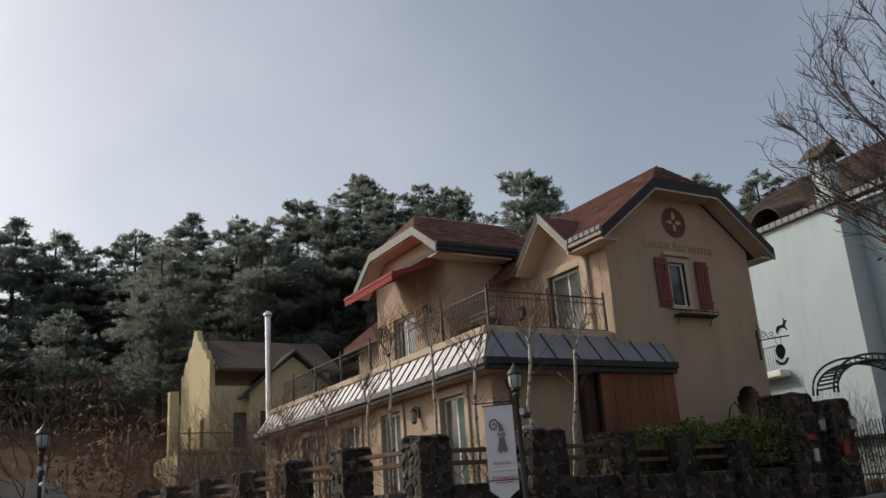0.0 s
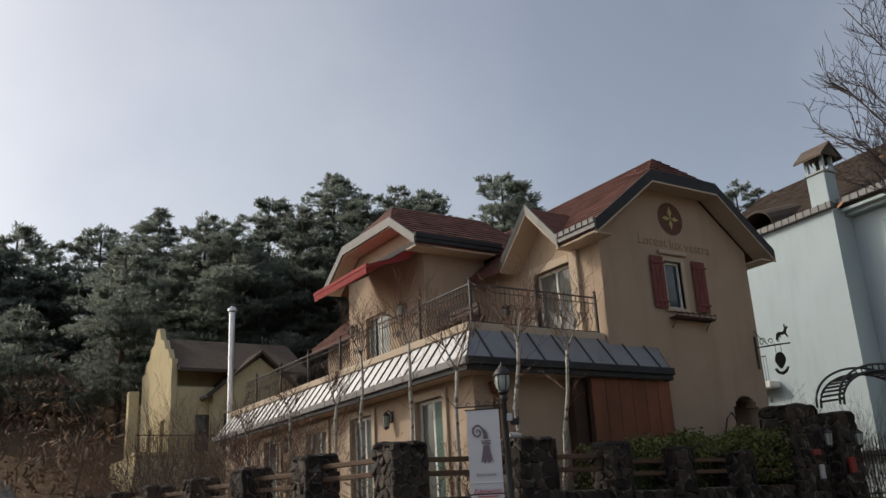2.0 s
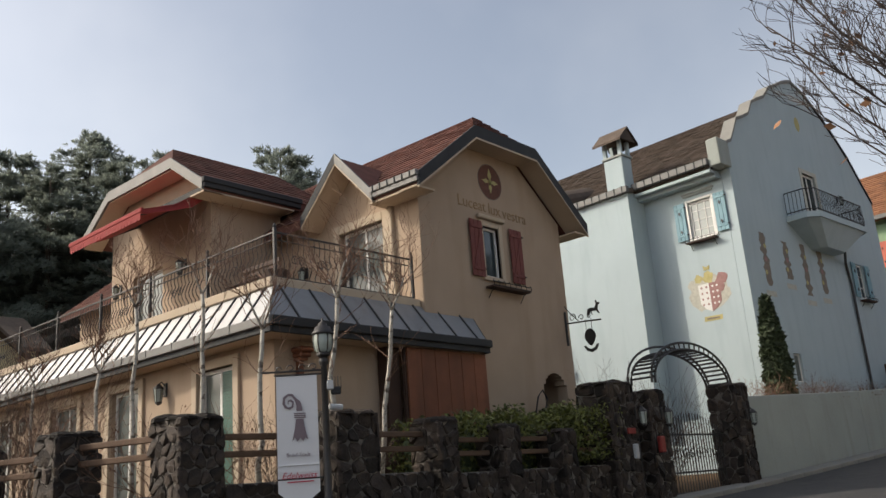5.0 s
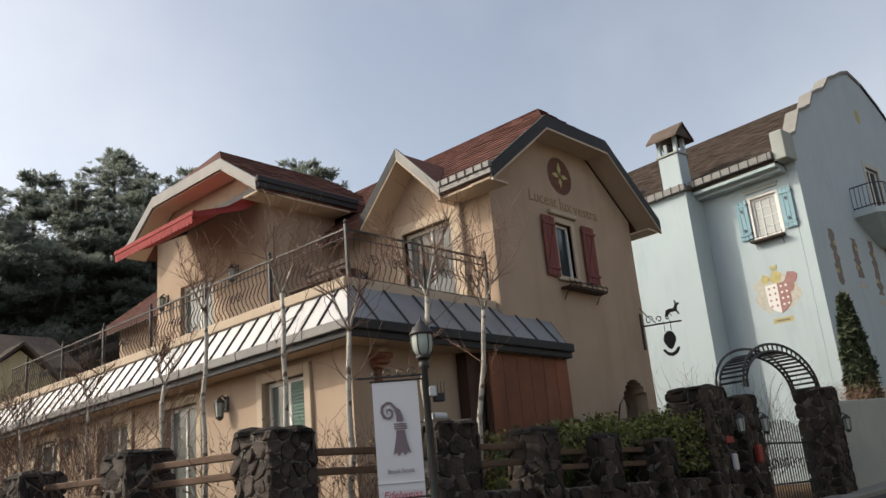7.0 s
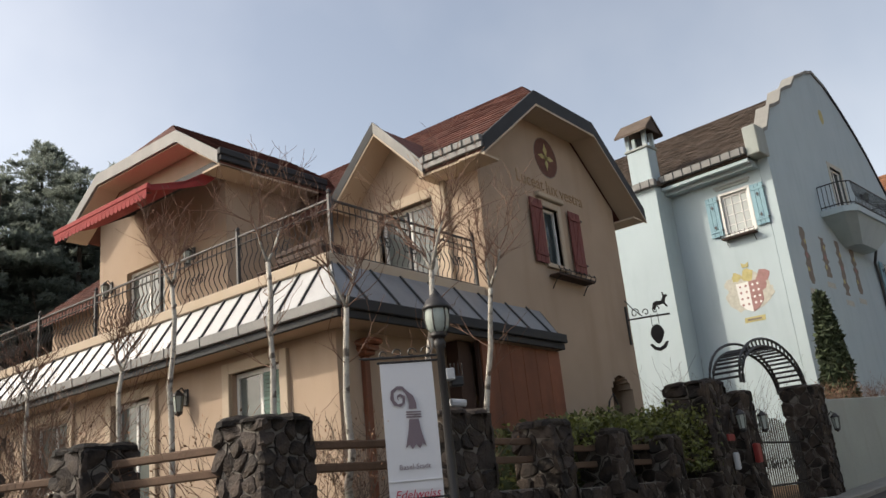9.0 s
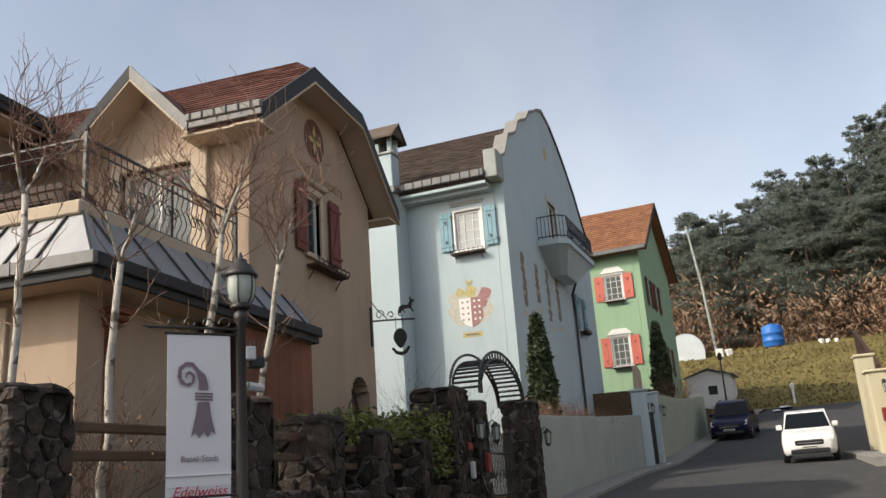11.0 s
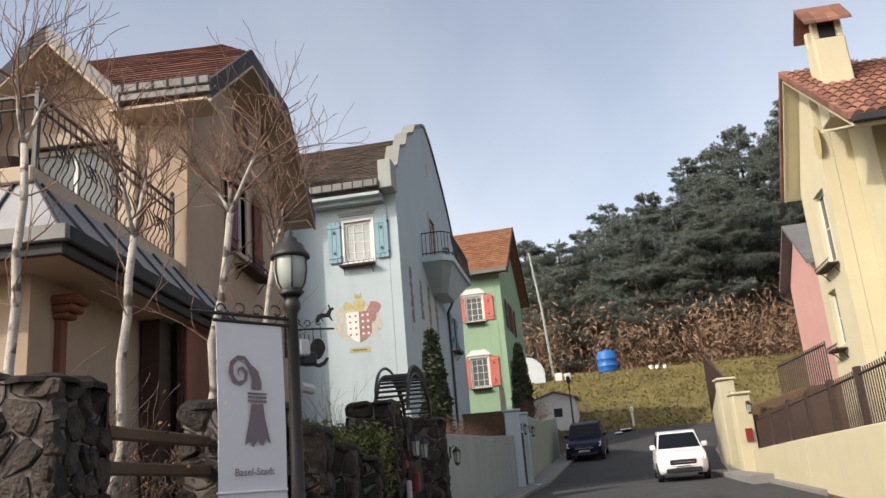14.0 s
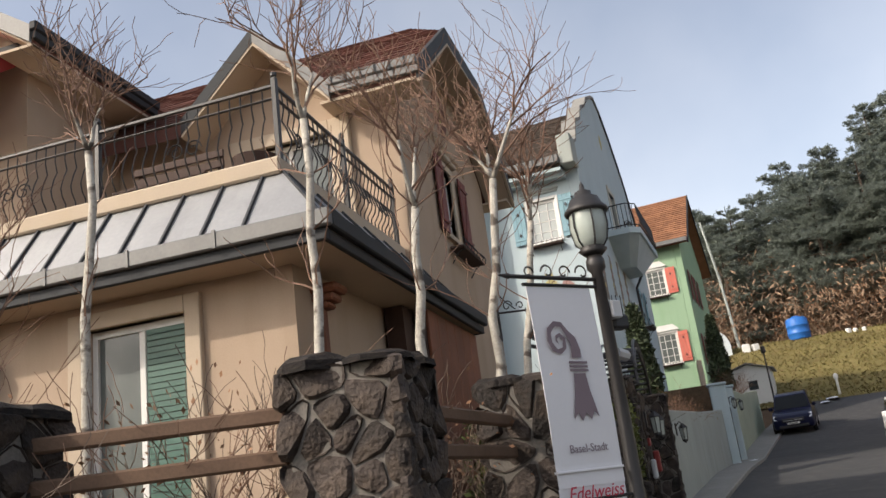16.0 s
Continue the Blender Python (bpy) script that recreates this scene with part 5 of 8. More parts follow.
first_w = bar_mesh("baluster", belly(-1), 0.0095)
y0 = 16.2
first_w.matrix_basis = pose(0, y0 - 16.06, ZB - 5.52 - 0.04)
n = 0
y = y0 + 0.125
while y < 29.6:
    if abs(((y - 16.06) % 2.1) - 0.0) > 0.06:
        shared("baluster", first_w.data, pose(0, y - 16.06, ZB - 5.52 - 0.04), railing)
    y += 0.125
x = 10.9
while x < 14.2:
    shared("baluster", first_w.data, pose(x - 10.75, 0, ZB - 5.52 - 0.04, 0, 0, 90), railing)
    x += 0.125
post0 = None
for px, py in [(10.75, 16.06 + 2.1 * i) for i in range(7)] + [(12.5, 16.06), (14.24, 16.06)]:
    if post0 is None:
        bm = B()
        bbox(bm, -0.03, 0.03, -0.03, 0.03, 0.03, 0.98, 0.008)
        lathe(bm, [(0.012, 0.98), (0.035, 1.0), (0.035, 1.03), (0.01, 1.06)], 8)
        post0 = part("post", bm, IRON, railing)
        post0.matrix_basis = pose(px - 10.75, py - 16.06, 0)
    else:
        shared("post", post0.data, pose(px - 10.75, py - 16.06, 0), railing)
for z, h in ((ZR - 0.03, 0.035), (ZB, 0.02), (ZR - 0.17, 0.014)):
    for a in (((-0.02, 0.02, 0, 13.6)), (-0.02, 3.5, -0.02, 0.02)):
        bm = B()
        bbox(bm, a[0], a[1], a[2], a[3], z - 5.52 - h / 2, z - 5.52 + h / 2, 0.006)
        part("rail", bm, IRON, railing)


def scroll(r, turns=1.4, n=16):
    return [(0, r * (1 - 0.75 * i / n) * math.cos(2 * math.pi * turns * i / n), r * (1 - 0.75 * i / n) * math.sin(2 * math.pi * turns * i / n)) for i in range(n + 1)]


sc = None
for k in range(6):
    for q in (-1, 1):
        m = pose(-0.02, 2.1 * k + 1.05 + 0.1 * q, 0.42) @ Matrix.Diagonal((1, q, 1, 1))
        if sc is None:
            sc = bar_mesh("scroll", scroll(0.1), 0.009)
            sc.matrix_basis = m
        else:
            shared("scroll", sc.data, m, railing)
for k in range(5):
    for q in (-1, 1):
        shared("scroll", sc.data, pose(0.5 + 0.62 * k + 0.07 * q, -0.02, 0.42, 0, 0, 90) @ Matrix.Diagonal((1, q, 1, 1)), railing)
# dark basket left by the corner
bm = B()
lathe(bm, [(0.16, 0), (0.24, 0.1), (0.26, 0.24), (0.22, 0.26), (0.2, 0.12), (0.02, 0.1)], 14)
basket = part("planter_bowl", bm, WOOD_DARK)
basket.matrix_basis = pose(11.1, 16.5, 5.58)
tagged(basket, "dark round planter bowl on the terrace", "planter")

# slatted bench on the terrace
bench = root("bench", pose(11.6, 17.85, 5.52), "dark slatted wooden bench on the terrace", "bench")
for y in (-0.56, 0.5):
    for x, h in ((-0.24, 0.42), (0.2, 0.86)):
        bm = B()
        bbox(bm, x, x + 0.06, y, y + 0.06, 0, h, 0.008)
        part("leg", bm, WOOD_DARK, bench)
for i in range(5):
    bm = B()
    bbox(bm, -0.25 + 0.1 * i, -0.17 + 0.1 * i, -0.6, 0.6, 0.421, 0.455, 0.006)
    part("seat_slat", bm, WOOD_DARK, bench)
for z in (0.52, 0.65, 0.78):
    bm = B()
    bbox(bm, 0.165, 0.198, -0.6, 0.6, z, z + 0.09, 0.006)
    part("back_slat", bm, WOOD_DARK, bench)

# awning
awn = root("awning", pose(12.36, 22.6, 8.85), "red canvas awning folded out above the terrace", "awning")
bm = B()
K = 8
for k in range(K):
    za, zb = 8.86 - 0.78 * (k / K) - 0.13 * math.sin(math.pi * k / K), 8.86 - 0.78 * ((k + 1) / K) - 0.13 * math.sin(math.pi * (k + 1) / K)
    xa, xb = 12.36 - 1.64 * k / K, 12.36 - 1.64 * (k + 1) / K
    prism(bm, [(xa, 20.6, za), (xa, 23.85, za), (xb, 23.85, zb), (xb, 20.6, zb)], (0, 0, 0.012))
part("canvas", bm, CANVAS, awn, world_space=True)
bm = B()
prism(bm, [(12.3, 20.6, 8.87), (11.5, 20.6, 8.36), (10.7, 20.6, 8.09), (10.7, 20.6, 7.98), (11.45, 20.6, 8.2), (11.95, 20.6, 8.38), (12.3, 20.6, 8.66)], (0, 0.012, 0))
part("side_flap", bm, CANVAS, awn, "slack dark red side of the awning", world_space=True)
bm = B()
bbox(bm, 10.66, 10.74, 20.55, 23.9, 8.0, 8.12, 0.02)
part("front_bar", bm, CANVAS, awn, "red front bar", world_space=True)
n = 24
bm = B()
for k in range(n):
    ya, yb = 20.6 + 3.25 * k / n, 20.6 + 3.25 * (k + 1) / n
    prism(bm, [(10.67, ya, 8.0), (10.67, yb, 8.0), (10.68, yb - 0.01, 7.86), (10.68, (ya + yb) / 2, 7.83), (10.68, ya + 0.01, 7.86)], (0.006, 0, 0))
part("valance", bm, CANVAS, awn, world_space=True)
bm = B()
bbox(bm, 12.2, 12.39, 20.55, 23.9, 8.8, 8.98, 0.03)
part("cassette", bm, FASCIA, awn, world_space=True)
for y in (20.95, 23.5):
    bm = B()
    tube(bm, [(12.3, y, 8.75), (11.6, y + 0.35, 8.4), (10.72, y, 8.05)], 0.03, sides=6)
    part("folding_arm", bm, FASCIA, awn, world_space=True)


def wall_lantern(m):
    o = root("wall_lantern", m, "black wall lantern with clear glass", "lamp", "wall lanterns")
    bm = B()
    bbox(bm, -0.06, 0.06, -0.03, 0.0, -0.1, 0.16, 0.01)
    tube(bm, [(0, -0.02, 0.1), (0, -0.1, 0.18), (0, -0.16, 0.13)], 0.012, sides=6)
    part("bracket", bm, IRON, o)
    bm = B()
    lathe(bm, [(0.02, 0.14), (0.10, 0.06), (0.105, 0.04)], 6, (0, -0.16, 0))
    part("cap", bm, IRON, o)
    bm = B()
    lathe(bm, [(0.085, 0.04), (0.06, -0.2)], 6, (0, -0.16, 0))
    part("glass", bm, LAMP_GLASS, o)
    bm = B()
    for k in range(6):
        a = 2 * math.pi * k / 6
        tube(bm, [(0.09 * math.cos(a), -0.16 + 0.09 * math.sin(a), 0.05), (0.062 * math.cos(a), -0.16 + 0.062 * math.sin(a), -0.21)], 0.007, sides=4)
    lathe(bm, [(0.065, -0.2), (0.065, -0.23), (0.015, -0.27)], 6, (0, -0.16, 0))
    part("cage", bm, IRON, o)
    return o


lan = wall_lantern(Matrix.Translation((10.6, 19.35, 4.0)) @ WEST)
for x, y, z in ((10.6, 25.4, 4.0), (14.4, 19.6, 6.9), (12.4, 21.6, 7.3), (12.4, 24.6, 7.3)):
    copy_thing(lan, Matrix.Translation((x, y, z)) @ WEST)

copy_thing(lan, WM[blue] @ pose(8.55, -0.02, 8.4))

# steel flue at the terrace's end
flue = root("flue_pipe", pose(10.83, 31.5, 1.9), "shiny stainless steel flue pipe with a cap", "flue")
for k in range(9):
    bm = B()
    lathe(bm, [(0.11, 0.82 * k), (0.11, 0.82 * k + 0.76), (0.122, 0.82 * k + 0.77), (0.122, 0.82 * k + 0.81)], 12)
    part("pipe_section", bm, STEEL, flue)
bm = B()
lathe(bm, [(0.06, 7.38), (0.17, 7.42), (0.17, 7.5), (0.05, 7.6)], 12)
part("cap", bm, STEEL, flue)

# hanging iron sign on the house corner
sign = root("hanging_sign", pose(19.5, 15.9, 5.5), "black wrought-iron hanging sign with a stag and scrolls", "sign")
bm = B()
bbox(bm, -0.04, 0.02, -0.04, 0.0, -0.55, 0.3, 0.008)
part("back_plate", bm, IRON, sign)
bm = B()
tube(bm, [(0, -0.02, 0.0), (0.03, -0.5, -0.02), (0.06, -0.98, -0.05)], 0.02, sides=6)
part("arm", bm, IRON, sign)
D = Vector((0.06, -1.0, 0)).normalized() * 0.63


def along(s, z):
    return (D.x * s, D.y * s - 0.02, z * 0.75 - 0.05)


for c, r, sgn in ((0.3, 0.16, 1), (0.7, 0.12, -1), (1.05, 0.14, 1)):
    bm = B()
    pts = [along(c + sgn * r * (1 - 0.7 * i / 14) * math.cos(6 * i / 14), 0.16 + r + r * (1 - 0.7 * i / 14) * math.sin(6 * i / 14) - 0.1) for i in range(15)]
    tube(bm, pts, 0.012, sides=4)
    part("scroll", bm, IRON, sign)
bm = B()
tube(bm, [along(0.0, 0.65), along(0.25, 0.35), along(0.55, 0.1)], 0.012, sides=4)
part("brace", bm, IRON, sign)
bm = B()
for k in range(5):
    tube(bm, [along(-0.02, -0.1 - 0.1 * k), along(-0.1, -0.14 - 0.1 * k), along(-0.08, -0.05 - 0.1 * k), along(0.0, -0.04 - 0.1 * k)], 0.01, sides=4)
part("scrollwork", bm, IRON, sign)
bm = B()
STAG = [(0.95, 0.28), (1.0, 0.42), (1.12, 0.46), (1.3, 0.44), (1.38, 0.55), (1.36, 0.68), (1.4, 0.68), (1.43, 0.58), (1.5, 0.6), (1.55, 0.55), (1.46, 0.5), (1.42, 0.38), (1.5, 0.24), (1.46, 0.23), (1.36, 0.34), (1.12, 0.33), (1.02, 0.2)]
prism(bm, [along(s, z - 0.02) for s, z in STAG], (0.02, 0.0, 0))
part("stag", bm, IRON, sign)
bm = B()
SH = [(0.98 + 0.24 * math.cos(a) * (1 if math.sin(a) > 0 else 1 - 0.4 * abs(math.sin(a))), -0.5 + 0.28 * math.sin(a)) for a in [2 * math.pi * k / 18 for k in range(18)]]
prism(bm, [along(s, z) for s, z in SH], (0.02, 0.0, 0))
part("shield", bm, IRON, sign)
bm = B()
RB = [(0.66, -0.78), (0.8, -0.94), (1.0, -1.0), (1.2, -0.93), (1.32, -0.76), (1.24, -0.74), (1.14, -0.84), (1.0, -0.89), (0.85, -0.85), (0.73, -0.74)]
prism(bm, [along(s, z) for s, z in RB], (0.02, 0.0, 0))
part("ribbon", bm, IRON, sign)
bm = B()
for s in (0.85, 1.1):
    tube(bm, [along(s, 0.1), along(s, -0.24)], 0.008, sides=4)
part("chain", bm, IRON, sign)
# iron hose reel by the arch
bm = B()
tube(bm, [(17.7, 15.8, GZ + 1.3 + 0.0), (17.75, 15.7, GZ + 1.75), (17.95, 15.7, GZ + 1.9), (18.1, 15.7, GZ + 1.7), (18.0, 15.7, GZ + 1.5)], 0.02, sides=5)
tube(bm, [(17.75, 15.8, GZ), (17.75, 15.8, GZ + 1.45), (18.05, 15.75, GZ + 1.45)], 0.02, sides=5)
o = part("iron_crook", bm, IRON)
tagged(o, "curled black iron garden crook", "crook")

# ---- field-stone walls with piers ----
rs = random.Random(11)
UNIT = []
for k in range(20):
    n = 9
    ring = [(0.5 * math.cos(2 * math.pi * i / n + 0.3) * rs.uniform(0.78, 1.12), 0.5 * math.sin(2 * math.pi * i / n + 0.3) * rs.uniform(0.78, 1.12)) for i in range(n)]
    sq = [(max(-0.5, min(0.5, 1.12 * u)), max(-0.5, min(0.5, 1.12 * v))) for u, v in ring]
    verts = [(u, 0.05, v) for u, v in sq] + [(u * 0.97, -0.5, v * 0.97) for u, v in sq] + [(u * 0.72 + rs.uniform(-0.05, 0.05), -0.95 + rs.uniform(-0.15, 0.12), v * 0.72 + rs.uniform(-0.05, 0.05)) for u, v in sq] + [(rs.uniform(-0.1, 0.1), -1.0, rs.uniform(-0.1, 0.1))]
    faces = []
    for i in range(n):
        j = (i + 1) % n
        faces += [(i, j, n + j, n + i), (n + i, n + j, 2 * n + j, 2 * n + i), (2 * n + i, 2 * n + j, 3 * n)]
    UNIT.append((verts, faces))
UNIT_MESH = []
for v, f in UNIT:
    me = bpy.data.meshes.new("stone")
    me.from_pydata(v, [], f)
    me.materials.append(STONE)
    UNIT_MESH.append(me)
BULK = ([], [])
PIECES = []


def clip_cell(poly, px, pz, qx, qz, gap):
    """Keeps the side of poly nearer to p than to q, less a joint."""
    nx, nz = qx - px, qz - pz
    ln = math.hypot(nx, nz)
    nx, nz = nx / ln, nz / ln
    lim = (px + qx) / 2 * nx + (pz + qz) / 2 * nz - gap
    out = []
    for (u0, v0), (u1, v1) in zip(poly, poly[1:] + poly[:1]):
        d0, d1 = u0 * nx + v0 * nz - lim, u1 * nx + v1 * nz - lim
        if d0 <= 0:
            out.append((u0, v0))
        if d0 * d1 < 0:
            f = d0 / (d0 - d1)
            out.append((u0 + (u1 - u0) * f, v0 + (v1 - v0) * f))
    return out


def stone_face(parent, m, w, h, near, cell=0.21, depth=0.07, seed=0):
    """Covers a face (local u along x, up z, outside -y) with irregular fitted stones."""
    r = random.Random(seed)
    nu, nv = max(2, round(w / cell / 1.05)), max(2, round(h / cell))
    seeds = []
    for j in range(nv):
        for i in range(nu):
            if r.random() < 0.1:
                continue
            seeds.append(((i + 0.5 + (0.25 if j % 2 else -0.25) + r.uniform(-0.42, 0.42)) * w / nu, (j + 0.5 + r.uniform(-0.42, 0.42)) * h / nv))
    for px, pz in seeds:
        poly = [(-0.01, 0), (w + 0.01, 0), (w + 0.01, h), (-0.01, h)]
        for qx, qz in seeds:
            if (qx, qz) != (px, pz) and abs(qx - px) + abs(qz - pz) < cell * 5 and poly:
                poly = clip_cell(poly, px, pz, qx, qz, r.uniform(0.003, 0.011))
        if len(poly) < 3:
            continue
        cu, cv = sum(u for u, v in poly) / len(poly), sum(v for u, v in poly) / len(poly)
        soft = []
        for (u0, v0), (u1, v1) in zip(poly, poly[1:] + poly[:1]):
            if math.hypot(u1 - u0, v1 - v0) > 0.035:
                for f in (0.2, 0.8):
                    soft.append((u0 + (u1 - u0) * f + r.uniform(-0.006, 0.006), v0 + (v1 - v0) * f + r.uniform(-0.006, 0.006)))
        if len(soft) < 5:
            continue
        n = len(soft)
        dp, ta, tb = depth * r.uniform(0.6, 1.5), r.uniform(-0.25, 0.25), r.uniform(-0.25, 0.25)
        v = [(u - cu, 0.02, z - cv) for u, z in soft]
        v += [((u - cu) * 0.985, -0.6 * dp, (z - cv) * 0.985) for u, z in soft]
        v += [((u - cu) * 0.8, -dp + (u - cu) * ta + (z - cv) * tb + r.uniform(-0.006, 0.006), (z - cv) * 0.8) for u, z in soft]
        v.append((0, -dp - 0.004 + r.uniform(-0.006, 0.004), 0))
        f = []
        for i in range(n):
            j = (i + 1) % n
            f += [(i, j, n + j, n + i), (n + i, n + j, 2 * n + j, 2 * n + i), (2 * n + i, 2 * n + j, 3 * n)]
        t = m @ Matrix.Translation((cu, 0, cv))
        if near and len(PIECES) < 300:
            me = bpy.data.meshes.new("stone")
            me.from_pydata(v, [], f)
            me.materials.append(STONE)
            PIECES.append((parent, me, t))
        else:
            o = len(BULK[0])
            BULK[0].extend(tuple(t @ Vector(c)) for c in v)
            BULK[1].extend(tuple(i + o for i in q) for q in f)


stone_wall = root("stone_wall", pose(8, 14, 0.5), "dark field-stone garden wall with piers and rails", "wall", kind="structure")


def stone_block(x0, x1, y0, y1, z0, z1, sides="swen", near=False, cap=False, seed=0, cell=0.21):
    bm = B()
    bbox(bm, x0 + 0.03, x1 - 0.03, y0 + 0.03, y1 - 0.03, z0, z1 - 0.02, 0.03)
    core = part("pier" if cap else "wall_core", bm, MORTAR, stone_wall, world_space=True)
    fr = {"s": (Matrix.Translation((x0, y0 + 0.03, z0)), x1 - x0), "w": (Matrix.Translation((x0 + 0.03, y1, z0)) @ Matrix.Rotation(-math.pi / 2, 4, "Z"), y1 - y0),
          "e": (Matrix.Translation((x1 - 0.03, y0, z0)) @ Matrix.Rotation(math.pi / 2, 4, "Z"), y1 - y0), "n": (Matrix.Translation((x1, y1 - 0.03, z0)) @ Matrix.Rotation(math.pi, 4, "Z"), x1 - x0)}
    for i, s in enumerate("swen"):
        if s in sides:
            m, w = fr[s]
            stone_face(core, m, w, z1 - z0 - 0.03, near, cell, 0.024, seed * 10 + i)
    if cap:
        r = random.Random(seed + 77)
        nx = max(2, int((x1 - x0) / 0.32))
        ny = max(2, int((y1 - y0) / 0.32))
        for i in range(nx):
            for j in range(ny):
                u, v = x0 + (x1 - x0) * (i + 0.5) / nx, y0 + (y1 - y0) * (j + 0.5) / ny
                t = Matrix.Translation((u, v, z1 - 0.05)) @ Matrix.Rotation(r.uniform(0, 6), 4, "Z") @ Matrix.Rotation(-math.pi / 2, 4, "X") @ Matrix.Diagonal(((x1 - x0) / nx * 1.25, r.uniform(0.05, 0.1), (y1 - y0) / ny * 1.25, 1))
                k = r.randrange(20)
                if near and len(PIECES) < 300:
                    PIECES.append((core, UNIT_MESH[k], t))
                else:
                    o = len(BULK[0])
                    BULK[0].extend(tuple(t @ Vector(c)) for c in UNIT[k][0])
                    BULK[1].extend(tuple(a + o for a in f) for f in UNIT[k][1])
    return core


# the corner pier and its neighbours, nearest first
WEST_PIERS = [(7.62, 15.95, 2.9), (7.13, 17.9, 2.83), (6.78, 20.0, 2.78), (6.45, 22.2, 2.75), (6.15, 24.4, 2.75), (5.85, 26.6, 2.75)]
stone_block(7.64, 8.3, 14.03, 14.73, 0.4, 2.95, "swe", True, True, 1, 0.165)
stone_block(6.97, 7.62, 15.95, 16.6, 0.4, 2.9, "sw", True, True, 3)
stone_block(8.3, 9.8, 13.95, 14.3, 0.4, 2.08, "s", True, False, 4)
stone_block(9.8, 10.6, 13.5, 14.2, 0.5, 2.98, "swe", True, True, 2)
stone_block(10.6, 11.9, 13.66, 14.05, 0.4, 2.1, "s", False, False, 5)
for i, (x0, x1, z1) in enumerate(((11.9, 12.35, 2.88), (13.55, 14.0, 2.78), (15.3, 15.75, 2.72))):
    stone_block(x0, x1, 13.5, 14.15, 0.6, z1, "swe", False, True, 20 + i)
for i, (x0, x1) in enumerate(((12.35, 13.55), (14.0, 15.3), (15.75, 17.1))):
    stone_block(x0, x1, 13.66, 14.05, 0.6, 2.05, "s", False, False, 30 + i)
for i, (x0, x1, y0, y1, z1) in enumerate(((17.1, 18.1, 13.5, 14.3, 3.68), (18.72, 19.45, 13.5, 14.2, 3.55), (22.55, 23.35, 13.2, 13.95, 3.8))):
    stone_block(x0, x1, y0, y1, 0.7, z1, "swe", False, True, 40 + i, 0.22)
for i, (x, y, z1) in enumerate(WEST_PIERS[1:]):
    stone_block(x - 0.62, x, y, y + 0.62, 0.2, z1, "sw", False, True, 50 + i)
for i, ((xa, ya, _), (xb, yb, _)) in enumerate(zip([(7.9, 14.1, 0)] + WEST_PIERS, WEST_PIERS)):
    xm = (xa + xb) / 2 - 0.25
    stone_block(xm - 0.2, xm + 0.2, ya + 0.6, yb, 0.3, 2.0, "w", False, False, 60 + i)


def timber_rail(a, b, z, h=0.13):
    bm = B()
    a, b = Vector(a), Vector(b)
    d = b - a
    m = Matrix.Translation((a.x, a.y, z)) @ Matrix.Rotation(math.atan2(d.y, d.x), 4, "Z")
    bbox(bm, 0, d.length, -0.035, 0.035, -h / 2, h / 2, 0.012, m)
    return part("timber_rail", bm, WOOD_RAIL, stone_wall, world_space=True)


for z in (2.44, 2.665):
    for a, b in (((8.3, 14.12), (9.8, 13.95)), ((10.6, 13.88), (11.9, 13.88)), ((12.35, 13.88), (13.55, 13.88)), ((14.0, 13.88), (15.3, 13.88)), ((15.75, 13.88), (17.1, 13.88))):
        timber_rail(a, b, z if a[0] < 11 else z - 0.1, 0.085)
for (xa, ya, _), (xb, yb, zb) in zip([(7.95, 14.1, 0)] + WEST_PIERS, WEST_PIERS):
    for z in (zb - 0.42, zb - 0.2):
        timber_rail((xa - 0.25, ya + 0.6), (xb - 0.3, yb + 0.05), z, 0.085)

# ---- gate between the stone piers ----
gate = root("gate", pose(20.9, 13.7, 1.15), "black wrought-iron double gate under a ladder arch", "gate")
for x0, x1 in ((19.47, 20.98), (21.0, 22.53)):
    bm = B()
    n = 11
    for i in range(n + 1):
        x = x0 + (x1 - x0) * i / n
        top = 2.75 + 0.35 * math.sin(math.pi * (x - 19.47) / 3.06)
        tube(bm, [(x, 13.72, 1.25), (x, 13.72, top)], 0.014, sides=4)
    for z in (1.3, 1.75, 2.6):
        tube(bm, [(x0, 13.72, z), (x1, 13.72, z)], 0.02, sides=4)
    leaf = part("gate_leaf", bm, IRON, gate, world_space=True)
    bm = B()
    for i in range(5):
        cx = x0 + (x1 - x0) * (i + 0.5) / 5
        tube(bm, [(cx + r * math.cos(a), 13.70, 2.15 + r * math.sin(a)) for a, r in [(k * 0.45, 0.15 * (1 - k / 22)) for k in range(18)]], 0.01, sides=4)
    part("scroll", bm, IRON, leaf, world_space=True)
bm = B()
for i in range(6):
    x = 18.14 + 0.1 * i
    tube(bm, [(x, 13.8, 1.2), (x, 13.8, 2.7)], 0.014, sides=4)
for z in (1.3, 2.6):
    tube(bm, [(18.1, 13.8, z), (18.72, 13.8, z)], 0.018, sides=4)
part("side_gate", bm, IRON, gate, world_space=True)
AX0, AX1, AH = 19.15, 23.0, 0.86


def arch_pt(a, y, extra=0.0):
    return ((AX0 + AX1) / 2 - ((AX1 - AX0) / 2 + extra) * math.cos(a), y, 3.72 + (AH + extra) * math.sin(a) ** 0.9)


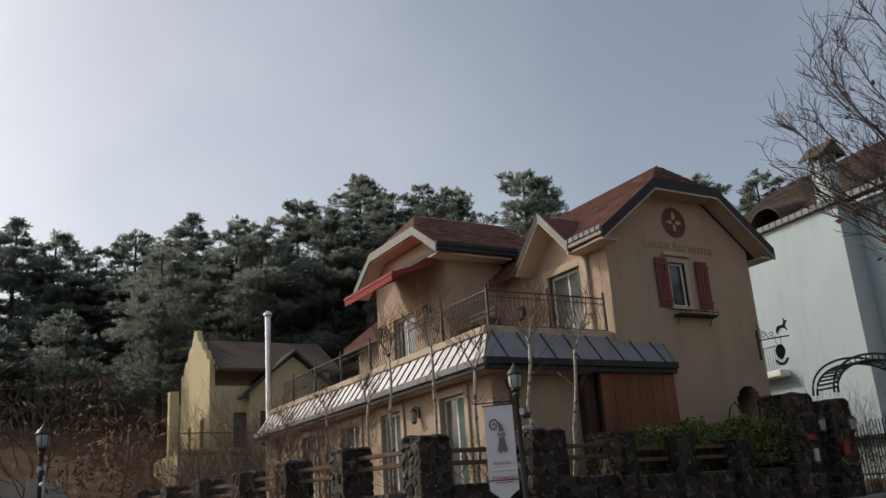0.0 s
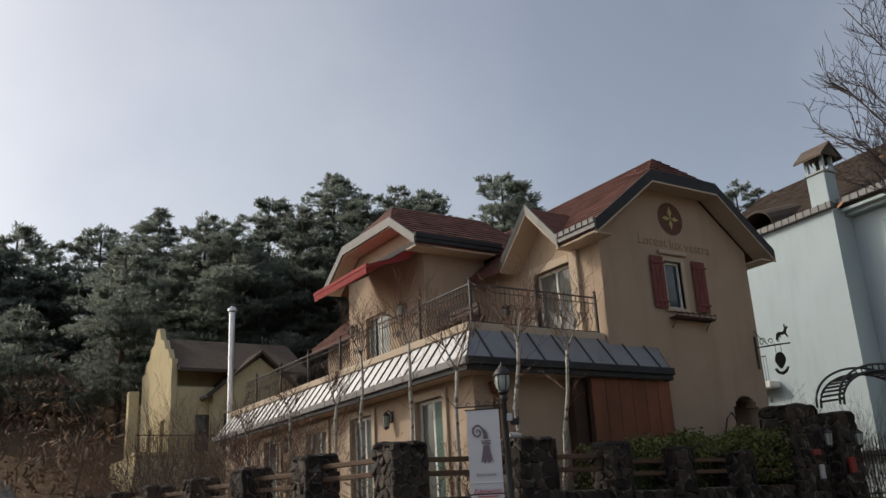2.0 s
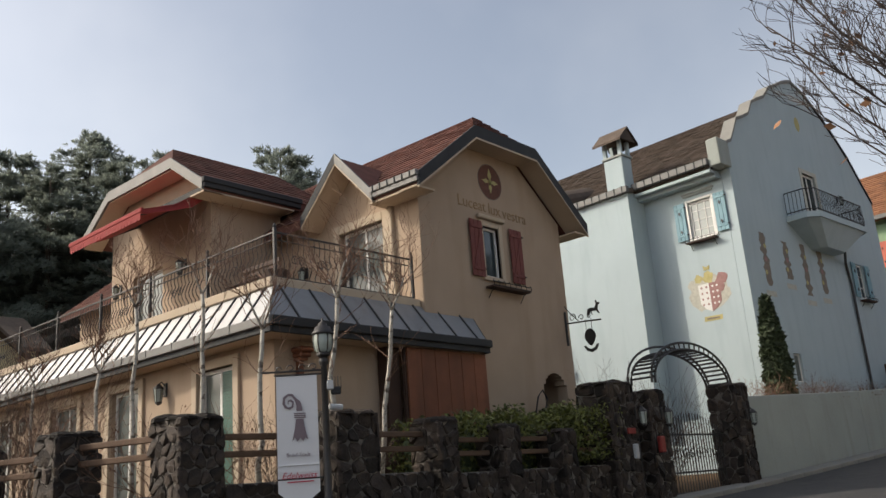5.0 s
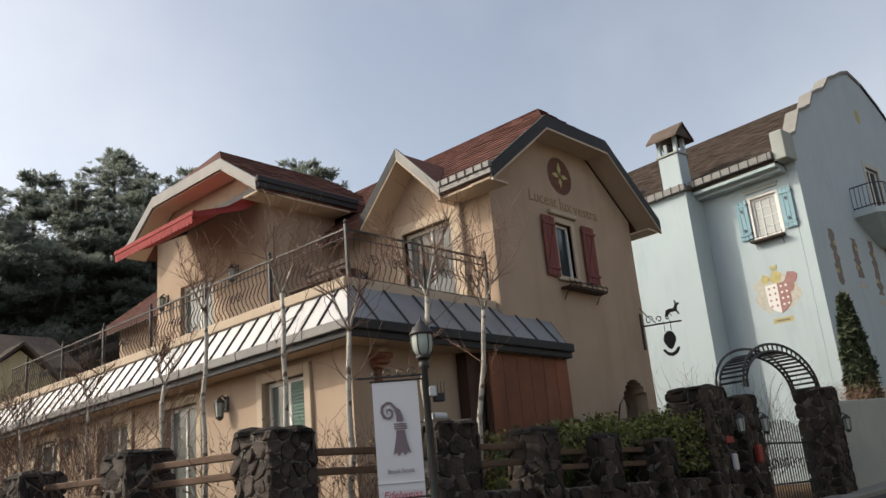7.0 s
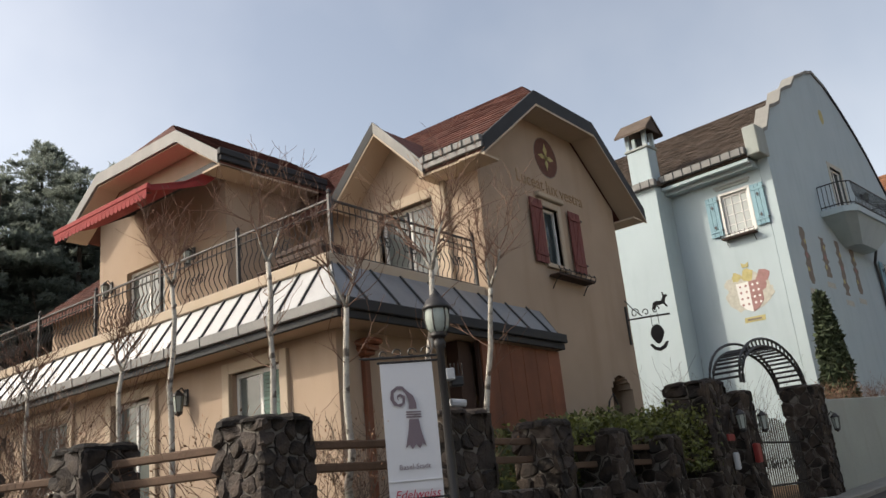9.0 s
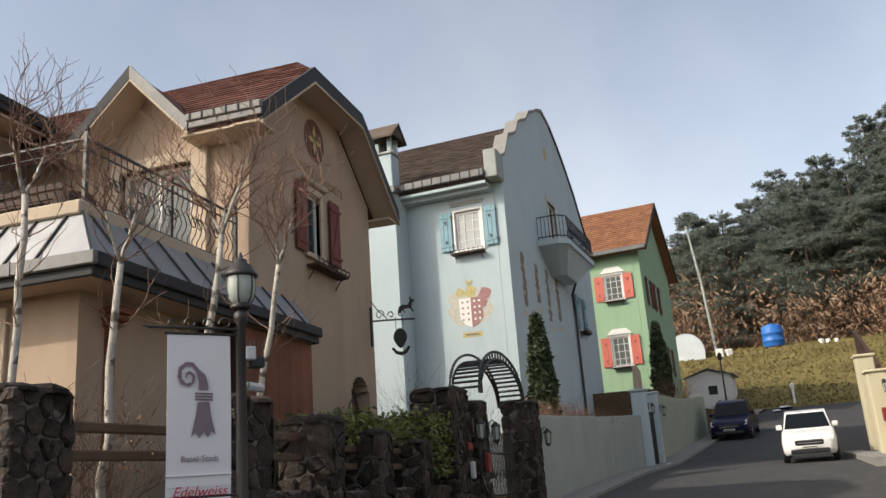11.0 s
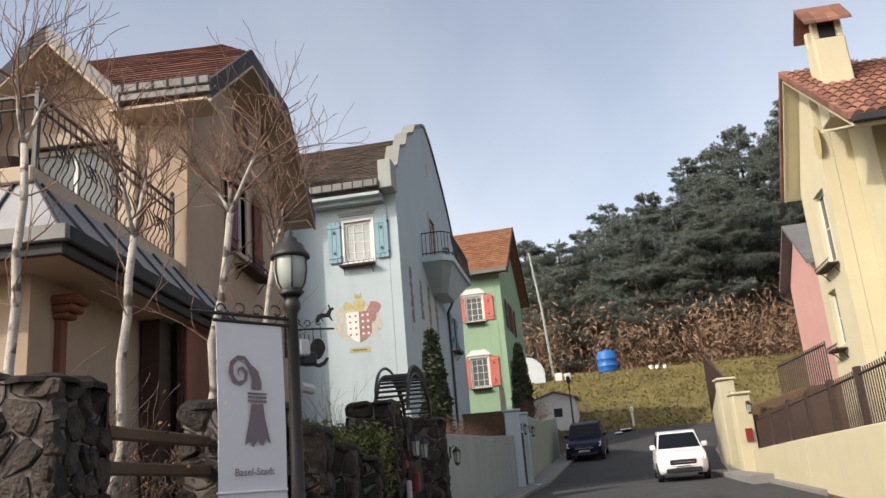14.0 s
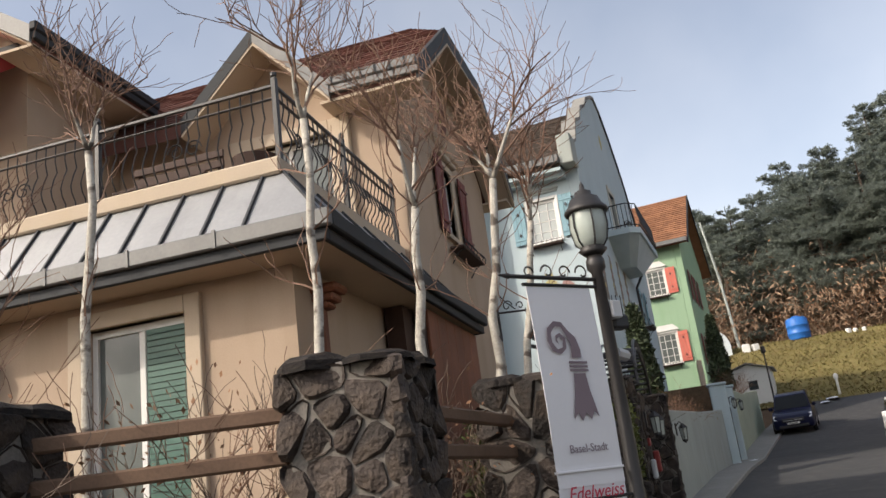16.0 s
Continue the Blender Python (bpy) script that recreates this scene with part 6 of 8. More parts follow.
bm = B()
for y in (13.5, 14.1):
    for ex in (0.0, 0.16):
        tube(bm, [arch_pt(math.pi * k / 20, y, ex) for k in range(21)], 0.03, sides=5)
part("arch_hoop", bm, IRON, gate, world_space=True)
for k in range(1, 24):
    a = math.pi * k / 24
    bm = B()
    tube(bm, [arch_pt(a, 13.5, 0.0), arch_pt(a, 14.1, 0.0)], 0.024, sides=4)
    tube(bm, [arch_pt(a, 13.5, 0.0), arch_pt(a, 13.5, 0.16)], 0.02, sides=4)
    part("arch_rung", bm, IRON, gate, world_space=True)
for x, y in ((19.08, 13.42), (18.0, 13.44), (22.9, 13.12)):
    copy_thing(lan, pose(x, y, 3.0))
bm = B()
bbox(bm, 18.78, 18.98, 13.36, 13.46, 2.2, 2.55, 0.02)
o = part("letterbox", bm, RED_BOX)
tagged(o, "red letterbox on the stone gate pier", "letterbox")
bm = B()
bbox(bm, 17.72, 17.86, 13.38, 13.46, 2.1, 2.4, 0.02)
o = part("intercom", bm, GREY_BOX)
tagged(o, "grey intercom box on the stone gate pier", "intercom")
bm = B()
bbox(bm, 17.55, 17.85, 13.40, 13.44, 2.6, 2.72, 0.01)
o = part("name_plate", bm, RED_BOX)
tagged(o, "small red plate on the stone gate pier", "plate")

# ---- street lamp with banner at the corner ----
LP = Vector((9.23, 13.085, 0))
lz = ground_z(LP.x, LP.y)
lamp = root("street_lamp", pose(LP.x, LP.y, lz, 0, 0, 139), "black street lamp with frosted globe and banner arm", "street lamp")
bm = B()
lathe(bm, [(0.13, 0), (0.13, 0.12), (0.1, 0.16), (0.085, 0.5), (0.1, 0.54), (0.055, 0.6), (0.04, 2.75 - lz + 0.75), (0.065, 2.78 - lz + 0.75), (0.065, 2.83 - lz + 0.75), (0.035, 2.9 - lz + 0.75), (0.06, 3.62 - lz), (0.10, 3.66 - lz)], 12)
part("post", bm, IRON, lamp, smooth=True)
bm = B()
lathe(bm, [(0.065, 3.66 - lz), (0.11, 3.72 - lz), (0.128, 3.82 - lz), (0.122, 3.92 - lz), (0.12, 3.93 - lz)], 16)
part("globe", bm, LAMP_GLASS, lamp, "frosted glass lantern", smooth=True)
bm = B()
for k in range(6):
    a = 2 * math.pi * k / 6
    tube(bm, [(r * math.cos(a), r * math.sin(a), z - lz) for r, z in ((0.065, 3.66), (0.113, 3.72), (0.133, 3.82), (0.127, 3.93))], 0.008, sides=4)
lathe(bm, [(0.03, 3.62 - lz), (0.085, 3.655 - lz), (0.085, 3.68 - lz), (0.06, 3.69 - lz)], 12)
part("cage", bm, IRON, lamp)
bm = B()
lathe(bm, [(0.125, 3.92 - lz), (0.15, 3.925 - lz), (0.152, 3.945 - lz), (0.125, 3.975 - lz), (0.10, 4.03 - lz), (0.06, 4.05 - lz), (0.058, 4.08 - lz), (0.02, 4.10 - lz), (0.016, 4.13 - lz), (0.004, 4.16 - lz)], 16)
part("cap", bm, IRON, lamp, smooth=True)
bm = B()
tube(bm, [(0, 0, 3.45 - lz), (0.78, 0, 3.45 - lz)], 0.014, sides=6)
tube(bm, [(0, 0, 3.40 - lz), (0.66, 0, 3.40 - lz)], 0.012, sides=6)
tube(bm, [(0.76, 0, 3.45 - lz), (0.84, 0, 3.455 - lz)], 0.02, 0.004, sides=6)
part("banner_arm", bm, IRON, lamp)
for c, r, q in ((0.14, 0.06, 1), (0.3, 0.055, -1), (0.44, 0.055, 1), (0.6, 0.045, -1)):
    bm = B()
    tube(bm, [(c + q * r * (1 - 0.7 * i / 14) * math.cos(5.5 * i / 14), 0, 3.46 - lz + r * 0.9 + r * (1 - 0.7 * i / 14) * math.sin(5.5 * i / 14) - 0.02) for i in range(15)], 0.007, sides=4)
    part("scroll", bm, IRON, lamp)
bm = B()
tube(bm, [(0, 0, 2.06 - lz), (0.64, 0, 2.06 - lz)], 0.012, sides=6)
part("lower_arm", bm, IRON, lamp)
bm = B()
bbox(bm, -0.12, -0.03, -0.07, 0.05, 3.18 - lz, 3.3 - lz, 0.01)
part("junction_box", bm, GREY_BOX, lamp)
bm = B()
bbox(bm, -0.22, -0.08, -0.1, 0.0, 3.12 - lz, 3.22 - lz, 0.015)
for k in range(4):
    tube(bm, [(-0.1 - 0.04 * k, -0.05, 3.2 - lz), (-0.1 - 0.04 * k, -0.05, 3.36 - lz)], 0.005, sides=4)
part("antenna_box", bm, BLACK_PLASTIC, lamp, "black antenna box")
bm = B()
tube(bm, [(-0.06, -0.03, 2.96 - lz), (-0.22, -0.1, 2.95 - lz)], 0.04, sides=8)
part("camera_housing", bm, GREY_BOX, lamp, "small grey bullet housing")
banner = root("banner", pose(LP.x, LP.y, 3.39, 0, 0, 139), "white vinyl banner with plum-grey crozier emblem", "banner")
bm = B()
n, hgt = 12, 1.5
for k in range(n):
    za, zb = -hgt * k / n, -hgt * (k + 1) / n
    wa, wb = 0.02 * math.sin(3.2 * k / n), 0.02 * math.sin(3.2 * (k + 1) / n)
    if abs(k - 9) < 0.5:
        wb += 0.006
    prism(bm, [(0.1, wa, za), (0.635, wa, za), (0.635, wb, zb), (0.1, wb, zb)], (0, -0.004, 0))
w_end = 0.02 * math.sin(3.2)
prism(bm, [(0.1, w_end, -hgt), (0.635, w_end, -hgt), (0.368, w_end, -hgt - 0.2)], (0, -0.004, 0))
bmesh.ops.remove_doubles(bm, verts=list(bm.verts), dist=0.0005)
part("cloth", bm, BANNER, banner)
bm = B()
bbox(bm, 0.1, 0.635, -0.012, 0.03, -1.165, -1.15, 0.003)
part("hem", bm, BANNER, banner)


def bplate(pts, name, material, off=0.03):
    """A printed shape on the banner's face, seen from the lane; s runs from the post's far end."""
    bm = B()
    prism(bm, [(0.635 - s, off, z) for s, z in pts], (0, 0.002, 0))
    return part(name, bm, material, banner)


bplate([(0.26, -0.30), (0.31, -0.34), (0.335, -0.42), (0.335, -0.47), (0.255, -0.47), (0.262, -0.40), (0.24, -0.33), (0.2, -0.27), (0.15, -0.27), (0.115, -0.31), (0.115, -0.37), (0.15, -0.415), (0.195, -0.405), (0.205, -0.36), (0.18, -0.335), (0.155, -0.35), (0.165, -0.38), (0.145, -0.365), (0.15, -0.325), (0.185, -0.31), (0.228, -0.345), (0.222, -0.41), (0.175, -0.445), (0.11, -0.425), (0.078, -0.36), (0.09, -0.28), (0.15, -0.235), (0.21, -0.24)], "emblem_crook", BANNER_GREY)
for z in (-0.49, -0.515, -0.54):
    bplate([(0.225, z), (0.375, z - 0.005), (0.375, z - 0.02), (0.225, z - 0.015)], "emblem_band", BANNER_GREY)
bplate([(0.25, -0.57), (0.345, -0.57), (0.36, -0.68), (0.40, -0.84), (0.365, -0.81), (0.335, -0.86), (0.3, -0.815), (0.26, -0.865), (0.235, -0.815), (0.195, -0.85), (0.235, -0.68)], "emblem_foot", BANNER_GREY)
TB = Matrix.Translation((0.365, 0.031, 0)) @ Matrix.Rotation(math.pi, 4, "Z")
text_part("Basel-Stadt", 0.07, TB @ Matrix.Translation((0, 0, -1.03)), BANNER_GREY, banner, "lettering", "", 0.001)
text_part("Edelweiss", 0.115, TB @ Matrix.Translation((0, 0, -1.29)), BANNER_RED, banner, "lettering", "crimson slanted lettering", 0.001, 1.0, 0.3)
bplate([(0.12, -1.36), (0.46, -1.36), (0.46, -1.375), (0.12, -1.375)], "lettering_bar", BANNER_RED)
# a second lamp with a banner down the other lane
for x, y in ((1.9, 19.2),):
    lamp2 = copy_thing(lamp, pose(x, y, ground_z(x, y), 0, 0, 75))
    b2 = copy_thing(banner, pose(x, y, ground_z(x, y) + 3.39 - lz, 0, 0, 75))
# ---- garden walls of the blue and green houses ----


def garden_wall(name, pts, material, label, thick=0.25):
    """pts: (x, y, base, top) along the wall."""
    bm = B()
    for (x0, y0, b0, t0), (x1, y1, b1, t1) in zip(pts, pts[1:]):
        d = Vector((x1 - x0, y1 - y0, 0)).normalized()
        nrm = Vector((-d.y, d.x, 0)) * thick
        prism(bm, [(x0, y0, b0), (x1, y1, b1), (x1, y1, t1), (x0, y0, t0)], nrm)
    bmesh.ops.bevel(bm, geom=[e for e in bm.edges if e.calc_length() > 1], offset=0.02, segments=1, affect="EDGES")
    ob = part(name, bm, material)
    return tagged(ob, label, "wall", kind="structure")


garden_wall("garden_wall", [(23.36, 13.25, 0.8, 3.5), (30.0, 12.5, 1.2, 3.75), (35.6, 11.75, 1.5, 4.05)], CONCRETE, "pale blue-grey painted concrete garden wall with stains")
garden_wall("garden_wall", [(38.4, 11.3, 1.6, 5.0), (44, 10.5, 2.2, 5.1), (50, 9.5, 3.0, 5.6)], PALEGREEN_WALL, "pale green painted garden wall")

garden_wall("basement_wall", [(28.36, 14.55, 0.5, 3.32), (28.36, 25.9, 0.5, 3.32)], BLUE, "pale blue basement wall behind the gate", 0.2)


def gate_post(x, y, z0, z1, material, label):
    o = root("gate_post", pose(x, y, z0), label, "post", "lane gate posts")
    bm = B()
    bbox(bm, -0.28, 0.28, -0.28, 0.28, 0, z1 - z0, 0.03)
    part("shaft", bm, material, o)
    bm = B()
    bbox(bm, -0.34, 0.34, -0.34, 0.34, z1 - z0, z1 - z0 + 0.1, 0.03)
    part("cap", bm, material, o)
    return o


gate_post(35.9, 11.75, 1.7, 4.9, BLUE, "pale blue plastered gate post beside the lane")
gate_post(37.6, 11.45, 1.9, 4.9, BLUE, "pale blue plastered gate post beside the lane")
for x, y in ((35.85, 11.45), (37.55, 11.15)):
    copy_thing(lan, pose(x, y, 4.3))
bm = B()
for i in range(12):
    tube(bm, [(36.2 + i * 0.1, 11.6 - 0.018 * i, 1.9), (36.2 + i * 0.1, 11.6 - 0.018 * i, 4.2)], 0.015, sides=4)
for z in (2.1, 4.0):
    tube(bm, [(36.15, 11.6, z), (37.35, 11.4, z)], 0.025, sides=4)
tagged(part("iron_gate", bm, IRON), "black iron bar gate between plastered posts", "gate")
bm = B()
bbox(bm, 40.0, 42.2, 12.0, 12.2, 5.0, 6.4, 0.02)
tagged(part("board_fence", bm, PALE), "pale boarded panel above the garden wall", "panel")

# ---- terrace, fence and gate of the cream house ----
garden_wall("retaining_wall", [(33.5, 3.75, 0.8, 2.7), (26, 4.1, 0.4, 2.75), (14.0, 4.4, -0.2, 2.8)], CREAM, "cream retaining wall below the iron fence", -0.3)
fence = root("fence", pose(24, 3.9, 2.7), "brown painted iron fence with close bars", "fence")


def fence_pt(s):
    return Vector((32.6 - s * 18.0, 3.75 + s * 0.55, 2.62 + s * 0.1))


bm = B()
tube(bm, [(0, 0, 0), (0, 0, 1.12)], 0.017, sides=4)
bar0 = part("bar", bm, BROWN_IRON, fence)
nb = 125
for i in range(nb):
    p = fence_pt(i / nb)
    h = 1.0 + 0.35 * i / nb
    m = Matrix.Translation(p - Vector((24, 3.9, 2.7))) @ Matrix.Diagonal((1, 1, h, 1))
    if i == 0:
        bar0.matrix_basis = m
    else:
        shared("bar", bar0.data, m, fence)
for k in (0.1, 1.02):
    bm = B()
    a, b = fence_pt(0), fence_pt(1)
    tube(bm, [a + Vector((0, 0, k)), b + Vector((0, 0, k * 1.35))], 0.035, sides=4)
    part("rail", bm, BROWN_IRON, fence, world_space=True)
for i in range(10):
    p = fence_pt(i / 9)
    bm = B()
    bbox(bm, p.x - 0.11, p.x + 0.11, p.y - 0.06, p.y + 0.06, p.z - 0.1, p.z + 1.2 + 0.35 * i / 9, 0.01)
    part("post", bm, BROWN_IRON, fence, world_space=True)
# added sheet behind the bars, so the further bays look dark and dense
bm = B()
a, b = fence_pt(0.02), fence_pt(0.2)
prism(bm, [a + Vector((0, -0.06, 0.08)), b + Vector((0, -0.06, 0.1)), b + Vector((0, -0.06, 1.05)), a + Vector((0, -0.06, 0.98))], (0, -0.02, 0))
part("backing_sheet", bm, BROWN_IRON, fence, world_space=True)
for x, y, z0, z1 in ((32.7, 4.15, 1.2, 4.5), (34.6, 4.1, 1.5, 5.2)):
    gate_post(x, y, z0, z1, CREAM, "cream plastered gate post beside the lane")
garden_wall("garden_wall", [(40, 3.2, 1.6, 4.6), (35.0, 3.95, 1.4, 5.15)], CREAM, "cream plastered garden wall stepping up the lane", -0.3)
for x, y, z in ((32.4, 4.0, 4.1), (34.3, 4.05, 4.6)):
    copy_thing(lan, pose(x, y, z, 0, 0, -90))
bm = B()
bbox(bm, 32.34, 32.42, 4.0, 4.22, 3.0, 3.4, 0.01)
tagged(part("letterbox", bm, RED_BOX), "small red letterbox on the cream post", "letterbox")
garden_wall("step_kerb", [(34.0, 4.75, 1.0, 2.2), (28.0, 4.75, 0.8, 1.95)], KERB, "concrete step along the cream wall", -0.6)
# upper iron fence and dark rocks of the cream garden
fence2 = root("fence", pose(32, 2.2, 4.2), "dark iron fence on the upper terrace", "fence")
bm = B()
tube(bm, [(0, 0, 0), (0, 0, 1.4)], 0.022, sides=4)
bar1 = part("bar", bm, BROWN_IRON, fence2)
bar1.matrix_basis = pose(2.5, 0, 0)
for i in range(1, 26):
    shared("bar", bar1.data, pose(2.5 - i * 0.2, 0, 0), fence2)
for z in (4.35, 5.5):
    bm = B()
    tube(bm, [(34.5, 2.2, z), (29.5, 2.2, z)], 0.035, sides=4)
    part("rail", bm, BROWN_IRON, fence2, world_space=True)
garden_wall("terrace_wall", [(35.0, 2.3, 2.0, 4.25), (28.5, 2.3, 2.0, 4.25)], SOIL, "dark rocky terrace edge", -1.0)


bm = B()
prism(bm, [(37.0, 3.3, 4.7), (42.6, 3.0, 4.7), (42.6, 3.0, 7.2), (37.0, 3.3, 5.15)], (0, -0.12, 0))
tagged(part("board_fence", bm, WOOD_DARK), "dark brown boarding rising along the cream wall", "fence")

# ---- bare trees ----
def limb(bm, r, p, d, length, rad, depth, spread, up, twig_sides=3):
    """A bending, tapering limb that forks."""
    pts, q, v = [p.copy()], p.copy(), d.normalized()
    n = 5 if depth > 1 else 4
    for i in range(n):
        v = (v + Vector((r.uniform(-1, 1), r.uniform(-1, 1), r.uniform(-0.6, 1) * up)) * 0.38).normalized()
        q = q + v * length / n
        pts.append(q.copy())
    tube(bm, pts, rad, max(0.0025, rad * 0.45), 5 if depth > 2 else (4 if depth > 1 else twig_sides), cap=False)
    if depth <= 0:
        return
    for i in range(r.choice((2, 3, 3)) + (1 if depth > 1 else 0)):
        k = r.randint(1, n)
        w = (v + Vector((r.uniform(-1, 1), r.uniform(-1, 1), r.uniform(-0.2, 0.9) * up)) * spread).normalized()
        limb(bm, r, pts[k], w, length * r.uniform(0.55, 0.85), max(0.003, rad * 0.5), depth - 1, spread, up)


def birch(x, y, z, fork, top, seed, rad=0.05, lean=(0, 0), stems=3, depth=3, spread=0.8):
    r = random.Random(seed)
    o = root("birch_tree", pose(x, y, z), "slender bare birch with white peeling bark", "tree", "birches along the wall")
    bm = B()
    pts = [Vector((0, 0, -0.1))]
    for i in range(1, 8):
        t = i / 7
        pts.append(Vector((lean[0] * t + r.uniform(-0.035, 0.035), lean[1] * t + r.uniform(-0.035, 0.035), (fork - z) * t)))
    tube(bm, pts, rad * 1.05, rad * 0.7, 8)
    ends = []
    for s in range(stems):
        a = 2 * math.pi * s / stems + r.uniform(-0.4, 0.4)
        d = Vector((math.cos(a) * 0.55, math.sin(a) * 0.55, 1.0)).normalized()
        p, q = [pts[-1].copy()], pts[-1].copy()
        ln = (top - fork) * r.uniform(0.25, 0.42)
        for i in range(4):
            d = (d + Vector((r.uniform(-0.15, 0.15), r.uniform(-0.15, 0.15), 0.12))).normalized()
            q = q + d * ln / 4
            p.append(q.copy())
        tube(bm, p, rad * 0.5, rad * 0.28, 6)
        ends.append((p, d))
    part("trunk", bm, BIRCH, o, smooth=True)
    bm = B()
    for p, d in ends:
        for k in (1, 2, 3, 3, 4, 4):
            w = (d + Vector((r.uniform(-1, 1), r.uniform(-1, 1), r.uniform(-0.3, 0.6))) * 1.0).normalized()
            limb(bm, r, p[k], w, (top - fork) * r.uniform(0.32, 0.55), rad * 0.24, depth - 1, 0.95, 0.7)
    for i in range(6):
        k = r.randint(4, 7)
        a = r.uniform(0, 6.28)
        limb(bm, r, pts[k], Vector((math.cos(a), math.sin(a), 0.9)), r.uniform(0.4, 0.7), 0.008, 1, 0.8, 0.8)
    part("crown", bm, TWIG_RED, o, "fine bare brown twigs")
    return o


birch(9.10, 14.36, 1.95, 4.2, 5.75, 1, 0.043, (0.0, -0.06), 2)
birch(8.46, 14.82, 1.95, 4.75, 5.9, 2, 0.038, (0.0, -0.03), 2)
birch(10.2, 14.2, 1.95, 4.7, 6.2, 3, 0.045, (0.0, -0.32), 3)
birch(11.25, 14.2, 1.95, 4.6, 6.2, 4, 0.042, (0.05, -0.4), 2)
birch(8.31, 16.4, 1.95, 4.85, 6.0, 5, 0.038, (0, 0), 2)
birch(8.2, 17.3, 1.95, 3.95, 4.85, 6, 0.038, (0, 0), 2)
birch(8.2, 19.6, 1.95, 4.1, 5.0, 7, 0.035, (0, 0), 2)
birch(8.1, 22.0, 1.95, 3.9, 4.9, 8, 0.035, (0, 0), 2)

# ---- leaves, hedges, shrubs ----
def leaf_mesh(name, centres, size, material, flat=0.0, seed=0, long=1.6):
    """Many small leaf quads at the given centres."""
    g = np.random.RandomState(seed)
    c = np.asarray(centres, dtype=float)
    n = len(c)
    a = g.normal(size=(n, 3))
    a[:, 2] *= 1 - flat
    a /= np.linalg.norm(a, axis=1)[:, None]
    b = np.cross(a, g.normal(size=(n, 3)))
    b /= np.linalg.norm(b, axis=1)[:, None]
    s = size * g.uniform(0.6, 1.4, size=(n, 1))
    a, b = a * s * long / 2, b * s / 2
    v = np.stack([c - a, c + b * 0.8, c + a, c - b * 0.8], axis=1).reshape(-1, 3)
    me = bpy.data.meshes.new(name)
    me.from_pydata(v.tolist(), [], np.arange(4 * n).reshape(-1, 4).tolist())
    me.materials.append(material)
    return me


def cloud(n, boxes, seed):
    """Random points in lumpy boxes: (x0, x1, y0, y1, z0, z1)."""
    g = np.random.RandomState(seed)
    out = []
    tot = sum((b[1] - b[0]) * (b[3] - b[2]) * (b[5] - b[4]) for b in boxes)
    for b in boxes:
        k = int(n * (b[1] - b[0]) * (b[3] - b[2]) * (b[5] - b[4]) / tot)
        p = g.uniform(size=(k, 3))
        edge = np.abs(p - 0.5).max(axis=1)
        p = p[edge > g.uniform(0.1, 0.5, size=k)]
        q = np.array([b[0], b[2], b[4]]) + p * np.array([b[1] - b[0], b[3] - b[2], b[5] - b[4]])
        q[:, 2] += 0.12 * np.sin(q[:, 0] * 4.1) * np.sin(q[:, 1] * 3.3 + 1) * (q[:, 2] - b[4]) / (b[5] - b[4]) + g.normal(scale=0.03, size=len(q))
        out.append(q)
    return np.concatenate(out)


# the roadside tree whose twigs hang over the lane
r = random.Random(5)
TREE = Vector((11.3, 3.9, ground_z(11.3, 3.9)))
o = root("roadside_tree", pose(*TREE), "large bare roadside tree with spreading twigs", "tree")
bm = B()
tube(bm, [(0, 0, -0.2), (-0.06, 0.05, 1.2), (-0.15, 0.15, 2.3)], 0.2, 0.14, 10)
FORK = Vector((-0.15, 0.15, 2.25))
tips = []
for x, y, z in ((8.7, 6.35, 5.4), (8.5, 5.75, 5.15), (8.9, 6.3, 6.2), (9.5, 6.6, 5.5), (9.0, 5.7, 6.6), (9.6, 6.3, 7.1), (9.9, 6.5, 6.3), (8.3, 5.1, 5.7), (10.3, 6.3, 7.6), (8.9, 5.0, 7.0), (12.5, 5.6, 7.4), (13.0, 3.2, 7.0), (11.6, 2.2, 7.0), (9.6, 3.0, 6.8), (9.7, 6.4, 4.9)):
    end = Vector((x, y, z)) - TREE
    d = end - FORK
    pts = []
    for i in range(7):
        f = i / 6
        q = FORK + d * f + Vector((r.uniform(-0.09, 0.09), r.uniform(-0.09, 0.09), -0.35 * math.sin(math.pi * f) + r.uniform(-0.06, 0.06)))
        pts.append(q)
    tube(bm, pts, 0.026, 0.006, 6)
    tips.append((pts, d.normalized()))
part("trunk", bm, TWIG_DARK, o, smooth=True)
bm = B()
for pts, d in tips:
    for k in range(2, 7):
        for q in range(5):
            v = (pts[min(k, 6)] - pts[min(k, 6) - 1]).normalized()
            w = (v + Vector((r.uniform(-1, 1), r.uniform(-1, 1), r.uniform(-0.5, 0.9))) * 0.55).normalized()
            limb(bm, r, pts[k - 1].lerp(pts[k], r.random()), w, r.uniform(0.4, 0.85) * (1.15 - 0.08 * k), 0.007, 2, 0.45, 0.4)
part("crown", bm, TWIG_DARK, o, "fine dark bare twigs")
g = np.random.RandomState(77)
lc = np.concatenate([np.array(pts[5] + TREE) + g.normal(size=(9, 3)) * 0.25 for pts, d in (tips[3], tips[14], tips[6], tips[5])])
ob = new("leaf_remnants", leaf_mesh("leaf_remnants", lc - np.array(TREE), 0.07, DRYLEAF, 0, 6, 1.3))
ob.parent = o
tagged(ob, "a few withered russet leaves")


